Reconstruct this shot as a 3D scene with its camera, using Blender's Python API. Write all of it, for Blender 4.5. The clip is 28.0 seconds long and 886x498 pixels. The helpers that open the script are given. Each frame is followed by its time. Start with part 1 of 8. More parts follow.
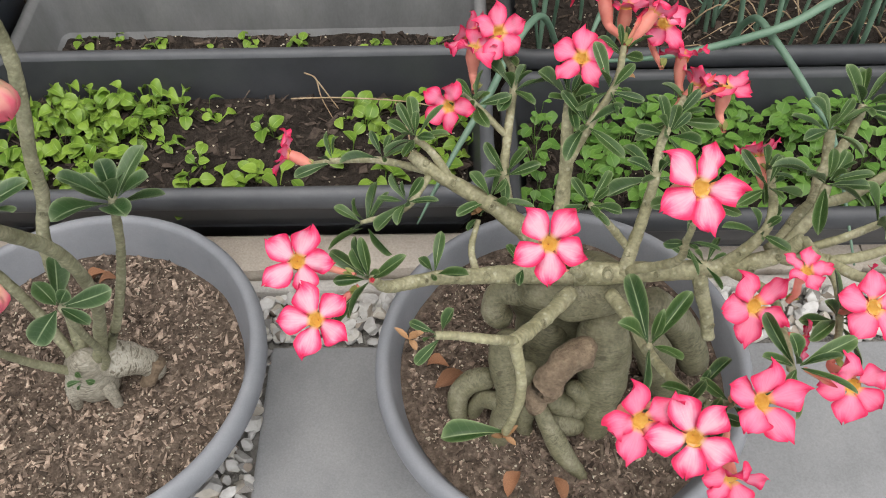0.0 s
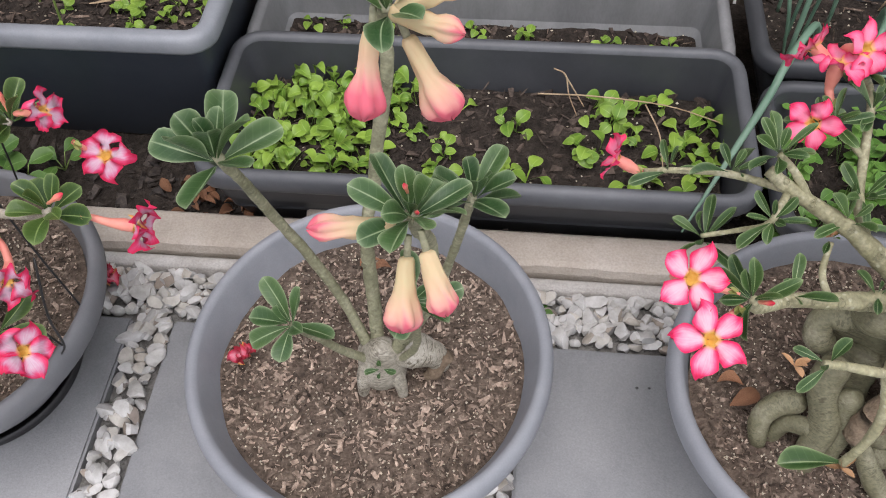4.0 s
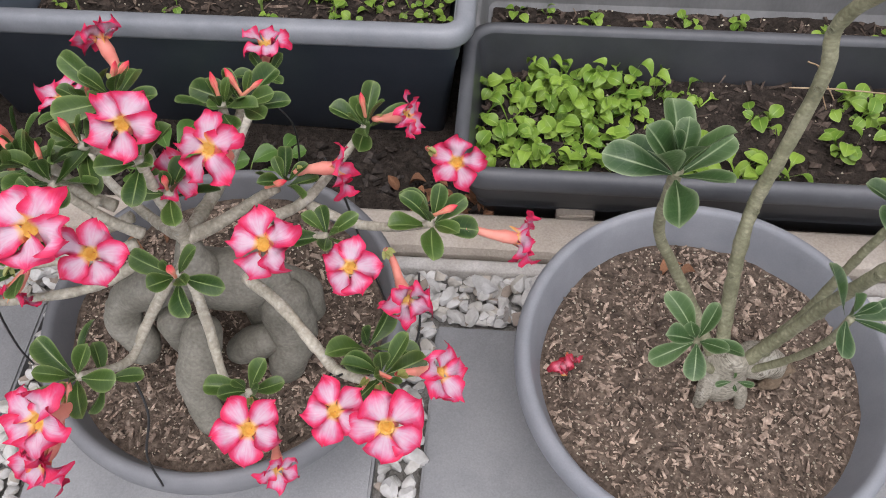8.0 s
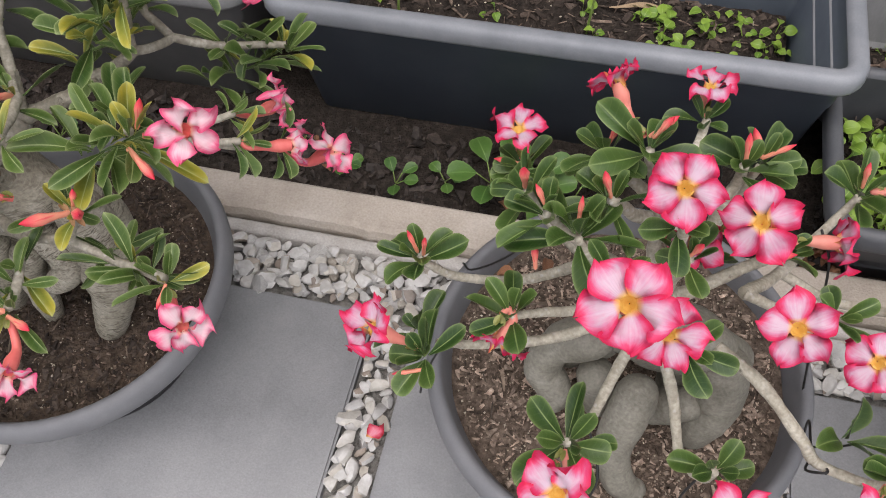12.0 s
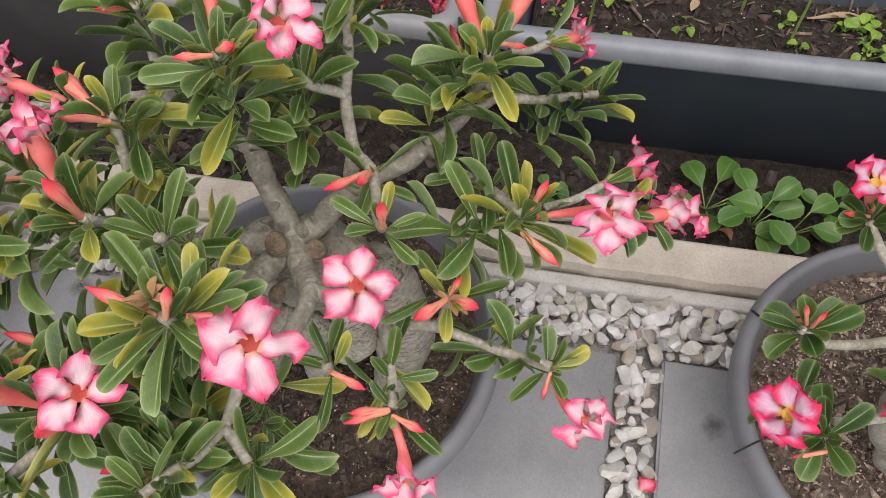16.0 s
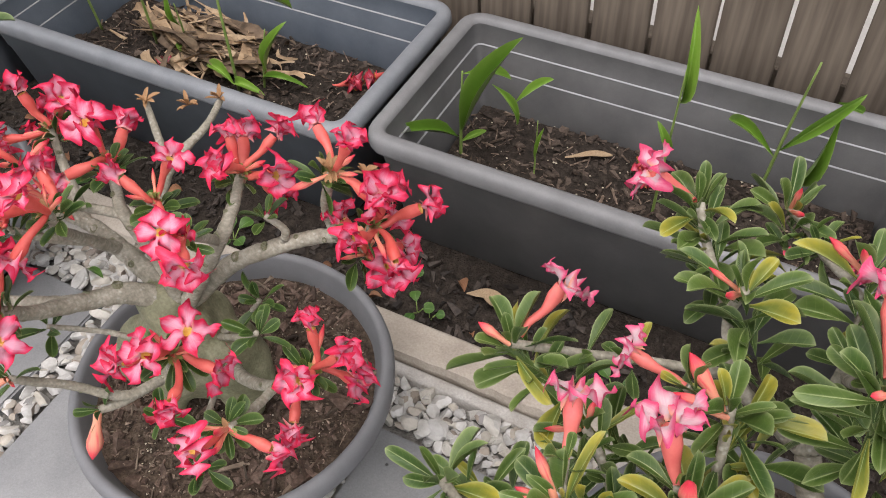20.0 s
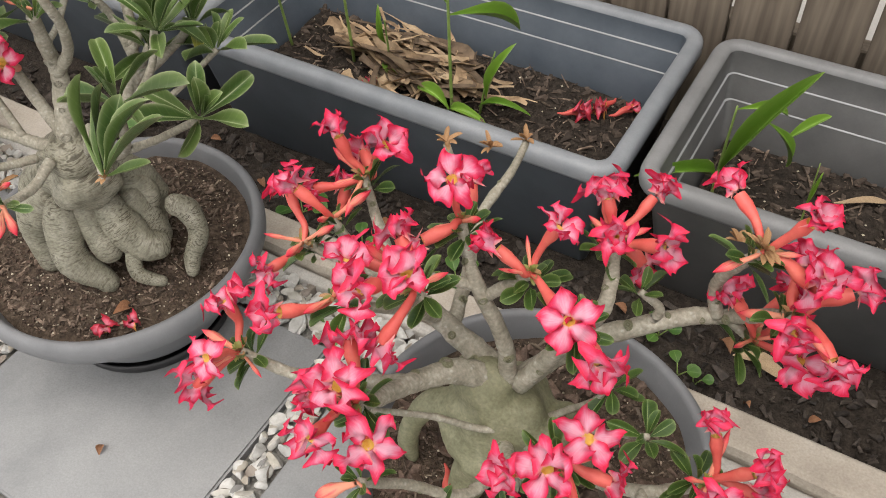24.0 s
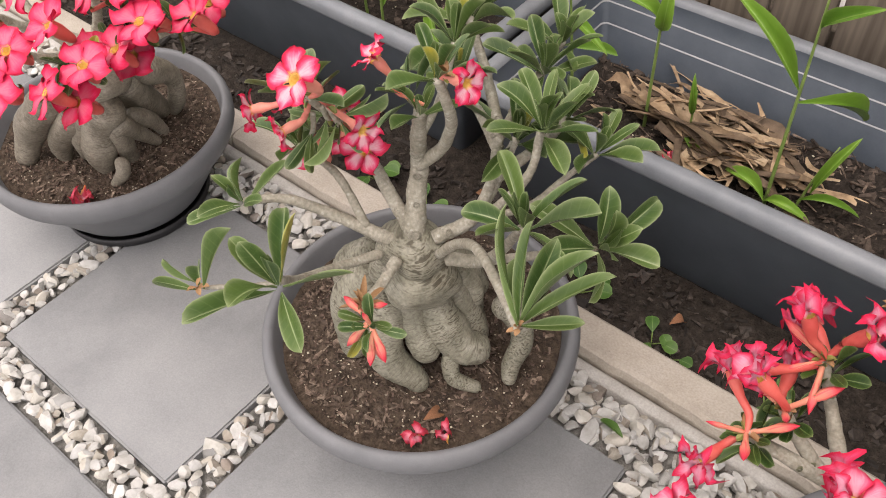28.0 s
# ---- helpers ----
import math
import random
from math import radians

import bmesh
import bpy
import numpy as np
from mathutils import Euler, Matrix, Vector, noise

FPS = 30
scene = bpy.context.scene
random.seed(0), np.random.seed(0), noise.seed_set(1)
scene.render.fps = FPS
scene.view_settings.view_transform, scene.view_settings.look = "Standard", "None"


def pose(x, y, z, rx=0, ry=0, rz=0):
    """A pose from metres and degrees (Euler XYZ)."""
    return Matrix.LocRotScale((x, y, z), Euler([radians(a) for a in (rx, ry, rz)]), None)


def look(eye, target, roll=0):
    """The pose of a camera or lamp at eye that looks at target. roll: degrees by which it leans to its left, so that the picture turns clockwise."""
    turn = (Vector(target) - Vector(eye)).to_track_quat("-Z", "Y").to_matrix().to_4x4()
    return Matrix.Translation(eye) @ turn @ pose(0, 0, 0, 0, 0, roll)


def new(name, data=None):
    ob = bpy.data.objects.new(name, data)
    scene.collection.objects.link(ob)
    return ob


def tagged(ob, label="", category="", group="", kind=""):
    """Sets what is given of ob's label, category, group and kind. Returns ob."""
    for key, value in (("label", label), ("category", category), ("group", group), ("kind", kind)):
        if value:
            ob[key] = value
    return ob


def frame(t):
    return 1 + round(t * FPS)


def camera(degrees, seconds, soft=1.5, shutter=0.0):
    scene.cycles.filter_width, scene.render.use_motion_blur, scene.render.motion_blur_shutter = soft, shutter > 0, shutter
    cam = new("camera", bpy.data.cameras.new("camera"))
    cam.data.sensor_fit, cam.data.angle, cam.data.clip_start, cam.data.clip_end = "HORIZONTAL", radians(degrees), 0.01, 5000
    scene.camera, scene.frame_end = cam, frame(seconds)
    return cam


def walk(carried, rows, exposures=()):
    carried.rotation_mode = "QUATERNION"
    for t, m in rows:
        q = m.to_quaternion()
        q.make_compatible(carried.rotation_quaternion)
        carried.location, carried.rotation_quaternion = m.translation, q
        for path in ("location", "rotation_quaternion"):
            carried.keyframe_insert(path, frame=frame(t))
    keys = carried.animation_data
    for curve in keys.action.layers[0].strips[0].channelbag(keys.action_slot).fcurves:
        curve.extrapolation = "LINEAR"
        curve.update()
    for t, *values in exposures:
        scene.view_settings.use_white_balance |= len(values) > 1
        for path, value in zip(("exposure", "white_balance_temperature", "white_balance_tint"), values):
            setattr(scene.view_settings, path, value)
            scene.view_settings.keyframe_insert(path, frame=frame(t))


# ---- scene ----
cam = camera(54.8, 28.0, 1.0)
PATH = [
    (0, (0.04, -0.005, 1.025), (0.01, 1.175, -0.589), -1.9),
    (0.5, (-0.01, -0.005, 1.026), (-0.049, 1.174, -0.589), -2.1),
    (1, (-0.066, 0.002, 1.026), (-0.125, 1.178, -0.59), -2.5),
    (1.5, (-0.12, 0.005, 1.035), (-0.202, 1.181, -0.581), -2.5),
    (2, (-0.164, 0.001, 1.041), (-0.278, 1.172, -0.576), -2.7),
    (2.5, (-0.219, -0.005, 1.036), (-0.365, 1.161, -0.583), -2.7),
    (4.5, (-0.237, 0.014, 1.035), (-0.41, 1.149, -0.602), -3.6),
    (5, (-0.282, 0.018, 1.032), (-0.454, 1.148, -0.609), -3.6),
    (5.5, (-0.331, 0.02, 1.031), (-0.5, 1.143, -0.615), -3.6),
    (6, (-0.388, 0.02, 1.034), (-0.552, 1.136, -0.617), -3.5),
    (6.5, (-0.444, 0.017, 1.035), (-0.602, 1.126, -0.622), -3.5),
    (7, (-0.496, 0.009, 1.032), (-0.648, 1.115, -0.627), -3.2),
    (7.5, (-0.557, 0.006, 1.033), (-0.699, 1.11, -0.628), -2.9),
    (8, (-0.625, 0.02, 1.035), (-0.76, 1.124, -0.627), -2.6),
    (8.5, (-0.689, 0.029, 1.029), (-0.832, 1.129, -0.636), -2.8),
    (9, (-0.75, 0.029, 1.027), (-0.913, 1.126, -0.637), -3.1),
    (9.5, (-0.819, 0.037, 1.03), (-1.013, 1.123, -0.638), -3.0),
    (10, (-0.856, 0.048, 1.031), (-1.089, 1.125, -0.638), -3.1),
    (10.5, (-0.892, 0.046, 1.036), (-1.16, 1.114, -0.634), -3.3),
    (11, (-0.937, 0.056, 1.043), (-1.222, 1.113, -0.631), -3.2),
    (11.5, (-0.973, 0.058, 1.044), (-1.264, 1.108, -0.633), -3.2),
    (12, (-1.015, 0.056, 1.039), (-1.304, 1.098, -0.643), -3.2),
    (12.5, (-1.057, 0.054, 1.04), (-1.339, 1.092, -0.646), -3.0),
    (14.5, (-1.209, 0.069, 1.042), (-1.454, 1.077, -0.668), -3.9),
    (15, (-1.272, 0.077, 1.04), (-1.513, 1.082, -0.672), -3.8),
    (15.5, (-1.323, 0.099, 1.031), (-1.569, 1.102, -0.682), -4.0),
    (16, (-1.364, 0.086, 1.051), (-1.617, 1.089, -0.661), -4.1),
    (16.5, (-1.397, 0.073, 1.081), (-1.664, 1.076, -0.628), -4.2),
    (17, (-1.43, 0.074, 1.102), (-1.727, 1.087, -0.596), -4.2),
    (17.5, (-1.464, 0.072, 1.12), (-1.808, 1.11, -0.554), -4.2),
    (18, (-1.508, 0.07, 1.138), (-1.917, 1.152, -0.493), -4.2),
    (18.5, (-1.578, 0.09, 1.138), (-2.041, 1.211, -0.452), -3.3),
    (19, (-1.624, 0.091, 1.127), (-2.173, 1.239, -0.416), -3.0),
    (19.5, (-1.676, 0.094, 1.114), (-2.301, 1.243, -0.399), -3.3),
    (20, (-1.728, 0.079, 1.106), (-2.391, 1.227, -0.391), -3.2),
    (20.5, (-1.761, 0.06, 1.101), (-2.44, 1.204, -0.392), -3.2),
    (22.5, (-1.924, 0.024, 1.074), (-2.617, 1.162, -0.417), -3.5),
    (23, (-1.982, 0.036, 1.064), (-2.682, 1.17, -0.427), -3.8),
    (23.5, (-2.041, 0.047, 1.056), (-2.756, 1.173, -0.434), -4.0),
    (24, (-2.096, 0.046, 1.061), (-2.836, 1.156, -0.429), -4.2),
    (24.5, (-2.154, 0.059, 1.062), (-2.926, 1.143, -0.431), -4.4),
    (25, (-2.205, 0.068, 1.064), (-3.013, 1.125, -0.429), -4.6),
    (25.5, (-2.246, 0.066, 1.069), (-3.084, 1.095, -0.428), -4.5),
    (26, (-2.279, 0.073, 1.065), (-3.149, 1.075, -0.431), -4.6),
    (26.5, (-2.331, 0.068, 1.066), (-3.222, 1.051, -0.43), -4.7),
    (27, (-2.379, 0.064, 1.077), (-3.277, 1.034, -0.424), -4.7),
    (27.5, (-2.425, 0.053, 1.086), (-3.326, 1.013, -0.42), -4.7),
    (28, (-2.478, 0.045, 1.089), (-3.379, 1.0, -0.42), -4.9),
]
walk(cam, [(t, look(eye, target, roll)) for t, eye, target, roll in PATH],
     [(0.0, -0.04, 6550, 11), (2.0, 0.03, 6400, 14), (5.5, 0.04, 6250, 17), (10.0, -0.03, 6350, 17), (15.0, 0.03, 6550, 15), (19.0, 0.14, 6550, 16), (23.0, 0.03, 6750, 10), (28.0, 0.10, 6950, 17)])

# ---- light ----
world = bpy.data.worlds.new("overcast_sky")
scene.world = world
world.use_nodes = True
wn = world.node_tree.nodes
sky = wn.new("ShaderNodeTexSky")
sky.sky_type = "NISHITA"
sky.sun_disc = False
sky.sun_elevation, sky.sun_rotation = radians(72), radians(200)
sky.air_density, sky.dust_density, sky.ozone_density = 1.0, 4.0, 1.0
mixw = wn.new("ShaderNodeMix")
mixw.data_type = "RGBA"
mixw.inputs[0].default_value = 0.75
mixw.inputs[7].default_value = (9.25, 9.2, 9.0, 1)
world.node_tree.links.new(sky.outputs[0], mixw.inputs[6])
world.node_tree.links.new(mixw.outputs[2], wn["Background"].inputs[0])
wn["Background"].inputs[1].default_value = 0.19
sun = new("sun", bpy.data.lights.new("sun", "SUN"))
sun.data.energy, sun.data.angle, sun.data.color = 1.5, radians(40), (1.0, 0.965, 0.915)
sun.matrix_world = look((0.6, -1.1, 5.0), (0, 0.4, 0))

# ---- materials ----


def nodes_of(m):
    return m.node_tree.nodes, m.node_tree.links


def ramp_node(nt, stops):
    r = nt.new("ShaderNodeValToRGB")
    e = r.color_ramp.elements
    while len(e) < len(stops):
        e.new(0.5)
    for el, (p, c) in zip(e, stops):
        el.position, el.color = p, (*c, 1)
    return r


def surface(name, stops, scale=20.0, rough=0.6, bump=0.3, bump_scale=200.0, dist=0.002, vary=0.0, fine=None, spec=0.5, stretch=(1, 1, 1), blotch=0.0, island=False):
    """Noise through a colour ramp, a finer noise laid over it, and a bump."""
    m = bpy.data.materials.new(name)
    m.use_nodes = True
    nt, ln = nodes_of(m)
    p = nt["Principled BSDF"]
    tc = nt.new("ShaderNodeTexCoord")
    mp = nt.new("ShaderNodeMapping")
    mp.inputs["Scale"].default_value = stretch
    ln.new(tc.outputs["Object"], mp.inputs[0])
    n1 = nt.new("ShaderNodeTexNoise")
    n1.inputs["Scale"].default_value, n1.inputs["Detail"].default_value = scale, 6
    n1.inputs["Roughness"].default_value = 0.62
    ln.new(mp.outputs[0], n1.inputs[0])
    r = ramp_node(nt, stops)
    ln.new(n1.outputs[0], r.inputs[0])
    col = r.outputs[0]
    n2 = nt.new("ShaderNodeTexNoise")
    n2.inputs["Scale"].default_value, n2.inputs["Detail"].default_value = bump_scale, 3
    ln.new(mp.outputs[0], n2.inputs[0])
    if fine:
        mx = nt.new("ShaderNodeMix")
        mx.data_type, mx.blend_type = "RGBA", "OVERLAY"
        mx.inputs[0].default_value = fine
        ln.new(col, mx.inputs[6])
        ln.new(n2.outputs[0], mx.inputs[7])
        col = mx.outputs[2]
    if blotch:
        n3 = nt.new("ShaderNodeTexNoise")
        n3.inputs["Scale"].default_value, n3.inputs["Detail"].default_value = scale * 0.13, 4
        ln.new(tc.outputs["Object"], n3.inputs[0])
        mb = nt.new("ShaderNodeMix")
        mb.data_type, mb.blend_type = "RGBA", "SOFT_LIGHT"
        mb.inputs[0].default_value = blotch
        ln.new(col, mb.inputs[6])
        ln.new(n3.outputs[0], mb.inputs[7])
        col = mb.outputs[2]
    if vary:
        hs = nt.new("ShaderNodeHueSaturation")
        mr = nt.new("ShaderNodeMapRange")
        mr.inputs[3].default_value, mr.inputs[4].default_value = 1 - vary, 1 + vary
        if island:
            g = nt.new("ShaderNodeNewGeometry")
            ln.new(g.outputs["Random Per Island"], mr.inputs[0])
        else:
            oi = nt.new("ShaderNodeObjectInfo")
            ln.new(oi.outputs["Random"], mr.inputs[0])
        ln.new(mr.outputs[0], hs.inputs["Value"])
        ln.new(col, hs.inputs["Color"])
        col = hs.outputs[0]
    ln.new(col, p.inputs["Base Color"])
    p.inputs["Roughness"].default_value = rough
    p.inputs["Specular IOR Level"].default_value = spec
    if bump:
        b = nt.new("ShaderNodeBump")
        b.inputs["Strength"].default_value, b.inputs["Distance"].default_value = bump, dist
        ln.new(n2.outputs[0], b.inputs["Height"])
        ln.new(b.outputs[0], p.inputs["Normal"])
    return m


def uv_mask(m, power_u, power_v):
    """Across and along a petal or leaf: how near its edge, its midrib and its tip a place lies."""
    nt, ln = nodes_of(m)
    uv = nt.new("ShaderNodeUVMap")
    sep = nt.new("ShaderNodeSeparateXYZ")
    ln.new(uv.outputs[0], sep.inputs[0])

    def op(kind, a, b=None):
        k = nt.new("ShaderNodeMath")
        k.operation = kind
        for i, v in enumerate((a, b)):
            if v is None:
                continue
            if isinstance(v, (int, float)):
                k.inputs[i].default_value = v
            else:
                ln.new(v, k.inputs[i])
        return k.outputs[0]

    across = op("ABSOLUTE", op("SUBTRACT", op("MULTIPLY", sep.outputs[0], 2.0), 1.0))
    along = sep.outputs[1]
    edge = op("MAXIMUM", op("POWER", across, power_u), op("POWER", along, power_v))
    return op, across, along, edge


def petal_material(name, base, mid, rim, deep, heart=(0.68, 0.39, 0.08), reach=6.2):
    """Pale heart, pink blade with fine veins, dark rim."""
    m = bpy.data.materials.new(name)
    m.use_nodes = True
    nt, ln = nodes_of(m)
    p = nt["Principled BSDF"]
    op, across, along, edge = uv_mask(m, 1.75, 3.2)
    tc = nt.new("ShaderNodeTexCoord")
    n = nt.new("ShaderNodeTexNoise")
    n.inputs["Scale"].default_value, n.inputs["Detail"].default_value = 3.5, 4
    ln.new(tc.outputs["Object"], n.inputs[0])
    oi = nt.new("ShaderNodeObjectInfo")
    st = nt.new("ShaderNodeTexNoise")
    st.inputs["Scale"].default_value, st.inputs["Detail"].default_value = 1.0, 4
    mpp = nt.new("ShaderNodeMapping")
    mpp.inputs["Scale"].default_value = (16.0, 1.6, 1.0)
    uvs = nt.new("ShaderNodeUVMap")
    ln.new(uvs.outputs[0], mpp.inputs[0])
    ln.new(mpp.outputs[0], st.inputs[0])
    e2 = op("ADD", op("ADD", edge, op("MULTIPLY", op("SUBTRACT", n.outputs[0], 0.5), 0.42)), op("MULTIPLY", op("SUBTRACT", st.outputs[0], 0.5), 0.45))
    e3 = op("ADD", e2, op("MULTIPLY", op("SUBTRACT", oi.outputs["Random"], 0.5), 0.14))
    r = ramp_node(nt, [(0.04, base), (0.33, mid), (0.58, rim), (0.86, deep)])
    ln.new(e3, r.inputs[0])
    yel = nt.new("ShaderNodeMix")
    yel.data_type = "RGBA"
    ln.new(op("POWER", op("MAXIMUM", op("SUBTRACT", 1.0, op("MULTIPLY", op("ADD", along, op("MULTIPLY", op("SUBTRACT", st.outputs[0], 0.5), 0.08)), reach)), 0.0), 0.9), yel.inputs[0])
    ln.new(r.outputs[0], yel.inputs[6])
    yel.inputs[7].default_value = (*heart, 1)
    ln.new(yel.outputs[2], p.inputs["Base Color"])
    w = nt.new("ShaderNodeTexWave")
    w.inputs["Scale"].default_value, w.inputs["Distortion"].default_value = 5.0, 1.5
    uv2 = nt.new("ShaderNodeUVMap")
    ln.new(uv2.outputs[0], w.inputs[0])
    b = nt.new("ShaderNodeBump")
    b.inputs["Strength"].default_value, b.inputs["Distance"].default_value = 0.12, 0.001
    ln.new(w.outputs[0], b.inputs["Height"])
    ln.new(b.outputs[0], p.inputs["Normal"])
    p.inputs["Roughness"].default_value = 0.55
    p.inputs["Specular IOR Level"].default_value = 0.3
    p.inputs["Subsurface Weight"].default_value = 0.15
    p.inputs["Subsurface Radius"].default_value = (0.004, 0.001, 0.001)
    return m


def leaf_material(name, dark, light, rib, yellow=0.0, island=False):
    m = bpy.data.materials.new(name)
    m.use_nodes = True
    nt, ln = nodes_of(m)
    p = nt["Principled BSDF"]
    op, across, along, edge = uv_mask(m, 9.0, 20.0)
    tc = nt.new("ShaderNodeTexCoord")
    n = nt.new("ShaderNodeTexNoise")
    n.inputs["Scale"].default_value, n.inputs["Detail"].default_value = 3.0, 5
    ln.new(tc.outputs["Object"], n.inputs[0])
    oi = nt.new("ShaderNodeNewGeometry" if island else "ShaderNodeObjectInfo")
    rnd = oi.outputs["Random Per Island" if island else "Random"]
    k = op("ADD", op("MULTIPLY", n.outputs[0], 0.6), op("MULTIPLY", rnd, 0.5))
    r = ramp_node(nt, [(0.2, dark), (0.85, light)])
    ln.new(k, r.inputs[0])
    col = r.outputs[0]
    if yellow:
        ym = nt.new("ShaderNodeMix")
        ym.data_type = "RGBA"
        sel = op("GREATER_THAN", rnd, 1.0 - yellow)
        amt = op("MULTIPLY", sel, op("MINIMUM", op("MULTIPLY", op("POWER", op("MAXIMUM", along, across), 2.2), op("ADD", n.outputs[0], 0.1)), 1.0))
        ln.new(op("MINIMUM", op("MULTIPLY", amt, 1.25), 0.85), ym.inputs[0])
        ln.new(col, ym.inputs[6])
        ym.inputs[7].default_value = (0.45, 0.36, 0.03, 1)
        col = ym.outputs[2]
    ribs = op("SUBTRACT", 1.0, op("MINIMUM", op("MULTIPLY", across, 11.0), 1.0))
    ribs = op("MULTIPLY", ribs, op("SUBTRACT", 1.25, along))
    vein = op("MULTIPLY", op("POWER", op("SUBTRACT", 1.0, op("ABSOLUTE", op("SINE", op("SUBTRACT", op("MULTIPLY", along, 24.0), op("MULTIPLY", across, 3.4))))), 6.0), 0.06)
    ribs = op("ADD", ribs, vein)
    rim = op("MULTIPLY", edge, 0.62)
    mx = nt.new("ShaderNodeMix")
    mx.data_type = "RGBA"
    ln.new(op("MINIMUM", op("ADD", ribs, rim), 0.85), mx.inputs[0])
    ln.new(col, mx.inputs[6])
    mx.inputs[7].default_value = (*rib, 1)
    ln.new(mx.outputs[2], p.inputs["Base Color"])
    p.inputs["Roughness"].default_value = 0.33
    p.inputs["Specular IOR Level"].default_value = 0.26
    b = nt.new("ShaderNodeBump")
    b.inputs["Strength"].default_value, b.inputs["Distance"].default_value = 0.25, 0.0015
    side = nt.new("ShaderNodeTexNoise")
    side.inputs["Scale"].default_value = 14.0
    uv2 = nt.new("ShaderNodeUVMap")
    ln.new(uv2.outputs[0], side.inputs[0])
    ln.new(side.outputs[0], b.inputs["Height"])
    ln.new(b.outputs[0], p.inputs["Normal"])
    return m


def bark_material(name, stops, wrinkle=0.0):
    """Succulent skin: blotched, speckled with pale scars; roots get crosswise wrinkles along their own length, with
    crease shade in the colour.
    """
    m = surface(name, stops, 42.0, 0.62, 0.0, 300.0, fine=0.45, blotch=0.7)
    nt, ln = nodes_of(m)
    p = nt["Principled BSDF"]
    tc = nt.new("ShaderNodeTexCoord")
    n = nt.new("ShaderNodeTexNoise")
    n.inputs["Scale"].default_value, n.inputs["Detail"].default_value = 140.0, 5
    ln.new(tc.outputs["Object"], n.inputs[0])
    v = nt.new("ShaderNodeTexVoronoi")
    v.inputs["Scale"].default_value = 105.0
    ln.new(tc.outputs["Object"], v.inputs["Vector"])
    sp = ramp_node(nt, [(0.12, (1, 1, 1)), (0.24, (0, 0, 0))])
    ln.new(v.outputs["Distance"], sp.inputs[0])
    src = p.inputs["Base Color"].links[0].from_socket
    mx = nt.new("ShaderNodeMix")
    mx.data_type = "RGBA"
    k = nt.new("ShaderNodeMath")
    k.operation = "MULTIPLY"
    k.inputs[1].default_value = 0.10 if wrinkle else 0.34
    ln.new(sp.outputs[0], k.inputs[0])
    ln.new(k.outputs[0], mx.inputs[0])
    ln.new(src, mx.inputs[6])
    mx.inputs[7].default_value = (*[min(0.6, c * 1.55) for c in stops[-1][1]], 1)
    col, height = mx.outputs[2], n.outputs[0]
    if not wrinkle:
        # pale crosswise leaf scars
        uvb = nt.new("ShaderNodeUVMap")
        mps = nt.new("ShaderNodeMapping")
        mps.inputs["Scale"].default_value = (120.0, 210.0, 1.0)
        ln.new(uvb.outputs[0], mps.inputs[0])
        sc = nt.new("ShaderNodeTexNoise")
        sc.inputs["Scale"].default_value, sc.inputs["Detail"].default_value = 1.0, 1.0
        ln.new(mps.outputs[0], sc.inputs[0])
        sr = ramp_node(nt, [(0.40, (0.62, 0.60, 0.55)), (0.50, (1, 1, 1)), (0.60, (1, 1, 1)), (0.70, (1.6, 1.6, 1.6))])
        ln.new(sc.outputs[0], sr.inputs[0])
        ms = nt.new("ShaderNodeMix")
        ms.data_type, ms.blend_type = "RGBA", "MULTIPLY"
        ms.inputs[0].default_value = 0.38
        ln.new(col, ms.inputs[6])
        ln.new(sr.outputs[0], ms.inputs[7])
        col = ms.outputs[2]
    if wrinkle:
        uv = nt.new("ShaderNodeUVMap")
        mp = nt.new("ShaderNodeMapping")
        mp.inputs["Scale"].default_value = (95.0, 330.0, 1.0)
        ln.new(uv.outputs[0], mp.inputs[0])
        w = nt.new("ShaderNodeTexNoise")
        w.inputs["Scale"].default_value, w.inputs["Detail"].default_value = 1.0, 2.0
        w.inputs["Distortion"].default_value = 0.6
        ln.new(mp.outputs[0], w.inputs[0])
        n3 = nt.new("ShaderNodeTexNoise")
        n3.inputs["Scale"].default_value = 26.0
        ln.new(tc.outputs["Object"], n3.inputs[0])
        amt = nt.new("ShaderNodeMapRange")
        amt.inputs[1].default_value, amt.inputs[2].default_value = 0.38, 0.62
        amt.inputs[3].default_value, amt.inputs[4].default_value = 0.4 * wrinkle, wrinkle
        ln.new(n3.outputs[0], amt.inputs[0])
        # shade in the wrinkles is painted into the colour as dark lines
        dk = nt.new("ShaderNodeMix")
        dk.data_type, dk.blend_type = "RGBA", "MULTIPLY"
        lr = ramp_node(nt, [(0.39, (0.30, 0.27, 0.23)), (0.48, (1, 1, 1)), (0.57, (1, 1, 1)), (0.66, (0.48, 0.45, 0.40))])
        ln.new(w.outputs[0], lr.inputs[0])
        ln.new(amt.outputs[0], dk.inputs[0])
        ln.new(col, dk.inputs[6])
        ln.new(lr.outputs[0], dk.inputs[7])
        col = dk.outputs[2]
        add = nt.new("ShaderNodeMath")
        add.operation = "MULTIPLY_ADD"
        ln.new(w.outputs[0], add.inputs[0])
        ln.new(amt.outputs[0], add.inputs[1])
        ln.new(n.outputs[0], add.inputs[2])
        height = add.outputs[0]
    ln.new(col, p.inputs["Base Color"])
    b = nt.new("ShaderNodeBump")
    b.inputs["Strength"].default_value, b.inputs["Distance"].default_value = 0.7, 0.0016
    ln.new(height, b.inputs["Height"])
    ln.new(b.outputs[0], p.inputs["Normal"])
    return m


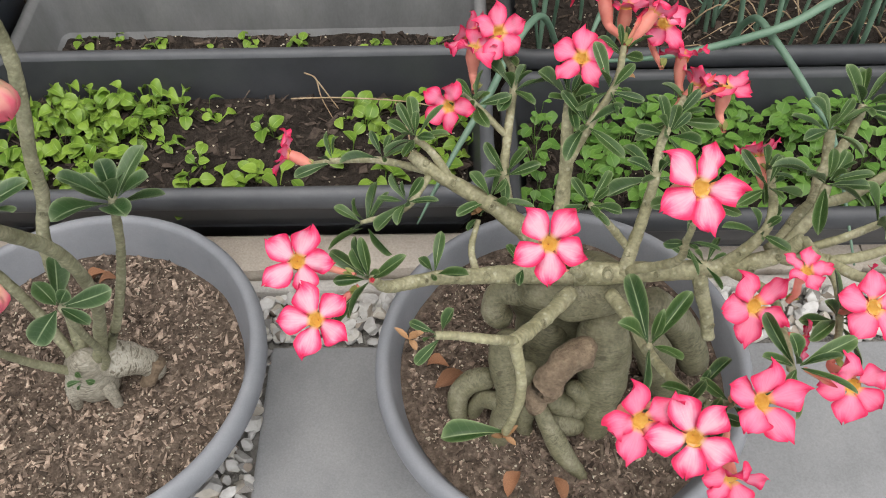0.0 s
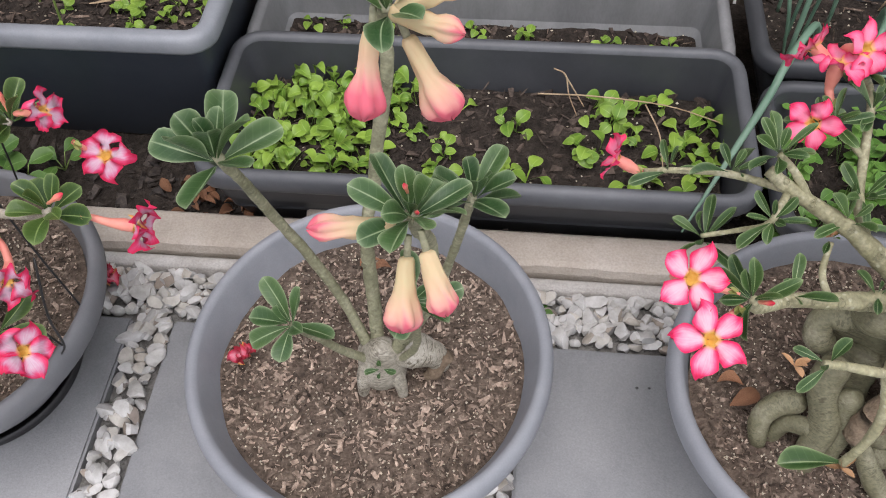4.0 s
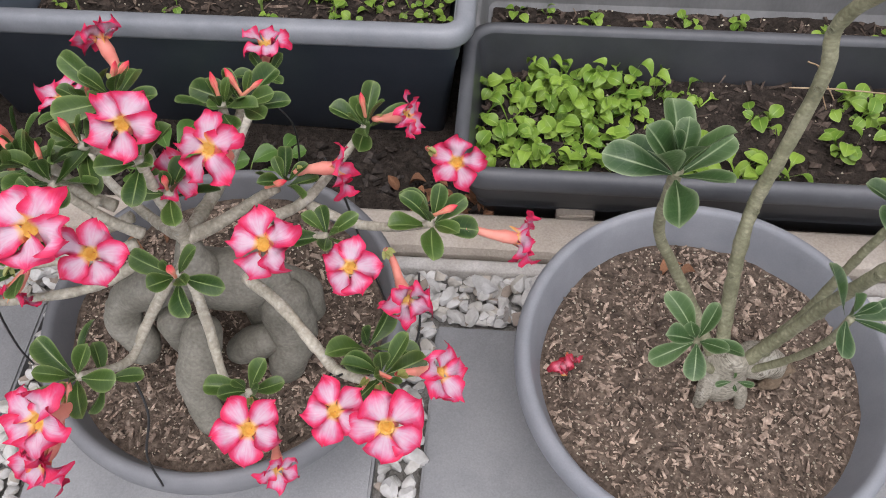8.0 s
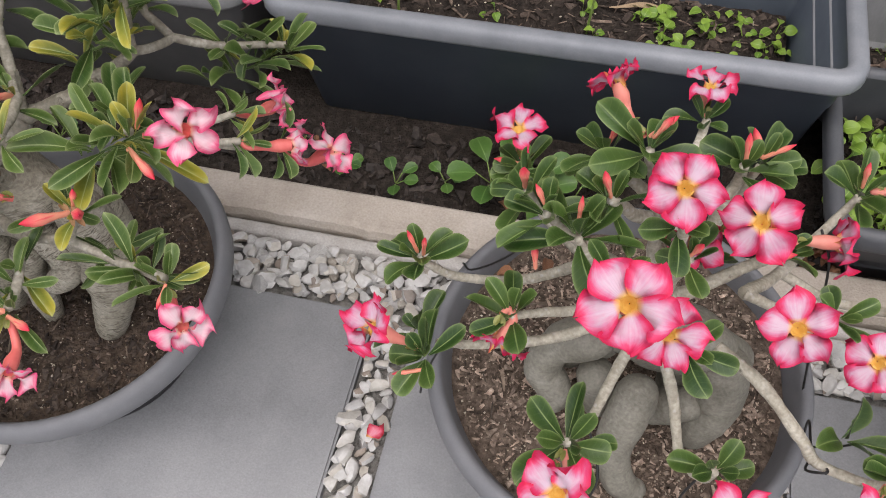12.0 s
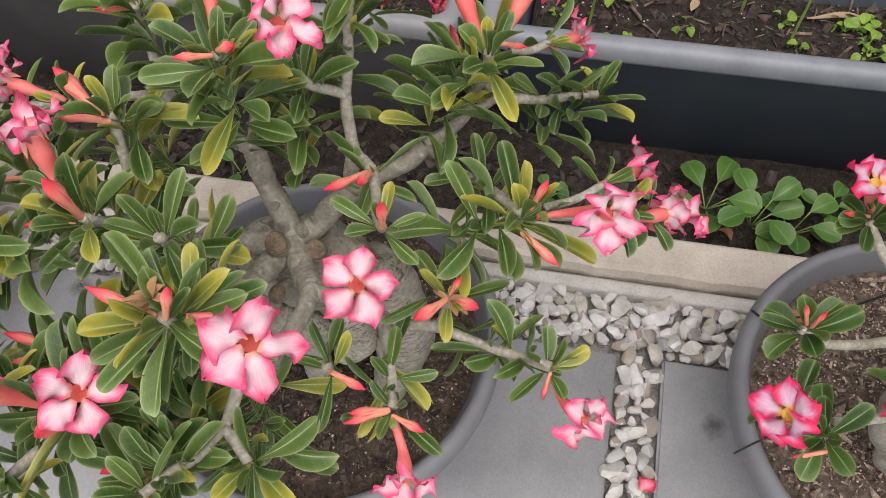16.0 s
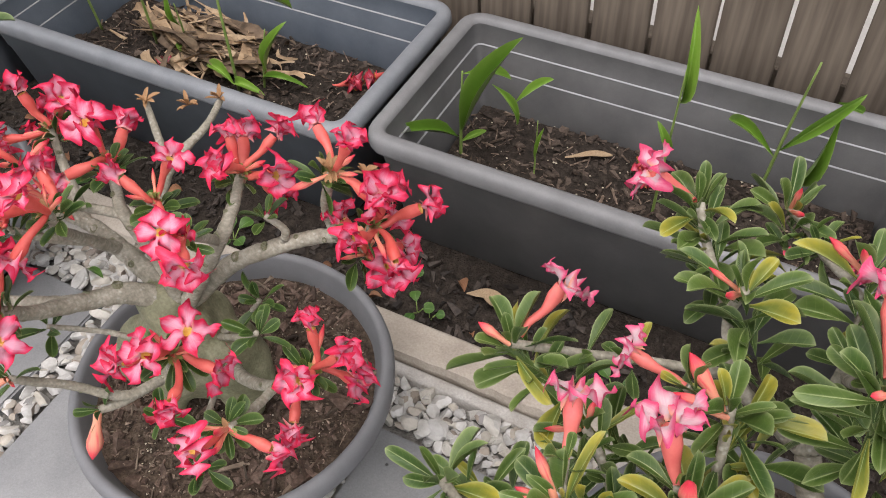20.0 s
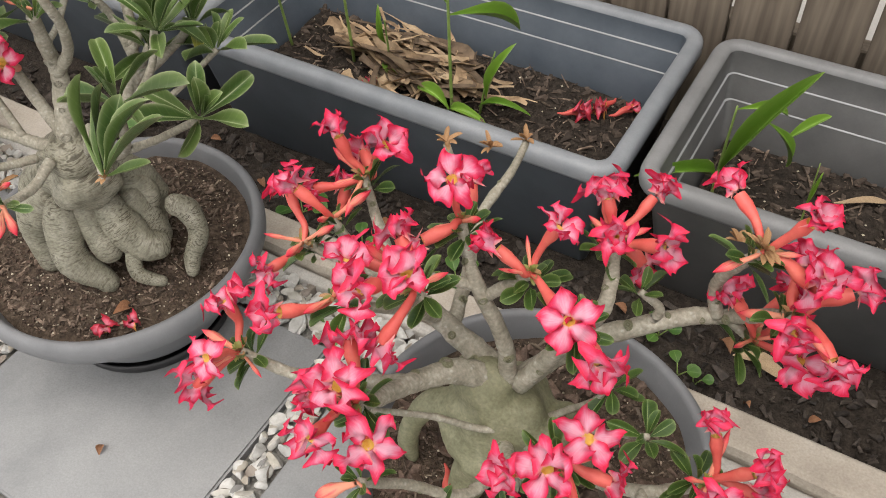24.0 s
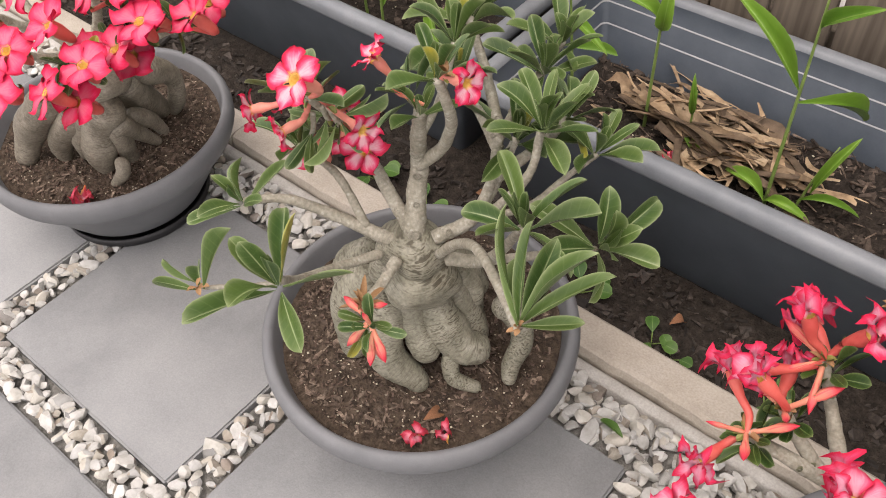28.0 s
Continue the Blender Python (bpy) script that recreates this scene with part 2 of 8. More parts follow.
M_PAVER = surface("grey_concrete_paver", [(0.25, (0.205, 0.211, 0.217)), (0.5, (0.266, 0.272, 0.278)), (0.8, (0.318, 0.322, 0.326))], 7.0, 0.82, 0.3, 420.0, 0.0012, 0.07, fine=0.2, blotch=0.75, spec=0.3)
M_KERB = surface("sandstone_kerb", [(0.25, (0.33, 0.29, 0.245)), (0.5, (0.42, 0.375, 0.32)), (0.8, (0.48, 0.44, 0.39))], 14.0, 0.9, 0.5, 300.0, 0.002, 0.06, fine=0.25, blotch=0.4, spec=0.2)
M_MORTAR = surface("pale_mortar", [(0.3, (0.36, 0.34, 0.31)), (0.7, (0.50, 0.485, 0.46))], 22.0, 0.9, 0.5, 320.0, 0.002, fine=0.3, spec=0.2)


def pebble_material(name, island):
    """River pebbles: white, grey, buff and a few brown, each speckled."""
    m = surface(name, [(0.3, (0.62, 0.61, 0.58)), (0.7, (1.0, 1.0, 1.0))], 45.0, 0.8, 0.5, 200.0, 0.002, fine=0.3, spec=0.3)
    nt, ln = nodes_of(m)
    p = nt["Principled BSDF"]
    src = p.inputs["Base Color"].links[0].from_socket
    g = nt.new("ShaderNodeNewGeometry" if island else "ShaderNodeObjectInfo")
    r = ramp_node(nt, [(0.0, (0.69, 0.685, 0.67)), (0.35, (0.60, 0.595, 0.58)), (0.52, (0.50, 0.50, 0.495)), (0.72, (0.66, 0.64, 0.59)), (0.86, (0.50, 0.46, 0.40)), (0.94, (0.34, 0.285, 0.24)), (1.0, (0.28, 0.28, 0.28))])
    ln.new(g.outputs["Random Per Island" if island else "Random"], r.inputs[0])
    mx = nt.new("ShaderNodeMix")
    mx.data_type, mx.blend_type = "RGBA", "MULTIPLY"
    mx.inputs[0].default_value = 1.0
    ln.new(r.outputs[0], mx.inputs[6])
    ln.new(src, mx.inputs[7])
    ln.new(mx.outputs[2], p.inputs["Base Color"])
    return m


M_PEBBLE = pebble_material("river_pebble", False)
M_PEBBLES = pebble_material("river_pebbles", True)
M_GRIT = surface("dark_grit", [(0.3, (0.14, 0.135, 0.12)), (0.7, (0.34, 0.33, 0.31))], 90.0, 0.95, 0.8, 300.0, 0.004, spec=0.2)
M_SOIL = surface("potting_soil", [(0.3, (0.035, 0.026, 0.02)), (0.55, (0.095, 0.070, 0.052)), (0.8, (0.19, 0.148, 0.113))], 85.0, 0.95, 1.0, 260.0, 0.006, fine=0.4, spec=0.2)
M_SOILT = surface("dry_tan_potting_soil", [(0.3, (0.055, 0.042, 0.033)), (0.55, (0.150, 0.115, 0.089)), (0.8, (0.30, 0.24, 0.19))], 95.0, 0.95, 1.0, 260.0, 0.006, fine=0.45, spec=0.2)
M_SOILD = surface("dark_soil", [(0.3, (0.016, 0.013, 0.011)), (0.55, (0.04, 0.032, 0.026)), (0.8, (0.085, 0.068, 0.055))], 80.0, 0.95, 1.0, 240.0, 0.006, fine=0.4, spec=0.2)
M_CHIP = surface("bark_chips", [(0.25, (0.05, 0.036, 0.029)), (0.5, (0.135, 0.100, 0.078)), (0.8, (0.33, 0.265, 0.205))], 120.0, 0.9, 0.5, 300.0, 0.002, 0.7, fine=0.3, spec=0.2, island=True)
M_CHIPT = surface("tan_bark_chips", [(0.25, (0.080, 0.058, 0.045)), (0.5, (0.25, 0.192, 0.150)), (0.8, (0.52, 0.43, 0.345))], 120.0, 0.9, 0.5, 300.0, 0.002, 0.8, fine=0.3, spec=0.2, island=True)
M_CHIPD = surface("dark_bark_chips", [(0.25, (0.03, 0.022, 0.018)), (0.5, (0.065, 0.049, 0.039)), (0.8, (0.12, 0.094, 0.075))], 120.0, 0.85, 0.5, 300.0, 0.002, 0.55, fine=0.3, spec=0.3, island=True)
M_CHIPBED = surface("damp_black_bark_chips", [(0.25, (0.015, 0.011, 0.010)), (0.5, (0.036, 0.028, 0.023)), (0.8, (0.085, 0.066, 0.054))], 120.0, 0.7, 0.5, 300.0, 0.002, 0.6, fine=0.3, spec=0.4, island=True)
M_CHIPR = surface("red_brown_bark_chips", [(0.25, (0.045, 0.030, 0.024)), (0.5, (0.105, 0.072, 0.056)), (0.8, (0.21, 0.155, 0.125))], 120.0, 0.85, 0.5, 300.0, 0.002, 0.5, fine=0.3, spec=0.25, island=True)
M_SPLINTER = surface("pale_wood_splinters", [(0.25, (0.09, 0.066, 0.048)), (0.5, (0.16, 0.122, 0.09)), (0.8, (0.32, 0.255, 0.19))], 90.0, 0.85, 0.3, 300.0, 0.002, 0.6, island=True)
M_PERLITE = surface("perlite_grains", [(0.3, (0.42, 0.36, 0.26)), (0.7, (0.62, 0.57, 0.47))], 200.0, 0.8, 0.0, vary=0.25, island=True)
M_POT = surface("grey_plastic_pot", [(0.3, (0.150, 0.155, 0.165)), (0.6, (0.180, 0.185, 0.195)), (0.8, (0.215, 0.22, 0.23))], 16.0, 0.55, 0.12, 500.0, 0.0006, 0.05, fine=0.08, blotch=0.35, spec=0.4)
M_POTPALE = surface("dusty_blue_grey_plastic_pot", [(0.3, (0.205, 0.217, 0.238)), (0.6, (0.245, 0.257, 0.278)), (0.8, (0.29, 0.30, 0.32))], 16.0, 0.55, 0.12, 500.0, 0.0006, 0.05, fine=0.1, blotch=0.5, spec=0.4)
M_SAUCER = surface("black_plastic_saucer", [(0.3, (0.012, 0.012, 0.013)), (0.8, (0.028, 0.028, 0.03))], 20.0, 0.5, 0.1, 400.0, 0.0006)
M_TUBBLK = surface("black_plastic_trough", [(0.3, (0.046, 0.049, 0.055)), (0.8, (0.072, 0.076, 0.083))], 12.0, 0.42, 0.1, 400.0, 0.0006, fine=0.1, blotch=0.3)
M_TUBDARK = surface("dark_plastic_trough_lip", [(0.3, (0.040, 0.043, 0.048)), (0.8, (0.064, 0.068, 0.074))], 18.0, 0.5, 0.12, 400.0, 0.0006, fine=0.12, blotch=0.4)
M_TUBBLKLIP = surface("worn_black_trough_lip", [(0.3, (0.075, 0.080, 0.088)), (0.8, (0.115, 0.121, 0.130))], 18.0, 0.5, 0.12, 400.0, 0.0006, fine=0.12, blotch=0.4)
# slate and charcoal planters: body, lip and inside have separate tones
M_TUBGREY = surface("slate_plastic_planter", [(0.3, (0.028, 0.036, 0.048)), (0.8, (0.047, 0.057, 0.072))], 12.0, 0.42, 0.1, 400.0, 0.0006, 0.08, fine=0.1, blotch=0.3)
M_TUBLIP = surface("pale_slate_planter_lip", [(0.3, (0.17, 0.185, 0.205)), (0.8, (0.25, 0.265, 0.285))], 18.0, 0.5, 0.12, 400.0, 0.0006, fine=0.12, blotch=0.4)
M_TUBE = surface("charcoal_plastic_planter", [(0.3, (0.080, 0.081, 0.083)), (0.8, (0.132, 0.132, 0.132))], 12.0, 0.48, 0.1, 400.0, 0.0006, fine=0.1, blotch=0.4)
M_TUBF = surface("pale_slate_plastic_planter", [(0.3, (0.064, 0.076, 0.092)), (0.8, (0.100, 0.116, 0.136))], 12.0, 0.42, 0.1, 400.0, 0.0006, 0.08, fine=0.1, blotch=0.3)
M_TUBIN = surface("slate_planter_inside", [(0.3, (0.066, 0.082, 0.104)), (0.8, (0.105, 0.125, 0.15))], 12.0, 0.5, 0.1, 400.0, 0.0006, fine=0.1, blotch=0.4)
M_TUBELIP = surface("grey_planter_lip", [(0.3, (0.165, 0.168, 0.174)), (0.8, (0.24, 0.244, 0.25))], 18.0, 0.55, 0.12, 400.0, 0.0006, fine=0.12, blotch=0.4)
M_TUBPALE = surface("chalky_grey_trough", [(0.3, (0.17, 0.175, 0.178)), (0.6, (0.25, 0.255, 0.258)), (0.85, (0.34, 0.345, 0.345))], 11.0, 0.7, 0.1, 300.0, 0.0006, fine=0.12, blotch=0.6, stretch=(1, 1, 0.4))
M_RIDGE = surface("pale_moulded_line", [(0.3, (0.24, 0.25, 0.26)), (0.8, (0.34, 0.35, 0.36))], 20.0, 0.5, 0.0)
M_FENCE = surface("weathered_timber_paling", [(0.2, (0.085, 0.068, 0.054)), (0.5, (0.155, 0.127, 0.10)), (0.8, (0.225, 0.188, 0.15))], 26.0, 0.85, 0.6, 110.0, 0.002, 0.16, fine=0.45, blotch=0.5, stretch=(1, 1, 0.06), spec=0.25)
M_GROUND = surface("pale_concrete_ground", [(0.3, (0.42, 0.41, 0.39)), (0.8, (0.55, 0.54, 0.52))], 4.0, 0.9, 0.2, 150.0, 0.002, fine=0.15)
M_STRAW = surface("dry_leaf_strips", [(0.25, (0.20, 0.135, 0.078)), (0.5, (0.36, 0.26, 0.16)), (0.8, (0.52, 0.41, 0.28))], 40.0, 0.8, 0.4, 220.0, 0.002, 0.35, fine=0.3, stretch=(1, 1, 1), island=True)
M_DEAD = surface("dead_leaf", [(0.3, (0.16, 0.065, 0.03)), (0.7, (0.33, 0.17, 0.09))], 60.0, 0.8, 0.4, 220.0, 0.002, 0.3)
M_WIRE = surface("black_wire", [(0.3, (0.01, 0.01, 0.01)), (0.8, (0.02, 0.02, 0.02))], 40.0, 0.45, 0.0)
M_SEED = leaf_material("seedling_leaf", (0.085, 0.18, 0.022), (0.20, 0.34, 0.05), (0.24, 0.36, 0.09), island=True)
M_SEEDD = leaf_material("dark_seedling_leaf", (0.06, 0.15, 0.025), (0.13, 0.26, 0.045), (0.18, 0.30, 0.08), island=True)
M_STEMG = surface("green_stem", [(0.3, (0.14, 0.22, 0.05)), (0.7, (0.24, 0.34, 0.09))], 50.0, 0.5, 0.0)
M_ONION = surface("blue_green_onion_leaf", [(0.3, (0.075, 0.15, 0.10)), (0.7, (0.16, 0.26, 0.185))], 12.0, 0.5, 0.15, 120.0, 0.001, 0.15, blotch=0.4)
M_GINGER = leaf_material("fresh_lance_leaf", (0.09, 0.20, 0.025), (0.19, 0.33, 0.045), (0.28, 0.42, 0.10))
M_BUD = petal_material("coral_bud_twisted_tip", (0.74, 0.30, 0.20), (0.74, 0.20, 0.16), (0.70, 0.085, 0.10), (0.58, 0.03, 0.06))
M_TUBEPINK = surface("salmon_flower_tube", [(0.3, (0.64, 0.17, 0.14)), (0.6, (0.70, 0.27, 0.205)), (0.85, (0.74, 0.39, 0.27))], 40.0, 0.5, 0.1, 200.0, 0.001, 0.12, blotch=0.4)
M_TUBERED = surface("red_flower_tube", [(0.3, (0.60, 0.070, 0.065)), (0.6, (0.68, 0.135, 0.108)), (0.85, (0.74, 0.25, 0.17))], 40.0, 0.5, 0.1, 200.0, 0.001, 0.12, blotch=0.4)
M_TUBECORAL = surface("coral_flower_tube", [(0.3, (0.60, 0.095, 0.095)), (0.6, (0.68, 0.165, 0.140)), (0.85, (0.74, 0.31, 0.22))], 40.0, 0.5, 0.1, 200.0, 0.001, 0.12, blotch=0.5)
M_THROAT = surface("yellow_throat", [(0.3, (0.66, 0.35, 0.06)), (0.55, (0.74, 0.48, 0.12)), (0.8, (0.78, 0.58, 0.20))], 160.0, 0.6, 0.1, 300.0, 0.001)
M_CALYX = surface("green_calyx", [(0.3, (0.16, 0.20, 0.05)), (0.7, (0.32, 0.30, 0.09))], 90.0, 0.5, 0.0)
M_DRYTIP = surface("dried_calyx", [(0.3, (0.25, 0.125, 0.06)), (0.7, (0.44, 0.27, 0.13))], 90.0, 0.7, 0.0)
GREENISH = [(0.25, (0.115, 0.11, 0.060)), (0.5, (0.185, 0.178, 0.105)), (0.8, (0.30, 0.285, 0.20))]
OLIVE = [(0.25, (0.13, 0.13, 0.075)), (0.5, (0.205, 0.205, 0.125)), (0.8, (0.32, 0.31, 0.215))]
WARM = [(0.25, (0.15, 0.13, 0.10)), (0.5, (0.215, 0.19, 0.15)), (0.8, (0.31, 0.28, 0.23))]
PALE = [(0.25, (0.20, 0.185, 0.142)), (0.5, (0.30, 0.28, 0.225)), (0.8, (0.43, 0.41, 0.35))]
BARK_A, BARK_B, BARK_C, BARK_D = [bark_material(n, s) for n, s in (("green_grey_bark", [(p, tuple(1.5 * v for v in c)) for p, c in GREENISH]), ("olive_bark", OLIVE), ("warm_grey_bark", [(p, tuple(1.3 * v for v in c)) for p, c in PALE]), ("wrinkled_grey_bark", PALE))]
ROOT_A, ROOT_B, ROOT_C, ROOT_D = [bark_material(n, s, k) for n, s, k in (("green_grey_root", [(p, tuple(0.85 * v for v in c)) for p, c in GREENISH], 0.55), ("olive_root", OLIVE, 0.3), ("warm_grey_root", WARM, 0.55), ("wrinkled_grey_root", PALE, 0.9))]
ROOT_SMOOTH = bark_material("smooth_grey_green_root", [(0.25, (0.145, 0.138, 0.110)), (0.5, (0.205, 0.196, 0.160)), (0.8, (0.285, 0.275, 0.235))], 0.16)
ROOT_F = bark_material("grey_green_finger_root", [(0.25, (0.150, 0.145, 0.108)), (0.5, (0.235, 0.225, 0.172)), (0.8, (0.35, 0.335, 0.28))], 0.95)
M_CUT = surface("brown_cut_wood", [(0.25, (0.09, 0.062, 0.040)), (0.5, (0.19, 0.14, 0.092)), (0.8, (0.34, 0.27, 0.185))], 70.0, 0.85, 0.9, 260.0, 0.003, fine=0.5, blotch=0.5)
LEAF_A = leaf_material("dark_narrow_leaf", (0.017, 0.048, 0.013), (0.052, 0.100, 0.026), (0.32, 0.40, 0.20))
LEAF_B = leaf_material("blue_green_leaf", (0.020, 0.054, 0.018), (0.060, 0.112, 0.036), (0.35, 0.43, 0.25))
LEAF_C = leaf_material("glossy_green_leaf", (0.016, 0.044, 0.009), (0.054, 0.100, 0.020), (0.27, 0.35, 0.13))
LEAF_D = leaf_material("yellowing_green_leaf", (0.026, 0.062, 0.013), (0.096, 0.152, 0.032), (0.40, 0.46, 0.22), yellow=0.16)
LEAF_F = leaf_material("long_green_leaf", (0.030, 0.070, 0.018), (0.095, 0.150, 0.038), (0.42, 0.48, 0.26), yellow=0.05)
PETAL_A = petal_material("pink_petal_pale_heart", (0.62, 0.36, 0.43), (0.64, 0.21, 0.31), (0.68, 0.07, 0.18), (0.60, 0.015, 0.085), (0.62, 0.36, 0.10), 8.0)
PETAL_PLAIN = petal_material("rose_pink_petal", (0.73, 0.21, 0.32), (0.73, 0.145, 0.255), (0.70, 0.08, 0.185), (0.60, 0.02, 0.09))
PETAL_C = petal_material("white_petal_crimson_rim", (0.50, 0.36, 0.43), (0.50, 0.185, 0.29), (0.56, 0.050, 0.14), (0.53, 0.014, 0.070))
PETAL_D = petal_material("blush_petal_pink_rim", (0.60, 0.46, 0.49), (0.60, 0.33, 0.39), (0.60, 0.17, 0.26), (0.56, 0.06, 0.15), (0.66, 0.30, 0.20))
PETAL_E = petal_material("crimson_petal", (0.62, 0.29, 0.38), (0.63, 0.15, 0.245), (0.62, 0.055, 0.135), (0.57, 0.014, 0.060), (0.66, 0.30, 0.28), 9.0)
PETAL_F = petal_material("crimson_rimmed_petal", (0.70, 0.38, 0.44), (0.68, 0.12, 0.22), (0.62, 0.02, 0.09), (0.48, 0.008, 0.045))
PETAL_G = petal_material("hot_pink_petal", (0.70, 0.13, 0.21), (0.69, 0.055, 0.14), (0.66, 0.022, 0.09), (0.56, 0.010, 0.055), (0.66, 0.20, 0.18), 9.0)

# ---- mesh helpers ----
WORLD = {}


def mesh_of(name, verts, faces, material, uvs=None, smooth=True):
    me = bpy.data.meshes.new(name)
    me.from_pydata([tuple(v) for v in verts], [], faces)
    if uvs is not None:
        lay = me.uv_layers.new(name="UVMap")
        for lp in me.loops:
            lay.data[lp.index].uv = uvs[lp.vertex_index]
    me.materials.append(material)
    if smooth:
        me.polygons.foreach_set("use_smooth", [True] * len(me.polygons))
    me.update()
    return me


def place(ob, m, parent=None):
    """Sets the pose m in the world for ob, under its parent."""
    WORLD[ob] = m
    if parent is not None:
        ob.parent = parent
        m = WORLD[parent].inverted() @ m
    ob.matrix_basis = m
    return ob


def part(name, me, parent, m=None, label="", kind=""):
    """Links a mesh as one part under a thing or under a part."""
    ob = place(new(name, me), Matrix.Identity(4) if m is None else m, parent)
    return tagged(ob, label, "", "", kind)


def thing(name, at, label, category, group="", kind=""):
    ob = place(new(name), Matrix.Translation(at))
    ob.empty_display_size = 0.05
    return tagged(ob, label, category, group, kind)


def join(blocks):
    """Several (verts, faces) as one."""
    V, Fc, n = [], [], 0
    for v, f in blocks:
        V.extend(v)
        Fc.extend([tuple(i + n for i in q) for q in f])
        n += len(v)
    return V, Fc


def smooth_path(pts, per=5):
    """A Catmull-Rom curve through the points."""
    P = [Vector(p) for p in pts]
    if len(P) == 2:
        return [P[0].lerp(P[1], i / per) for i in range(per + 1)]
    Q = [P[0] * 2 - P[1]] + P + [P[-1] * 2 - P[-2]]
    out = []
    for i in range(1, len(Q) - 2):
        a, b, c, d = Q[i - 1:i + 3]
        for k in range(per):
            t = k / per
            out.append(0.5 * ((2 * b) + (c - a) * t + (2 * a - 5 * b + 4 * c - d) * t * t + (3 * b - a - 3 * c + d) * t ** 3))
    out.append(P[-1])
    return out


def tube(pts, radii, sides=8, per=5, wob=0.0, cap=True, seed=0):
    """A tapering tube along the curve through pts, with a little unevenness."""
    path = smooth_path(pts, per)
    n = len(path)
    V, Fc = [], []
    ref = Vector((0.31, 0.17, 0.93))
    for i, p in enumerate(path):
        t = (path[min(i + 1, n - 1)] - path[max(i - 1, 0)]).normalized()
        a = t.cross(ref)
        if a.length < 0.1:
            a = t.cross(Vector((1, 0, 0)))
        a.normalize()
        b = t.cross(a)
        s = i / (n - 1) * (len(radii) - 1)
        k = min(int(s), len(radii) - 2)
        r = radii[k] + (radii[k + 1] - radii[k]) * (s - k)
        for j in range(sides):
            w = 2 * math.pi * j / sides
            q = p + (a * math.cos(w) + b * math.sin(w)) * r
            if wob:
                q += (q - p) * wob * noise.noise(q * 55 + Vector((seed, 0, 0)))
            V.append(q)
    for i in range(n - 1):
        for j in range(sides):
            k = (j + 1) % sides
            Fc.append((i * sides + j, i * sides + k, (i + 1) * sides + k, (i + 1) * sides + j))
    if cap:
        Fc.append(tuple(range(sides - 1, -1, -1)))
        Fc.append(tuple((n - 1) * sides + j for j in range(sides)))
    return V, Fc


def lathe(profile, sides=64, wob=0.0):
    V, Fc = [], []
    for r, z in profile:
        for j in range(sides):
            w = 2 * math.pi * j / sides
            V.append((r * math.cos(w), r * math.sin(w), z))
    for i in range(len(profile) - 1):
        for j in range(sides):
            k = (j + 1) % sides
            Fc.append((i * sides + j, i * sides + k, (i + 1) * sides + k, (i + 1) * sides + j))
    return V, Fc


def frame_of(y_axis, z_hint=(0, 0, 1), roll=0.0):
    """A turn whose y points along y_axis and whose z lies near z_hint."""
    y = Vector(y_axis).normalized()
    z = Vector(z_hint)
    x = y.cross(z)
    if x.length < 1e-4:
        x = y.cross(Vector((0.3, 1, 0.1)))
    x.normalize()
    z = x.cross(y)
    m = Matrix((x, y, z)).transposed().to_4x4()
    return m @ Matrix.Rotation(roll, 4, "Y")


def box_bevel(sx, sy, sz, bev=0.003, seg=2):
    bm = bmesh.new()
    bmesh.ops.create_cube(bm, size=1.0)
    bmesh.ops.scale(bm, vec=(sx, sy, sz), verts=bm.verts)
    bmesh.ops.bevel(bm, geom=bm.edges[:], offset=bev, segments=seg, affect="EDGES")
    return bm


def bm_mesh(name, bm, material, smooth=False):
    me = bpy.data.meshes.new(name)
    bm.to_mesh(me)
    bm.free()
    me.materials.append(material)
    if smooth:
        me.polygons.foreach_set("use_smooth", [True] * len(me.polygons))
    return me


rng = random.Random(7)

# ---- ground, pavers, kerb ----
GX0, GX1 = -4.6, 1.3
ground = tagged(new("ground", mesh_of("ground", [(-60, -60, -0.075), (60, -60, -0.075), (60, 60, -0.075), (-60, 60, -0.075)], [(0, 1, 2, 3)], M_GROUND)), "pale concrete ground round the garden strip", "ground", kind="structure")
bed_v, bed_f = [], []
nx, ny = 240, 26
for i in range(nx + 1):
    for j in range(ny + 1):
        x, y = GX0 + (GX1 - GX0) * i / nx, 0.745 + 0.60 * j / ny
        bed_v.append((x, y, -0.022 + 0.012 * noise.noise(Vector((x * 14, y * 14, 0))) + 0.006 * noise.noise(Vector((x * 60, y * 60, 3)))))
for i in range(nx):
    for j in range(ny):
        a = i * (ny + 1) + j
        bed_f.append((a, a + ny + 1, a + ny + 2, a + 1))
bed = tagged(new("garden_bed", mesh_of("garden_bed", bed_v, bed_f, M_SOILD)), "dark damp garden bed soil behind the kerb", "soil", kind="structure")

STRIPS = [0.72, 0.235, -0.247, -0.738, -1.232, -1.70, -2.172, -2.645, -3.133, -3.61, -4.09]
grit = tagged(new("gravel_bed", mesh_of("gravel_bed", [(GX0, -2.6, -0.016), (GX1, -2.6, -0.016), (GX1, 0.672, -0.016), (GX0, 0.672, -0.016)], [(0, 1, 2, 3)], M_GRIT)), "dark grit under the white pebbles", "gravel", kind="structure")
paving = thing("paving", (-1.2, 0.3, 0), "square grey concrete pavers set with pebble joints", "paving", kind="structure")
EDGES = [1.21] + STRIPS + [-4.57]
ROWS_Y = [(0.168, 0.581), (-0.307, 0.106), (-0.78, -0.367)]
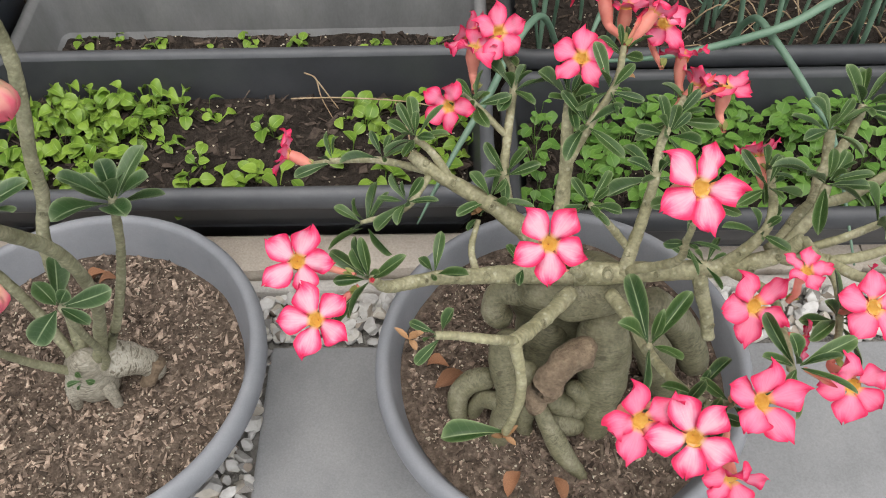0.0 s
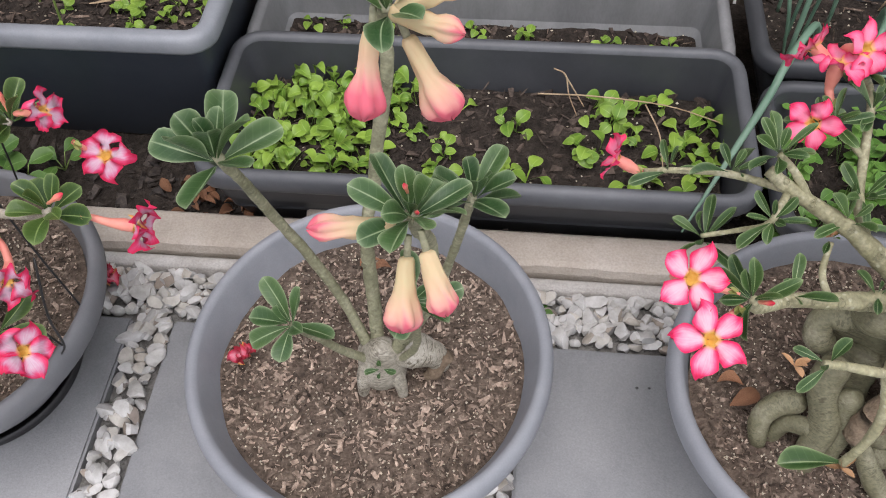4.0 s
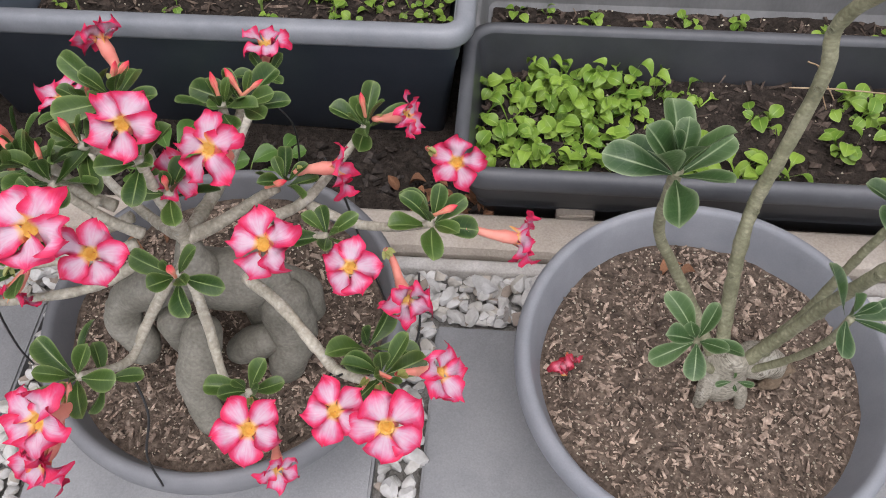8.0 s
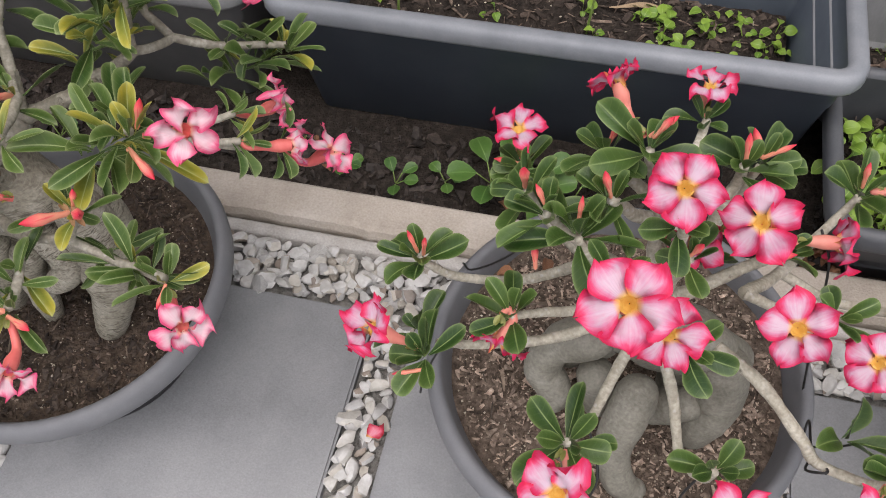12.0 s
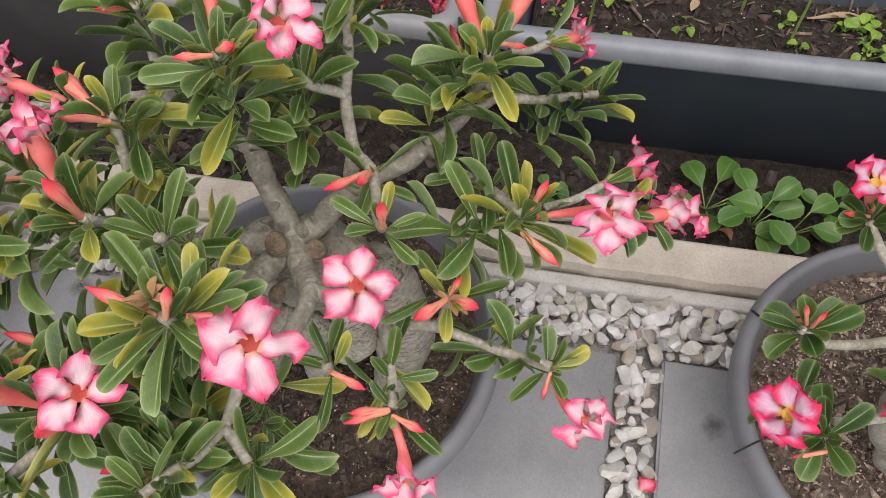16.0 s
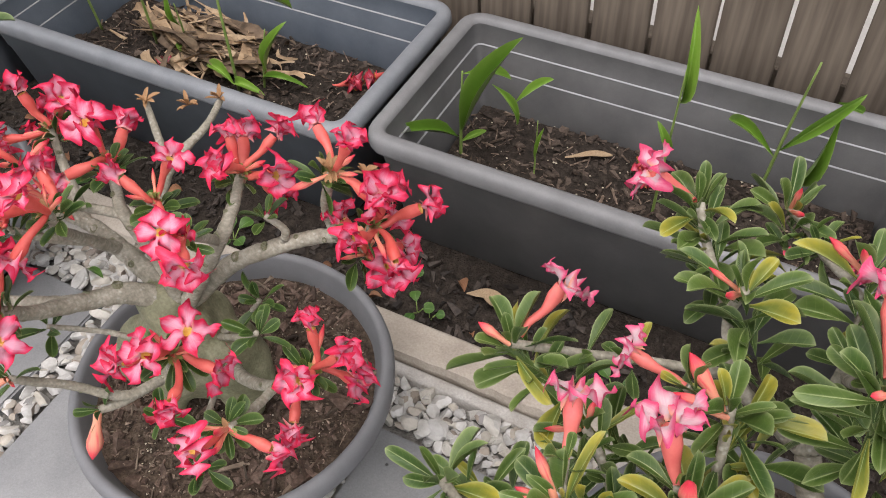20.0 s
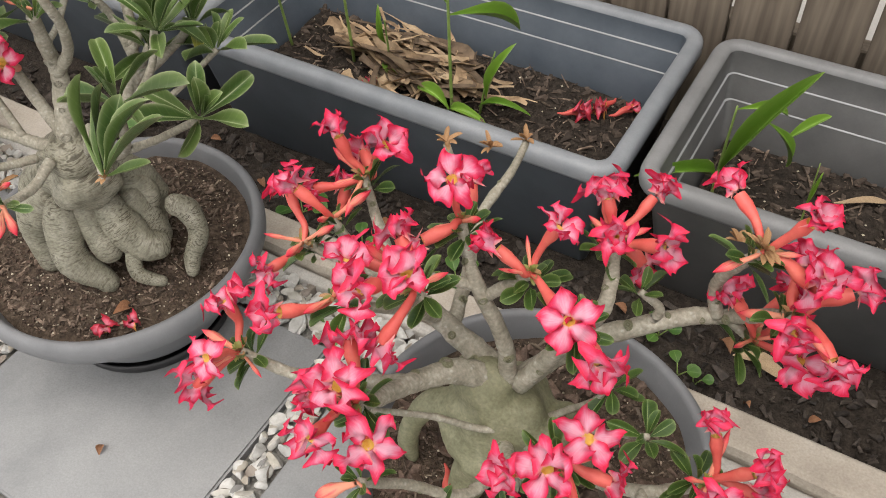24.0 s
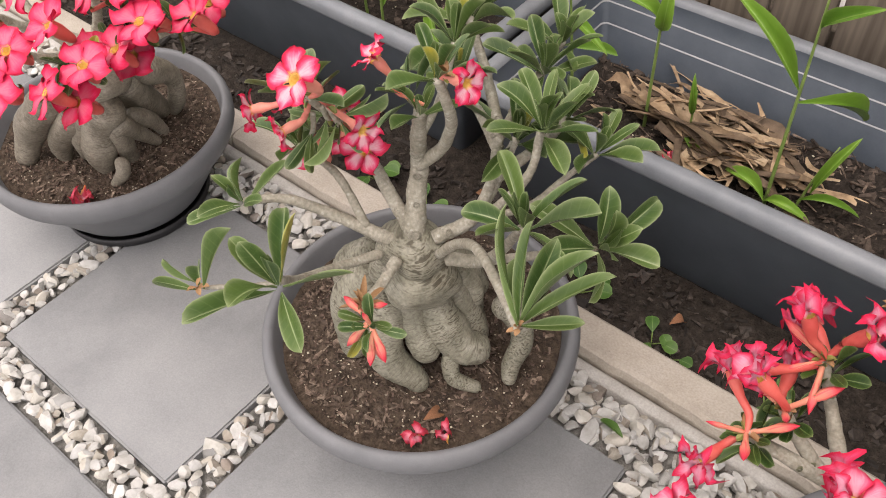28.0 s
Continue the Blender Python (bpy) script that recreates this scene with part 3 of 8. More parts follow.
for row, (y0, y1) in enumerate(ROWS_Y):
    off = 0.0 if row != 1 else 0.006
    for i in range(len(EDGES) - 1):
        x1, x0 = EDGES[i] - 0.030 + off, EDGES[i + 1] + 0.030 + off
        me = bm_mesh("paver", box_bevel(x1 - x0, y1 - y0, 0.045, 0.0035), M_PAVER)
        part("paver", me, paving, pose((x0 + x1) / 2, (y0 + y1) / 2, -0.0225 + rng.uniform(-0.001, 0.001), rng.uniform(-0.15, 0.15), rng.uniform(-0.15, 0.15), rng.uniform(-0.25, 0.25)))
# the patio behind the camera goes on as one slab
back = bm_mesh("paver", box_bevel(GX1 - GX0, 1.7, 0.045, 0.004), M_PAVER)
part("paver", back, paving, pose((GX0 + GX1) / 2, -1.70, -0.0235))

# marks on the pavers fade out towards their edges


def stain_material(name, dark, light, strength):
    m = surface(name, [(0.3, dark), (0.7, light)], 90.0, 0.9, 0.0)
    nt, ln = nodes_of(m)
    uv, sep = nt.new("ShaderNodeUVMap"), nt.new("ShaderNodeSeparateXYZ")
    ln.new(uv.outputs[0], sep.inputs[0])
    tc, n = nt.new("ShaderNodeTexCoord"), nt.new("ShaderNodeTexNoise")
    n.inputs["Scale"].default_value, n.inputs["Detail"].default_value = 70.0, 5
    ln.new(tc.outputs["Object"], n.inputs[0])
    add = nt.new("ShaderNodeMath")
    add.operation = "MULTIPLY_ADD"
    add.inputs[1].default_value = 0.9
    ln.new(n.outputs[0], add.inputs[0])
    ln.new(sep.outputs[0], add.inputs[2])
    fade = nt.new("ShaderNodeMapRange")
    fade.inputs[1].default_value, fade.inputs[2].default_value = 0.55, 1.3
    fade.inputs[3].default_value, fade.inputs[4].default_value = strength, 0.0
    ln.new(add.outputs[0], fade.inputs[0])
    ln.new(fade.outputs[0], nt["Principled BSDF"].inputs["Alpha"])
    return m


M_STAIN = stain_material("dark_stain", (0.04, 0.04, 0.04), (0.09, 0.09, 0.09), 0.95)


def kerb_stone(x0, x1, seed):
    """A long stone with a broken front edge over a mortar foot."""
    n = max(4, int((x1 - x0) / 0.012))
    V, Fc = [], []
    for i in range(n + 1):
        x = x0 + (x1 - x0) * i / n
        e = 0.004 * noise.noise(Vector((x * 9, seed, 0))) + 0.0035 * noise.noise(Vector((x * 38, seed, 5)))
        f = 0.692 + e
        for y, z in ((f + 0.004, -0.04), (f, 0.010), (f + 0.004, 0.0225), (f + 0.012, 0.026), (0.752, 0.026 + 0.001 * noise.noise(Vector((x * 6, 1, seed)))), (0.757, 0.022), (0.757, -0.05)):
            V.append((x, y, z))
    for i in range(n):
        for j in range(6):
            a = i * 7 + j
            Fc.append((a, a + 7, a + 8, a + 1))
    Fc += [tuple(range(6, -1, -1)), tuple(n * 7 + j for j in range(7))]
    return V, Fc


kerb = thing("kerb", (-1.2, 0.71, 0), "buff stone garden kerb with a broken front edge", "kerb", kind="structure")
xs = [GX0, -3.62, 0.62, GX1]
for i in range(len(xs) - 1):
    v, f = kerb_stone(xs[i] + 0.001, xs[i + 1] - 0.001, i * 3.1)
    part("kerb_stone", mesh_of("kerb_stone", v, f, M_KERB, smooth=False), kerb)
mv, mf = [], []
nm = 420
for i in range(nm + 1):
    x = GX0 + (GX1 - GX0) * i / nm
    e = 0.0025 * noise.noise(Vector((x * 12, 9, 0)))
    for y, z in ((0.666 + e, -0.04), (0.668 + e, 0.002), (0.671 + e, 0.006), (0.683, 0.008), (0.690, 0.002), (0.696, -0.03)):
        mv.append((x, y, z))
for i in range(nm):
    for j in range(5):
        a = i * 6 + j
        mf.append((a, a + 6, a + 7, a + 1))
part("mortar_foot", mesh_of("mortar_foot", mv, mf, M_MORTAR), kerb, label="pale mortar haunch under the stones")

# ---- fence ----
fence = thing("fence", (-1.9, 1.345, 0), "weathered timber paling fence with narrow gaps", "fence", kind="structure")
PITCH = 0.1085
k0 = -2.1325
for i in range(-26, 32):
    xg = k0 + PITCH * i
    w = PITCH - 0.0065 - rng.uniform(0, 0.003)
    me = bm_mesh("paling", box_bevel(w, 0.016, 1.72, 0.002, 1), M_FENCE)
    part("paling", me, fence, pose(xg + PITCH / 2, 1.352 + rng.uniform(-0.001, 0.001), 0.80 + rng.uniform(-0.01, 0.01), 0, rng.uniform(-0.25, 0.25), 0))
for z in (0.14, 0.75, 1.35):
    part("rail", bm_mesh("rail", box_bevel(6.4, 0.038, 0.15 if z < 0.2 else 0.075, 0.003, 1), M_FENCE), fence, pose(-1.9, 1.381, z))
# unseen wall, added to keep the gaps between the palings bright
far_wall = tagged(new("wall_behind_fence", bm_mesh("wall_behind_fence", box_bevel(14, 0.12, 3.0, 0.01, 1), surface("white_render", [(0.3, (0.75, 0.74, 0.72)), (0.8, (0.82, 0.81, 0.79))], 5.0, 0.8, 0.1))), "unseen white wall added behind the fence so its gaps look pale", "wall", kind="structure")
place(far_wall, pose(-1.9, 2.9, 1.3))

# ---- planters ----


def rounded_rect(hx, hy, r, seg=5):
    out = []
    for cx, cy, a0 in ((hx - r, hy - r, 0), (-hx + r, hy - r, 90), (-hx + r, -hy + r, 180), (hx - r, -hy + r, 270)):
        for k in range(seg + 1):
            a = radians(a0 + 90 * k / seg)
            out.append((cx + r * math.cos(a), cy + r * math.sin(a)))
    return out


def ring_shell(hx, hy, r, profile, seg=5):
    V, Fc = [], []
    for inset, z in profile:
        for x, y in rounded_rect(hx - inset, hy - inset, max(r - inset, 0.012), seg):
            V.append((x, y, z))
    n = 4 * (seg + 1)
    for i in range(len(profile) - 1):
        for j in range(n):
            k = (j + 1) % n
            Fc.append((i * n + j, i * n + k, (i + 1) * n + k, (i + 1) * n + j))
    return V, Fc


def chips(n, inside, zf, size, thick=0.25, seed=1, lift=0.003, slim=1.0):
    """Many flat broken pieces lying at all angles, joined."""
    rr = random.Random(seed)
    V, Fc = [], []
    while n:
        p = inside(rr)
        if p is None:
            continue
        n -= 1
        L = size * (0.3 + 1.35 * rr.random() ** 2.2)
        W, T = L * rr.uniform(0.3, 0.75) * slim, L * thick * rr.uniform(0.4, 1.2)
        m = Matrix.Translation((p[0], p[1], zf(*p) + lift * rr.uniform(-0.3, 1.2))) @ Euler((rr.gauss(0, 0.32), rr.gauss(0, 0.32), rr.uniform(0, 6.28))).to_matrix().to_4x4()
        b = len(V)
        tap = rr.uniform(0.1, 1.0)
        for sx, sy, sz in ((-1, -1, -1), (1, -tap, -1), (1, tap, -1), (-1, 1, -1), (-0.9, -0.9, 1), (0.85, -tap * 0.8, 1), (0.9, tap * 0.7, 1), (-0.8, 0.9, 1)):
            V.append(m @ Vector((sx * L / 2 * rr.uniform(0.6, 1.15), sy * W / 2 * rr.uniform(0.55, 1.2), sz * T / 2)))
        for q in ((4, 5, 6, 7), (0, 1, 5, 4), (1, 2, 6, 5), (2, 3, 7, 6), (3, 0, 4, 7)):
            Fc.append(tuple(b + i for i in q))
    return V, Fc


def grains(n, inside, zf, r, seed=1):
    rr = random.Random(seed)
    V, Fc = [], []
    while n:
        p = inside(rr)
        if p is None:
            continue
        n -= 1
        s = r * rr.uniform(0.5, 1.2)
        b = len(V)
        c = Vector((p[0], p[1], zf(*p) + s * 0.8))
        for d in ((1, 0, 0), (0, 1, 0), (-1, 0, 0), (0, -1, 0), (0, 0, 1), (0, 0, -1)):
            V.append(c + Vector(d) * s * rr.uniform(0.7, 1.2))
        for q in ((0, 1, 4), (1, 2, 4), (2, 3, 4), (3, 0, 4), (1, 0, 5), (2, 1, 5), (3, 2, 5), (0, 3, 5)):
            Fc.append(tuple(b + i for i in q))
    return V, Fc


def planter(name, x0, x1, y0, y1, lip_z, soil_z, base_z, body_m, lip_m, label, lip_h=0.028, wall=0.028, ridges=True, r=0.045, chip_m=None, nchips=500, seed=1, soil_m=None, inner_m=None, slope=0.0):
    cx, cy, hx, hy = (x0 + x1) / 2, (y0 + y1) / 2, (x1 - x0) / 2, (y1 - y0) / 2
    T = thing(name, (cx, cy, base_z), label, "planter", "planters along the fence")
    at = Matrix.Translation((cx, cy, 0))
    body = [(0.062, base_z + 0.004), (0.058, base_z), (0.05, base_z + 0.012), (0.027, lip_z - 0.085), (0.0235, lip_z - 0.078), (0.016, lip_z - lip_h)]
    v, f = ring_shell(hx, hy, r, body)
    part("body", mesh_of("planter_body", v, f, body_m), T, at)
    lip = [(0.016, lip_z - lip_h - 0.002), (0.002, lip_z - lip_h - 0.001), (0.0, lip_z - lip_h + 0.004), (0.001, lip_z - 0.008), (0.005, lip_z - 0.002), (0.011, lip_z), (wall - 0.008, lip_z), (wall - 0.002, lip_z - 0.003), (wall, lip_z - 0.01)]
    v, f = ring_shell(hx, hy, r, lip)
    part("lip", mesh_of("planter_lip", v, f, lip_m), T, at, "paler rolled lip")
    inner = [(wall, lip_z - 0.009)]
    drop = lip_z - soil_z
    k = wall
    for lv in ((0.3, 0.58) if ridges else ()):
        inner += [(k + 0.003, lip_z - drop * lv + 0.0015)]
        inner += [(k + 0.006, lip_z - drop * lv - 0.0015)]
        k += 0.006
    inner += [(k + 0.012, soil_z - 0.03)]
    v, f = ring_shell(hx, hy, r, inner)
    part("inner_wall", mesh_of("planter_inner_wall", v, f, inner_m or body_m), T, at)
    k = wall
    for lv in ((0.3, 0.58) if ridges else ()):
        z = lip_z - drop * lv + 0.0018
        v, f = ring_shell(hx, hy, r, [(k + 0.0024, z + 0.0002), (k + 0.0056, z - 0.0003), (k + 0.0060, z - 0.0012)])
        part("moulded_ledge", mesh_of("moulded_ledge", v, f, M_RIDGE), T, at, "thin pale moulded ledge")
        k += 0.006
    gx, gy = hx - k - 0.016, hy - k - 0.016
    zf = lambda x, y: soil_z + slope * (y - cy) + 0.008 * noise.noise(Vector((x * 11, y * 11, seed))) + 0.004 * noise.noise(Vector((x * 47, y * 47, seed)))
    V, Fc = [], []
    a, b = 70, 30
    for i in range(a + 1):
        for j in range(b + 1):
            x, y = cx - gx + 2 * gx * i / a, cy - gy + 2 * gy * j / b
            V.append((x, y, zf(x, y)))
    for i in range(a):
        for j in range(b):
            q = i * (b + 1) + j
            Fc.append((q, q + b + 1, q + b + 2, q + 1))
    part("soil", mesh_of("planter_soil", V, Fc, soil_m or M_SOILD), T, label="dark crumbly soil", kind="stuff")
    inside = lambda rr: (cx + rr.uniform(-gx, gx), cy + rr.uniform(-gy, gy))
    v, f = chips(nchips, inside, zf, 0.017, seed=seed)
    part("mulch", mesh_of("planter_mulch", v, f, chip_m or M_CHIPD, smooth=False), T, label="dark bark mulch", kind="stuff")
    v, f = chips(int(nchips * 0.5), inside, zf, 0.024, 0.08, seed=seed + 9, lift=0.006, slim=0.25)
    part("wood_litter", mesh_of("planter_splinters", v, f, chip_m or M_CHIP, smooth=False), T, label="brown splintered wood litter", kind="stuff")
    v, f = grains(160, inside, zf, 0.0022, seed=seed + 3)
    part("perlite", mesh_of("planter_perlite", v, f, M_PERLITE, smooth=False), T, label="pale perlite grains", kind="stuff")
    return T, zf


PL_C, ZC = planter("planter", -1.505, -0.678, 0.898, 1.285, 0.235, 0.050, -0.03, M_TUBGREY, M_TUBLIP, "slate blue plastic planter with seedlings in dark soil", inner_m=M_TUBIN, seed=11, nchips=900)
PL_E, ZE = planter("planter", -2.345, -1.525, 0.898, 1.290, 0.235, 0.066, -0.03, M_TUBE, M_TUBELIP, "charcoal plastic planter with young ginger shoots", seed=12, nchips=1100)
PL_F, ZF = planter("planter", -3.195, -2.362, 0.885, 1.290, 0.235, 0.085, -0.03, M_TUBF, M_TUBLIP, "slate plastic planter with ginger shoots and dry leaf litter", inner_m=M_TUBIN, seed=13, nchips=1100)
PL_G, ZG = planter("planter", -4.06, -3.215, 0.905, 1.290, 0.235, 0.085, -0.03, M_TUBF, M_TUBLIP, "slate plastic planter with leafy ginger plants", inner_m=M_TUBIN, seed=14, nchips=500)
PL_B, ZB = planter("trough", -0.700, 0.098, 0.738, 1.049, 0.135, 0.055, -0.03, M_TUBBLK, M_TUBBLKLIP, "black plastic trough with salad seedlings", lip_h=0.030, wall=0.022, ridges=False, r=0.05, seed=15, nchips=500, chip_m=M_CHIPD)
PL_B2, ZB2 = planter("trough", -0.700, 0.098, 1.036, 1.264, 0.103, 0.005, -0.03, M_TUBPALE, M_TUBPALE, "chalky grey trough with scattered tiny seedlings", lip_h=0.028, wall=0.022, ridges=False, r=0.05, seed=16, nchips=400)
PL_A, ZA = planter("trough", 0.108, 0.905, 0.690, 0.985, 0.135, 0.055, -0.03, M_TUBBLK, M_TUBDARK, "black plastic trough full of salad seedlings", lip_h=0.030, wall=0.022, ridges=False, r=0.05, seed=17, nchips=350)
PL_A2, ZA2 = planter("trough", 0.112, 0.905, 1.000, 1.300, 0.145, 0.060, -0.03, M_TUBBLK, M_TUBDARK, "black plastic trough with spring onions", lip_h=0.030, wall=0.022, ridges=False, r=0.05, seed=18, nchips=500)

# ---- bowls ----
POT_IN = 0.176
POTS = {"A": (0.160, 0.464), "B": (-0.392, 0.468), "C": (-0.944, 0.489), "D": (-1.615, 0.468), "E": (-2.289, 0.484), "F": (-2.972, 0.511), "G": (-3.66, 0.500)}
SOIL = {"A": (0.143, 0.012), "B": (0.128, 0.006), "C": (0.145, 0.014), "D": (0.143, 0.010), "E": (0.143, 0.010), "F": (0.152, 0.024), "G": (0.150, 0.016)}
bowl_profile = [(0.100, 0.022), (0.118, 0.020), (0.128, 0.028), (0.150, 0.062), (0.176, 0.105), (0.194, 0.128), (0.200, 0.134), (0.2070, 0.142), (0.2112, 0.152), (0.2120, 0.163), (0.2105, 0.172), (0.2065, 0.1785), (0.2015, 0.1805), (0.1970, 0.1790), (0.1945, 0.1745), (0.1915, 0.165), (0.1850, 0.145), (0.1785, 0.125), (0.172, 0.110)]
bv, bf = lathe(bowl_profile, 96)
BOWL, BOWL_PALE = mesh_of("bowl", bv, bf, M_POT), mesh_of("bowl", bv, bf, M_POTPALE)
sv, sf = lathe([(0.0, 0.001), (0.128, 0.001), (0.131, 0.006), (0.1335, 0.022), (0.130, 0.0225), (0.127, 0.010), (0.0, 0.008)], 72)
SAUCER = mesh_of("saucer", sv, sf, M_SAUCER)
SOILF = {}
for i, (k, (px, py)) in enumerate(POTS.items()):
    T = thing("bowl_planter", (px, py, 0), "grey plastic bowl planter with a rolled rim on a black base", "pot", "bowl planters in a row")
    rz = rng.uniform(0, 360)
    part("bowl", BOWL_PALE if k in "AB" else BOWL, T, pose(px, py, 0, rng.uniform(-0.6, 0.6), rng.uniform(-0.6, 0.6), rz))
    part("saucer", SAUCER, T, pose(px, py, 0), "black plastic base")
    zf = (lambda k, i, px, py: lambda x, y: SOIL[k][0] + SOIL[k][1] * max(0.0, 1 - (math.hypot(x - px, y - py) / 0.18) ** 4) + 0.006 * noise.noise(Vector((x * 15, y * 15, i))) + 0.003 * noise.noise(Vector((x * 60, y * 60, i))))(k, i, px, py)
    SOILF[k] = zf
    rs = 0.1805 + (SOIL[k][0] - 0.125) * 0.3
    V, Fc = [(px, py, zf(px, py))], []
    for a in range(1, 19):
        for j in range(64):
            w = 2 * math.pi * j / 64
            x, y = px + rs * a / 18 * math.cos(w), py + rs * a / 18 * math.sin(w)
            V.append((x, y, zf(x, y)))
    for j in range(64):
        Fc.append((0, 1 + j, 1 + (j + 1) % 64))
    for a in range(17):
        for j in range(64):
            q, q2 = 1 + a * 64 + j, 1 + a * 64 + (j + 1) % 64
            Fc.append((q, q + 64, q2 + 64, q2))
    part("soil", mesh_of("bowl_soil", V, Fc, M_SOILT if k in "ABC" else M_SOIL), T, label="brown potting soil", kind="stuff")

    def inside(rr, px=px, py=py):
        a, d = rr.uniform(0, 6.283), POT_IN * math.sqrt(rr.random())
        return px + d * math.cos(a), py + d * math.sin(a)
    big = k in "E"
    v, f = chips(2000 if not big else 650, inside, zf, 0.0105 if not big else 0.026, 0.16, seed=30 + i, slim=0.75)
    part("mulch", mesh_of("bowl_mulch", v, f, {"B": M_CHIPT, "C": M_CHIPT, "E": M_CHIPR, "D": M_CHIPD}.get(k, M_CHIP), smooth=False), T, label="broken bark mulch", kind="stuff")
    v, f = chips(130 if not big else 140, inside, zf, 0.016 if not big else 0.03, 0.08, seed=130 + i, lift=0.006, slim=0.22)
    part("wood_litter", mesh_of("bowl_splinters", v, f, M_SPLINTER, smooth=False), T, label="pale splintered wood litter", kind="stuff")
    v, f = chips(3600, inside, zf, 0.0046, 0.4, seed=70 + i, lift=0.005, slim=0.8)
    part("fine_mulch", mesh_of("bowl_fine_mulch", v, f, M_CHIPR if k in "FG" else M_CHIPT if k in "ABC" else M_CHIP, smooth=False), T, kind="stuff")
    v, f = grains(800 if k in "ABC" else 420 if k in "DF" else 300, inside, zf, 0.0016, seed=50 + i)
    part("perlite", mesh_of("bowl_perlite", v, f, M_PERLITE, smooth=False), T, label="pale perlite grains", kind="stuff")

# ---- desert roses ----


def leaf_mesh(name, material, droop, fold, wide_at, seed, nl=10, nw=6, tip=0.35):
    """A blade one long and one wide along y, arched, folded along its rib; x and y scale to its size."""
    rr = random.Random(seed)
    V, U, Fc = [], [], []
    twist = rr.uniform(-0.25, 0.25)
    bend = rr.uniform(-0.07, 0.07)
    curl = rr.uniform(-0.03, 0.06)
    peak = 0.5 ** (1 / wide_at)
    for i in range(nl + 1):
        s = 1 - (1 - i / nl) ** 1.5
        if s < peak:
            w = 0.5 * (0.07 + 0.93 * math.sin(math.pi / 2 * s / peak) ** 1.25)
        else:
            w = 0.5 * max(0.0, 1 - ((s - peak) / (1 - peak)) ** (1.7 + 2 * tip)) ** 0.58
        w = max(w, 0.02)
        for j in range(nw + 1):
            u = j / nw * 2 - 1
            x = u * w
            z = fold * abs(x) + droop * (s - 0.55 * s * s - s ** 2.4 * 0.8) + 0.018 * math.sin(8 * s + 1.7 * seed + 1.1 * (u > 0)) * abs(u) ** 1.5 + curl * abs(u) ** 4 * w
            a = twist * s
            V.append((x * math.cos(a) + bend * math.sin(3 * s), s, z + x * math.sin(a)))
            U.append((j / nw, s))
    for i in range(nl):
        for j in range(nw):
            q = i * (nw + 1) + j
            Fc.append((q, q + 1, q + nw + 2, q + nw + 1))
    return mesh_of(name, V, Fc, material, U)


def leaf_set(material, wide_at=1.45, n=9, tip=0.6):
    return [leaf_mesh("leaf", material, 0.02 + 0.07 * (k % 4), 0.12 + 0.08 * (k % 3), wide_at + 0.12 * (k % 3), 20 + k, tip=tip) for k in range(n)]


def petal_mesh(name, material, seed, reflex, wave, wide=0.30):
    """One petal of unit reach along y, broad towards its end, with a wavy rim."""
    rr = random.Random(seed)
    V, U, Fc = [], [], []
    nl, nw = 15, 6
    skew, ph, ph2 = rr.uniform(0.05, 0.15), rr.uniform(0, 6), rr.uniform(0, 6)
    lop, notch = rr.uniform(-0.10, 0.16), rr.uniform(0.02, 0.06)
    for i in range(nl + 1):
        s = i / nl
        w = 0.11 + (wide + 0.06) * math.sin(min(1.0, s / 0.66) * math.pi / 2) ** 1.15
        if s > 0.58:
            w *= max(0.0, 1 - ((s - 0.58) / 0.42) ** 1.7) ** 0.86
        w = max(w, 0.03)
        for j in range(nw + 1):
            u = j / nw * 2 - 1
            x = u * w * (1 + lop * u * s) + skew * s * s * (1 - s * 0.6)
            y = 0.15 + 0.85 * s - (lop * 0.6 * u + notch * math.sin(4.5 * u + ph2)) * s ** 3
            z = 0.12 * s - reflex * s ** 2.2 + wave * abs(u) ** 1.4 * (math.sin(6 * s + ph + 1.8 * u) + 0.4 * math.sin(15 * s + ph2 + 2.5 * u)) - 0.11 * u * s - 0.12 * (1 - abs(u)) * s * (1 - s) - 0.07 * max(0.0, 1 - s / 0.14)
            V.append((x, y, z))
            U.append((j / nw, s))
    for i in range(nl):
        for j in range(nw):
            q = i * (nw + 1) + j
            Fc.append((q, q + 1, q + nw + 2, q + nw + 1))
    return mesh_of(name, V, Fc, material, U)


def petal_set(material, reflex=0.12, wave=0.07, wide=0.29, n=8):
    return [petal_mesh("petal", material, 40 + k, reflex + 0.07 * (k % 3), wave * (0.6 + 0.35 * (k % 4)), wide) for k in range(n)]


def bud_mesh(name, material, fat):
    """A spindle along y, one long: a slim tube that swells and is drawn to a twisted point."""
    V, U, Fc = [], [], []
    prof = [(0.0, 0.045), (0.06, 0.062), (0.25, 0.062), (0.45, 0.075 * fat), (0.62, 0.095 * fat), (0.76, 0.085 * fat), (0.90, 0.045 * fat), (1.0, 0.006)]
    for i, (y, r) in enumerate(prof):
        for j in range(10):
            w = 2 * math.pi * j / 10 + 0.9 * y
            k = 1 + (0.16 if j % 2 else 0) * (1 if 0.45 < y < 0.97 else 0.2)
            V.append((r * k * math.cos(w), y, r * k * math.sin(w)))
            U.append((0.5 + (0.36 if j % 2 else 0.0) * (y > 0.4), max(0.2, y)))
    for i in range(len(prof) - 1):
        for j in range(10):
            q, q2 = i * 10 + j, i * 10 + (j + 1) % 10
            Fc.append((q, q2, q2 + 10, q + 10))
    return mesh_of(name, V, Fc, material, U)


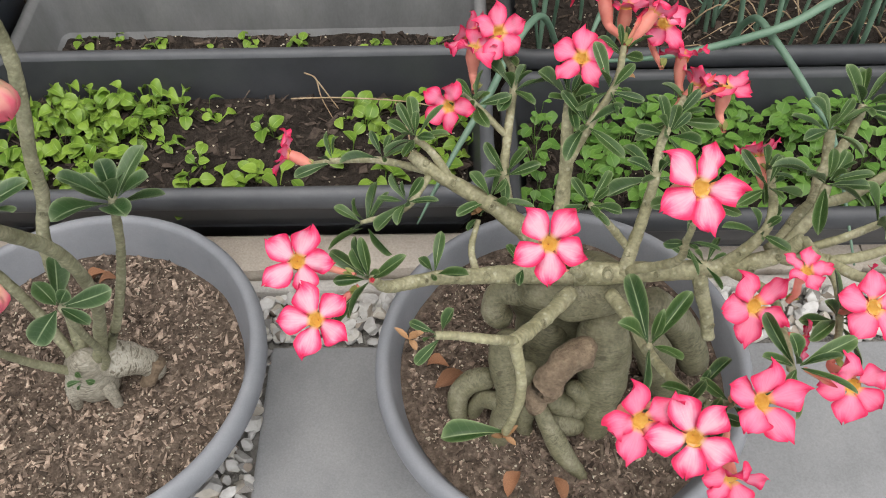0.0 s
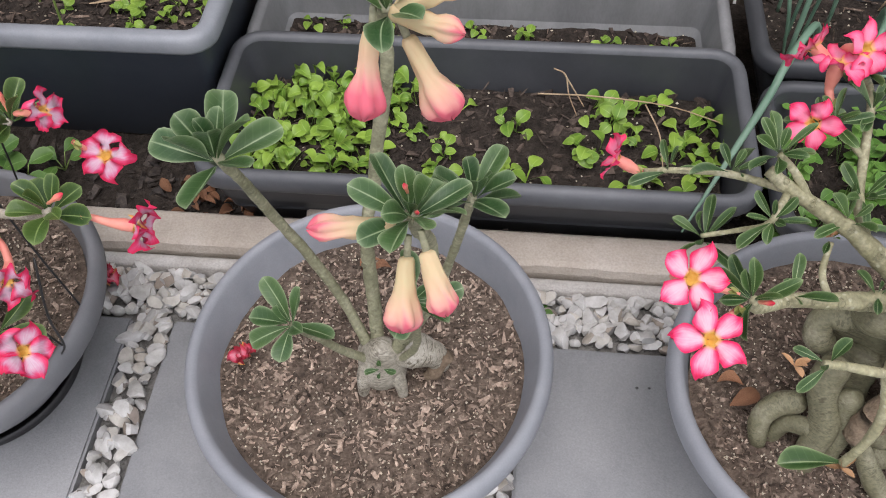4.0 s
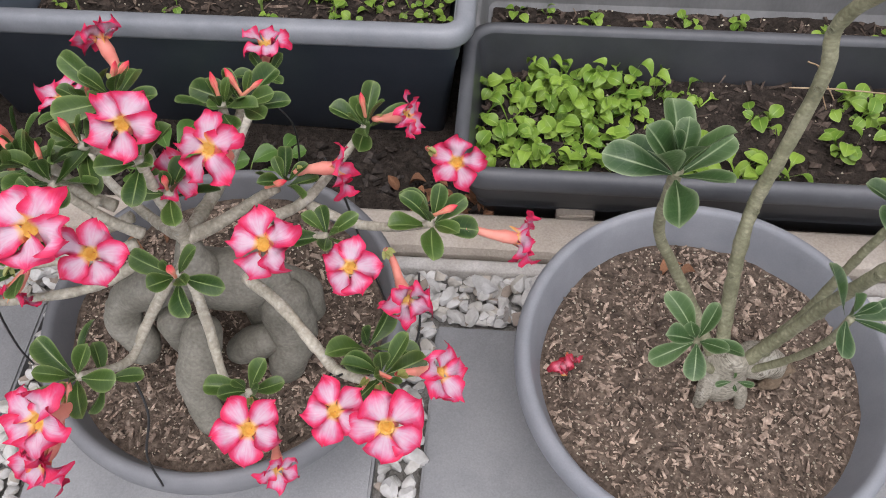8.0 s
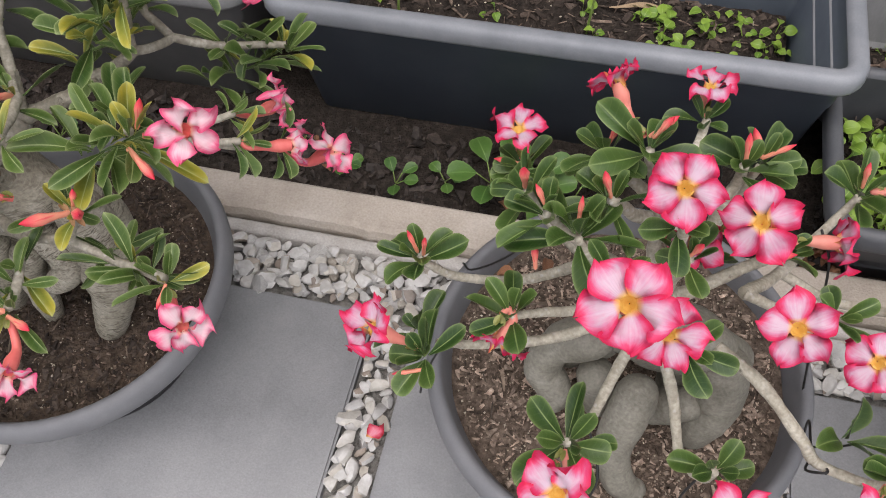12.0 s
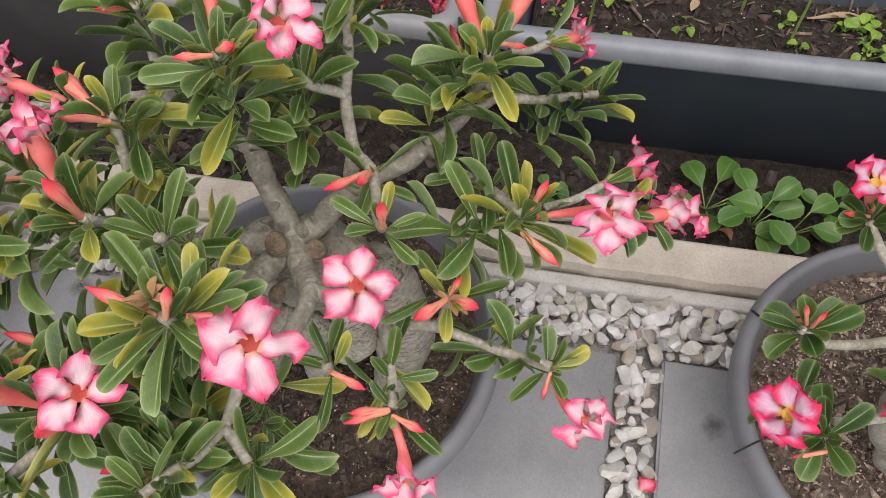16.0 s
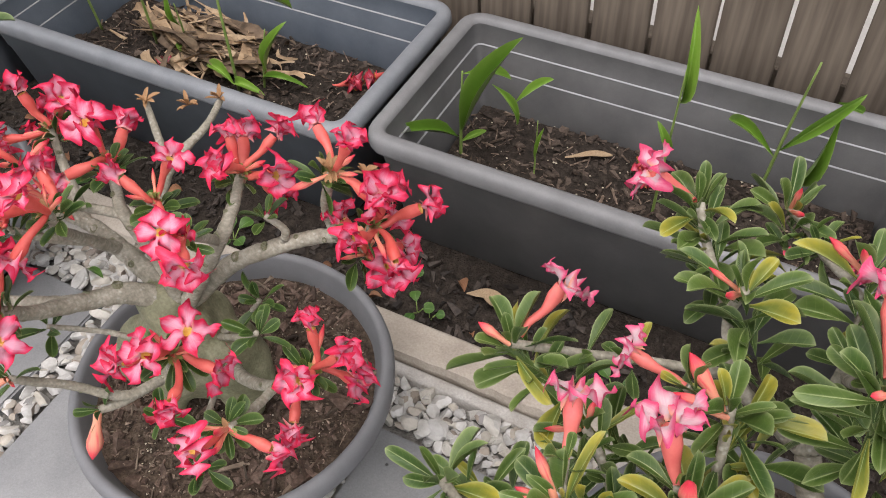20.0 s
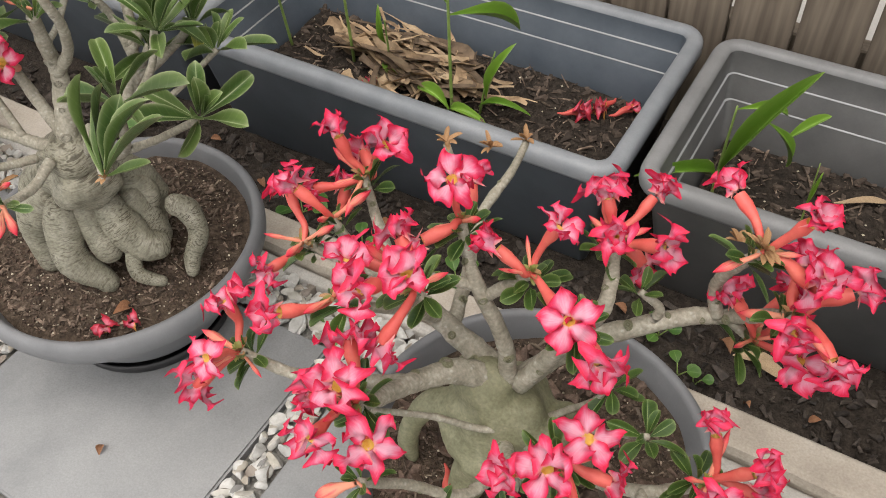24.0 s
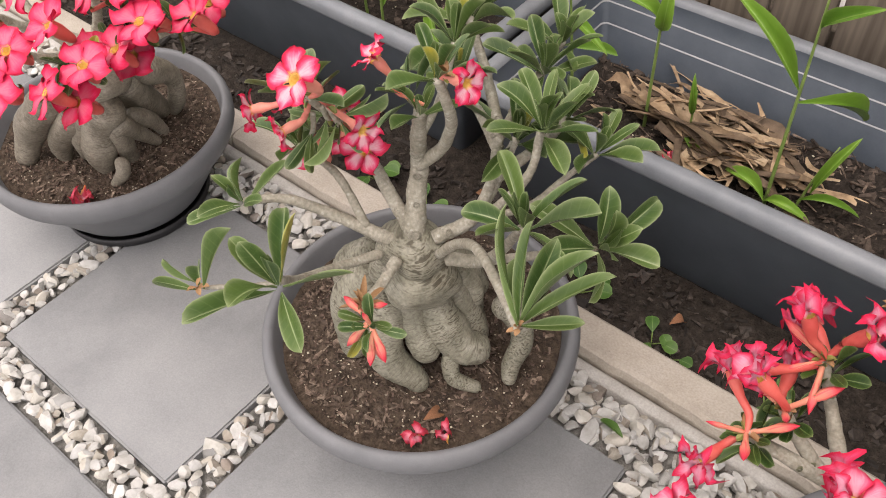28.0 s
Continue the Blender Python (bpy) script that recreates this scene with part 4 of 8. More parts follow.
BUDS = [bud_mesh("bud", M_BUD, f) for f in (0.8, 1.0, 1.2)]
SEPAL = leaf_mesh("sepal", M_CALYX, 0.1, 0.3, 0.9, 3, 4, 2, 0.1)
DRYSEPAL = leaf_mesh("dry_sepal", M_DRYTIP, 0.1, 0.3, 0.9, 4, 4, 2, 0.1)
VIEW = Vector((0.06, -0.56, 0.82)).normalized()


def root_tube(pts, radii, seed=0, sides=18):
    """A thick root: rounded at both ends, swelling and pinched unevenly, with its length as v."""
    path = smooth_path(pts, 9)
    n = len(path)
    V, Fc, U = [], [], []
    run, total = [0.0], 0.0
    for a, b in zip(path, path[1:]):
        total += (b - a).length
        run.append(total)
    ref = Vector((0.31, 0.87, 0.33))
    for i, p in enumerate(path):
        t = (path[min(i + 1, n - 1)] - path[max(i - 1, 0)]).normalized()
        a = t.cross(ref).normalized()
        b = t.cross(a)
        s = run[i] / total * (len(radii) - 1)
        k = min(int(s), len(radii) - 2)
        r = radii[k] + (radii[k + 1] - radii[k]) * (s - k)
        d = min(run[i], total - run[i])
        if d < r:
            r *= max(0.06, math.sqrt(max(0.0, 1 - (1 - d / r) ** 2)))
        r *= 1 + 0.05 * math.sin(run[i] * 70 + seed * 1.7)
        for j in range(sides):
            w = 2 * math.pi * j / sides
            q = p + (a * math.cos(w) + b * math.sin(w)) * r
            q += (q - p) * (0.18 * noise.noise(q * 26 + Vector((seed * 3.1, 0, 0))) + 0.07 * noise.noise(q * 90))
            V.append(q)
            U.append((abs(w - math.pi) * 0.02, run[i]))
    for i in range(n - 1):
        for j in range(sides):
            k = (j + 1) % sides
            Fc.append((i * sides + j, i * sides + k, (i + 1) * sides + k, (i + 1) * sides + j))
    Fc.append(tuple(range(sides - 1, -1, -1)))
    Fc.append(tuple((n - 1) * sides + j for j in range(sides)))
    return V, Fc, U


class Rose:
    """A desert rose: its swollen base, limbs, tufts of leaves, flowers and buds."""

    def __init__(self, key, label, bark, leaves, petals, tube_m, L, W, D, seed, slim=0.58):
        self.slim, self.throat, self.sprout = slim, M_THROAT, False
        self.base = (*POTS[key], SOILF[key](*POTS[key]) - 0.01)
        self.ob = thing("desert_rose", self.base, label, "plant", "desert roses in bowls")
        self.bark, self.leaves, self.petals, self.tube_m = bark, leaves, petals, tube_m
        self.L, self.W, self.D, self.rr = L, W, D, random.Random(seed)
        self.scar = mesh_of("scar", *lathe([(0.02, -0.28), (0.26, -0.12), (0.34, 0.14), (0.55, -0.22), (0.66, 0.10), (0.84, 0.30), (1.02, 0.16), (1.22, -0.12), (1.35, -0.45)], 12), bark)

    def caudex(self, blobs, roots, fuse=0.0, label="swollen grey base with folded roots", shrink=0.86, skin=None):
        """blobs: centre and radii of the crown's swellings; roots: (points, radii), each a part, or all fused into one skin."""
        skin = skin or self.bark
        bl = []
        for (x, y, z), (rx, ry, rz) in blobs:
            bm = bmesh.new()
            bmesh.ops.create_icosphere(bm, subdivisions=4, radius=1.0)
            pts = []
            for v in bm.verts:
                q = Vector((x + v.co.x * rx, y + v.co.y * ry, z + v.co.z * rz))
                pts.append(q + (q - Vector((x, y, z))) * 0.22 * noise.noise(q * 30))
            bl.append((pts, [tuple(v.index for v in f.verts) for f in bm.faces]))
            bm.free()
        if fuse:
            for pts, radii in roots:
                v, f, _ = root_tube(pts, radii, len(bl))
                bl.append((v, f))
        if not fuse:
            for v, f in bl[1:]:
                part("swelling", mesh_of("swelling", v, f, skin, [(math.atan2(p[1] - self.base[1], p[0] - self.base[0]) * 0.05, p[2]) for p in v]), self.ob)
            bl = bl[:1]
        V, Fc = join(bl)
        c = part("caudex", mesh_of("caudex", V, Fc, skin, [(math.atan2(p[1] - self.base[1], p[0] - self.base[0]) * 0.05, p[2]) for p in V]), self.ob, label=label)
        if fuse:
            r = c.modifiers.new("skin", "REMESH")
            r.mode, r.voxel_size, r.use_smooth_shade = "VOXEL", fuse, True
            s = c.modifiers.new("soften", "SMOOTH")
            s.factor, s.iterations = 0.5, 3
            return c
        for k, (pts, radii) in enumerate(roots):
            part("root", mesh_of("root", *root_tube(pts, [r * shrink for r in radii], k)[:2], skin, root_tube(pts, [r * shrink for r in radii], k)[2]), self.ob)
        return c

    def stub(self, pts, radii, label="brown cut stub of a root"):
        """An old sawn stub with a broken, woody end."""
        v, f = tube(pts, radii, 14, 6, 0.5, seed=3)
        return part("stub", mesh_of("stub", v, f, M_CUT), self.ob, label=label)

    def branch(self, pts, r0, r1, sides=9):
        n = len(pts)
        r0, r1 = r0 * self.slim, r1 * (0.3 + 0.7 * self.slim)
        radii = [r0 + (r1 - r0) * (i / max(1, n - 1)) ** 0.8 for i in range(n)]
        # nodes: the stem swells a little at each old leaf scar
        path = smooth_path(pts, 12)
        m = len(path)
        ph = self.rr.uniform(0, 6)
        girth = []
        for i in range(m):
            s = i / (m - 1) * (n - 1)
            k = min(int(s), n - 2)
            girth.append((radii[k] + (radii[k + 1] - radii[k]) * (s - k)) * (1 + 0.03 * math.sin(i * 1.9 + ph)))
        v, f = tube(path, girth, sides + 2, 1, 0.17, seed=self.rr.uniform(0, 50))
        ns, total = sides + 2, sum((q - p).length for p, q in zip(path, path[1:]))
        uv = [(abs(k % ns - ns / 2) / ns * 6.28 * r0, k // ns / (m - 1) * total) for k in range(len(v))]
        if r0 > 0.0062:
            # round scars where twigs were cut off, on the upper and outer side
            for i in range(5 + int(ph * 2) % 4, m - 6, 8 if r0 > 0.010 else 13):
                t = (path[i + 1] - path[i - 1]).normalized()
                w = Vector((math.sin(i * 2.3 + ph * 5) * 0.9, -0.75, 0.45 + 0.4 * math.cos(i * 1.7 + ph)))
                w = (w - t * w.dot(t)).normalized()
                s = min(0.0075, girth[i] * (0.42 + 0.12 * math.sin(i + ph)))
                part("scar", self.scar, self.ob, Matrix.Translation(path[i] + w * girth[i] * 0.97) @ frame_of(t, w) @ Matrix.Diagonal((s, s * 0.85, s, 1)), "round knotty twig scar")
        return part("branch", mesh_of("branch", v, f, self.bark, uv), self.ob)

    def arm(self, a, b, r0, r1, sag=0.12, side=0.0):
        """A limb from a to b that sets off flat and turns up."""
        a, b = Vector(a), Vector(b)
        d = b - a
        k = d.length
        m1 = a.lerp(b, 0.36) + Vector((side * k * 0.5, 0, -sag * k))
        m2 = a.lerp(b, 0.74) + Vector((side * k * 0.4, 0, -sag * k * 0.7)) + Vector((self.rr.uniform(-1, 1), self.rr.uniform(-1, 1), 0)) * k * 0.04
        return self.branch([a, m1, m2, b], r0, r1)

    def tree(self, root, tips, r, rtip=0.005, depth=0):
        """Limbs that fork again and again from a root out to all the tips."""
        root = Vector(root)
        tips = [Vector(t) for t in tips]
        if len(tips) == 1:
            self.limb(root, tips[0], max(r, rtip * 1.1), rtip)
            if self.sprout and (tips[0] - root).length > 0.07:
                for k in (0.45, 0.68):
                    self.tuft(root.lerp(tips[0], k) + Vector((0, 0, -0.002)), (self.rr.uniform(-0.6, 0.6), self.rr.uniform(-0.6, 0.4), 1), self.rr.randint(3, 5), self.rr.uniform(0.75, 1.0), 1.1)
            return
        # part the tips by the widest pair of directions
        dirs = [(t - root).normalized() for t in tips]
        if depth == 0 and len(tips) > 6:
            az = sorted(tips, key=lambda t: math.atan2(t.y - root.y, t.x - root.x))
            n, q = len(az), 5 if len(az) > 16 else 4
            groups = [az[k * n // q:(k + 1) * n // q] for k in range(q)]
        else:
            groups = None
        i, j = min(((a, b) for a in range(len(tips)) for b in range(a)), key=lambda ab: dirs[ab[0]].dot(dirs[ab[1]]))
        g1 = [t for t, d in zip(tips, dirs) if d.dot(dirs[i]) >= d.dot(dirs[j])]
        g2 = [t for t, d in zip(tips, dirs) if d.dot(dirs[i]) < d.dot(dirs[j])]
        for g in groups or (g1, g2):
            if not g:
                continue
            share = (len(g) / len(tips)) ** (0.28 if groups else 0.42)
            if len(g) == 1:
                self.tree(root, g, r * share, rtip, depth + 1)
                continue
            c = sum(g, Vector()) / len(g)
            f = 0.40 if depth == 0 else 0.46
            j2 = root.lerp(c, f) + Vector((self.rr.uniform(-0.006, 0.006), self.rr.uniform(-0.006, 0.006), -0.02 * (c - root).length))
            self.limb(root, j2, r * share, r * share * 0.86)
            self.tree(j2, g, r * share * 0.88, rtip, depth + 1)

    def limb(self, a, b, r0, r1):
        a, b = Vector(a), Vector(b)
        k = (b - a).length
        m1 = a.lerp(b, 0.35) + Vector((self.rr.uniform(-0.04, 0.04) * k, self.rr.uniform(-0.04, 0.04) * k, -0.05 * k))
        m2 = a.lerp(b, 0.72) + Vector((self.rr.uniform(-0.05, 0.05) * k, self.rr.uniform(-0.05, 0.05) * k, -0.045 * k))
        old, self.slim = self.slim, 1.0
        ob = self.branch([a, m1, m2, b], r0, r1)
        self.slim = old
        return ob

    def leaf(self, at, way, L, W, up=(0, 0, 1)):
        me = self.rr.choice(self.leaves)
        m = Matrix.Translation(at) @ frame_of(way, up, self.rr.uniform(-0.55, 0.55)) @ Matrix.Diagonal((W, L, L, 1))
        return part("leaf", me, self.ob, m)

    def tuft(self, at, axis=(0, -0.25, 1), n=8, size=1.0, spread=1.0, start=None):
        """A whorl of leaves at a stem's end: old ones lie flat, young ones stand."""
        ax = Vector(axis).normalized()
        s = ax.cross(Vector((0.2, 0.9, 0.3))).normalized()
        t = ax.cross(s)
        a0 = self.rr.uniform(0, 6.28) if start is None else start
        for k in range(n):
            f = k / max(1, n - 1)
            w = a0 + k * 2.39996 + self.rr.uniform(-0.38, 0.38)
            rise = (0.08 + 1.05 * f ** 1.3) / spread + self.rr.uniform(-0.2, 0.2)
            out = s * math.cos(w) + t * math.sin(w)
            way = out * math.cos(rise) + ax * math.sin(rise)
            L = self.L * size * (1.0 - 0.42 * f ** 2) * self.rr.uniform(0.70, 1.14)
            W = self.W * size * (1.0 - 0.35 * f ** 2) * self.rr.uniform(0.85, 1.1)
            self.leaf(Vector(at) + out * 0.003 - ax * 0.010 * size * (1 - f), way, L, W, ax)

    def flower(self, at, hub, face=None, size=1.0, petals=None, tube_m=None, closed=None):
        """An open flower at a place, its trumpet running back to the hub."""
        at, hub = Vector(at), Vector(hub)
        rr = self.rr
        if face is None:
            ax = (VIEW + Vector((rr.uniform(-0.35, 0.35), rr.uniform(-0.28, 0.28), rr.uniform(-0.2, 0.2)))).normalized()
        elif face == "s":
            ax = ((at - hub).normalized() + VIEW * 0.12).normalized()
        elif face == "h":
            ax = ((at - hub).normalized() * 0.85 + VIEW * 0.55).normalized()
        else:
            ax = Vector(face).normalized()
        R = self.D / 2 * size
        far = (at - hub).length
        if far > 0.062:
            stem0, hub = hub, at + (hub - at) * (0.046 / far)
            self.branch([stem0, stem0.lerp(hub, 0.5) + Vector((0, 0, -0.006)), hub], 0.0062, 0.0045)
            self.tuft(hub, hub - stem0, 6, 0.75)
        if closed is None:
            closed = rr.choice((0.0, 0.06, 0.14, 0.24)) if face is None else rr.uniform(0.05, 0.45)
        back = at - ax * R * 1.0
        v, f = tube([hub, hub.lerp(back, 0.55) - ax * 0.004 + Vector((rr.uniform(-1, 1), rr.uniform(-1, 1), rr.uniform(-1, 1))) * 0.003, back, at - ax * R * 0.45, at - ax * R * 0.02], [0.0026, 0.0034, R * 0.155, R * 0.25, R * 0.21], 12, 4, 0.14, cap=False)
        fl = part("flower", mesh_of("flower_tube", v, f, tube_m or self.tube_m), self.ob)
        m0 = Matrix.Translation(at) @ frame_of(ax.orthogonal(), ax)
        th = lathe([(R * 0.20, -R * 0.03), (R * 0.175, -R * 0.08), (R * 0.15, -R * 0.16), (R * 0.12, -R * 0.28), (0.0005, -R * 0.38)], 12)
        part("throat", mesh_of("throat", *th, self.throat), fl, m0, "yellow throat" if self.throat == M_THROAT else "coral throat")
        a0 = rr.uniform(0, 6.28)
        me_set = petals or self.petals
        for k in range(5):
            me = rr.choice(me_set)
            m = m0 @ Matrix.Rotation(a0 + k * 2 * math.pi / 5 + rr.uniform(-0.09, 0.09), 4, "Z") @ Matrix.Rotation(closed + rr.uniform(-0.16, 0.14), 4, "X") @ Matrix.Diagonal((R * rr.uniform(0.92, 1.1), R * rr.uniform(0.9, 1.07), R, 1))
            part("petal", me, fl, m)
        for k in range(4):
            part("sepal", SEPAL, fl, Matrix.Translation(hub) @ frame_of(((at - hub).normalized() + Vector((rr.uniform(-0.5, 0.5), rr.uniform(-0.5, 0.5), rr.uniform(-0.5, 0.5))))) @ Matrix.Diagonal((0.005, 0.011, 0.011, 1)))
        return fl

    def bud(self, at, way, L=0.03, fat=1.0, me=None):
        m = Matrix.Translation(at) @ frame_of(way, (0.2, 0.1, 0.9), self.rr.uniform(0, 3)) @ Matrix.Diagonal((L * fat, L, L * fat, 1))
        return part("bud", me or self.rr.choice(BUDS), self.ob, m)

    def husk(self, at, n=6, L=0.014):
        """The dried calyx left where a flower fell."""
        for k in range(n):
            way = Vector((self.rr.uniform(-1, 1), self.rr.uniform(-1, 1), self.rr.uniform(-0.2, 1.2)))
            part("husk", DRYSEPAL, self.ob, Matrix.Translation(at) @ frame_of(way) @ Matrix.Diagonal((0.006, L * self.rr.uniform(0.6, 1.2), L, 1)), "dried orange calyx")


# plant A: knotted base, long bare limbs, pink flowers
A = Rose("A", "desert rose with knotted green roots, bare limbs and pink flowers", BARK_A, leaf_set(LEAF_A, 1.7), petal_set(PETAL_A, 0.08, 0.09, 0.20), M_TUBEPINK, 0.047, 0.0128, 0.064, 101)
A.plain = petal_set(PETAL_PLAIN, 0.08, 0.09, 0.21)
A.caudex([((0.164, 0.472, 0.308), (0.062, 0.036, 0.026)), ((0.155, 0.49, 0.235), (0.055, 0.03, 0.06))],
         [([(0.099, 0.444, 0.268), (0.089, 0.426, 0.236), (0.096, 0.406, 0.204), (0.089, 0.388, 0.174), (0.082, 0.369, 0.143)], [0.017, 0.016, 0.017, 0.014, 0.011]),
          ([(0.111, 0.418, 0.249), (0.116, 0.403, 0.203), (0.110, 0.391, 0.170), (0.117, 0.382, 0.143)], [0.013, 0.012, 0.011, 0.007]),
          ([(0.123, 0.390, 0.210), (0.139, 0.367, 0.183), (0.153, 0.350, 0.164), (0.176, 0.333, 0.143)], [0.008, 0.010, 0.010, 0.007]),
          ([(0.082, 0.425, 0.205), (0.055, 0.426, 0.192), (0.040, 0.415, 0.173), (0.043, 0.396, 0.143)], [0.012, 0.013, 0.012, 0.009]),
          ([(0.091, 0.396, 0.196), (0.067, 0.412, 0.177), (0.053, 0.406, 0.143)], [0.010, 0.010, 0.008]),
          ([(0.118, 0.478, 0.286), (0.087, 0.485, 0.279), (0.080, 0.473, 0.262), (0.096, 0.466, 0.247)], [0.016, 0.015, 0.014, 0.012]),
          ([(0.192, 0.455, 0.293), (0.192, 0.432, 0.246), (0.191, 0.413, 0.208), (0.188, 0.394, 0.172), (0.186, 0.379, 0.143)], [0.026, 0.028, 0.026, 0.020, 0.011]),
          ([(0.128, 0.401, 0.205), (0.150, 0.399, 0.193), (0.168, 0.398, 0.183)], [0.014, 0.014, 0.012]),
          ([(0.130, 0.386, 0.182), (0.155, 0.386, 0.171), (0.177, 0.388, 0.164)], [0.012, 0.015, 0.012]),
          ([(0.154, 0.404, 0.226), (0.173, 0.398, 0.205), (0.164, 0.387, 0.182)], [0.009, 0.011, 0.008]),
          ([(0.228, 0.446, 0.273), (0.256, 0.438, 0.199), (0.272, 0.428, 0.143)], [0.020, 0.019, 0.013]),
          ([(0.231, 0.476, 0.270), (0.285, 0.478, 0.214), (0.313, 0.460, 0.143)], [0.021, 0.020, 0.016]),
          ([(0.142, 0.479, 0.249), (0.127, 0.459, 0.199), (0.125, 0.433, 0.142)], [0.026, 0.024, 0.018])], label="knotted green-grey base of tangled roots", shrink=1.0, skin=ROOT_A)
A.stub([(0.118, 0.388, 0.205), (0.126, 0.392, 0.235), (0.140, 0.400, 0.262), (0.162, 0.412, 0.279), (0.176, 0.420, 0.282)], [0.009, 0.014, 0.017, 0.016, 0.008])
ha = (0.155, 0.468, 0.335)
A.branch([ha, (0.105, 0.462, 0.345), (0.063, 0.455, 0.352), (0.02, 0.442, 0.368), (-0.02, 0.415, 0.395), (-0.031, 0.403, 0.425)], 0.021, 0.006)
A.branch([ha, (0.119, 0.495, 0.355), (0.075, 0.515, 0.385), (0.022, 0.535, 0.410), (-0.002, 0.55, 0.42)], 0.022, 0.008)
A.branch([(0.022, 0.535, 0.41), (-0.03, 0.56, 0.40), (-0.075, 0.575, 0.385), (-0.105, 0.59, 0.365)], 0.008, 0.0035)
A.branch([(0.04, 0.525, 0.40), (0.02, 0.545, 0.425), (0.003, 0.552, 0.44)], 0.008, 0.005)
A.branch([(0.015, 0.53, 0.41), (-0.003, 0.50, 0.405), (-0.02, 0.51, 0.38), (-0.053, 0.515, 0.36)], 0.0065, 0.0035)
A.branch([(0.06, 0.455, 0.352), (0.055, 0.48, 0.36), (0.062, 0.505, 0.375)], 0.007, 0.004)
A.branch([ha, (0.145, 0.52, 0.36), (0.148, 0.55, 0.40), (0.15, 0.585, 0.43), (0.152, 0.60, 0.44)], 0.016, 0.007)
A.branch([(0.148, 0.55, 0.40), (0.17, 0.575, 0.43), (0.195, 0.605, 0.455), (0.205, 0.64, 0.47)], 0.009, 0.0045)
A.branch([(0.10, 0.50, 0.365), (0.088, 0.54, 0.39), (0.092, 0.58, 0.41), (0.10, 0.635, 0.435), (0.09, 0.66, 0.45)], 0.010, 0.005)
A.branch([(0.092, 0.58, 0.41), (0.065, 0.60, 0.43), (0.048, 0.61, 0.44)], 0.006, 0.004)
A.branch([(0.20, 0.46, 0.345), (0.215, 0.49, 0.38), (0.225, 0.515, 0.42), (0.235, 0.55, 0.435), (0.27, 0.62, 0.42)], 0.012, 0.005)
A.branch([ha, (0.22, 0.462, 0.345), (0.29, 0.456, 0.36), (0.33, 0.45, 0.385), (0.35, 0.45, 0.41)], 0.021, 0.009)
A.branch([(0.29, 0.456, 0.36), (0.315, 0.46, 0.40), (0.325, 0.475, 0.42), (0.338, 0.53, 0.41)], 0.011, 0.005)
A.branch([(0.33, 0.45, 0.385), (0.36, 0.47, 0.42), (0.367, 0.483, 0.445)], 0.010, 0.006)
A.branch([(0.33, 0.45, 0.385), (0.38, 0.455, 0.40), (0.43, 0.47, 0.41)], 0.008, 0.005)
A.branch([(0.27, 0.455, 0.352), (0.28, 0.435, 0.32), (0.287, 0.42, 0.29)], 0.013, 0.009)
A.branch([(0.15, 0.445, 0.335), (0.125, 0.415, 0.345), (0.105, 0.392, 0.355), (0.09, 0.372, 0.37)], 0.014, 0.010)
A.branch([(0.09, 0.372, 0.37), (0.07, 0.36, 0.395), (0.04, 0.358, 0.405), (0.022, 0.356, 0.41)], 0.0085, 0.005)
A.branch([(0.09, 0.372, 0.37), (0.098, 0.355, 0.33), (0.095, 0.345, 0.29), (0.085, 0.338, 0.255)], 0.010, 0.006)
A.branch([(0.19, 0.45, 0.325), (0.205, 0.41, 0.335), (0.212, 0.375, 0.345), (0.225, 0.33, 0.37), (0.245, 0.29, 0.40)], 0.012, 0.005)
A.branch([(0.212, 0.375, 0.345), (0.20, 0.355, 0.385), (0.195, 0.338, 0.42)], 0.007, 0.004)
A.branch([(0.29, 0.456, 0.36), (0.31, 0.40, 0.40), (0.30, 0.34, 0.43), (0.29, 0.30, 0.45)], 0.009, 0.005)
A.branch([(0.205, 0.48, 0.36), (0.18, 0.48, 0.40), (0.16, 0.473, 0.435)], 0.007, 0.004)
A.branch([(0.205, 0.46, 0.35), (0.235, 0.435, 0.40), (0.24, 0.435, 0.425)], 0.009, 0.005)
A.flower((-0.089, 0.398, 0.459), (-0.045, 0.402, 0.432)); A.flower((-0.073, 0.354, 0.440), (-0.042, 0.396, 0.425))
A.flower((-0.132, 0.600, 0.368), (-0.105, 0.59, 0.36), "s", 0.8, petals=A.plain)
A.flower((0.059, 0.709, 0.431), (0.09, 0.665, 0.445), "h", 0.95, petals=A.plain); A.flower((0.085, 0.655, 0.478), (0.095, 0.665, 0.45), None, 0.95, petals=A.plain)
A.flower((0.163, 0.627, 0.469), (0.16, 0.615, 0.435), None, 1.0, petals=A.plain); A.flower((0.035, 0.585, 0.448), (0.05, 0.607, 0.435), "h", 0.85, petals=A.plain)
A.flower((0.290, 0.648, 0.407), (0.275, 0.625, 0.41), "h", 0.95, petals=A.plain); A.flower((0.19, 0.70, 0.485), (0.205, 0.645, 0.47), "h", 0.95, petals=A.plain); A.flower((0.235, 0.665, 0.49), (0.207, 0.64, 0.47), "s", 0.9, petals=A.plain)
A.flower((0.115, 0.400, 0.476), (0.135, 0.41, 0.425)); A.branch([(0.135, 0.41, 0.425), (0.15, 0.43, 0.39), (0.16, 0.45, 0.35)], 0.003, 0.008)
A.flower((0.218, 0.393, 0.551), (0.235, 0.43, 0.49), None, 1.12); A.branch([(0.235, 0.43, 0.49), (0.24, 0.435, 0.45), (0.238, 0.436, 0.42)], 0.0035, 0.005)
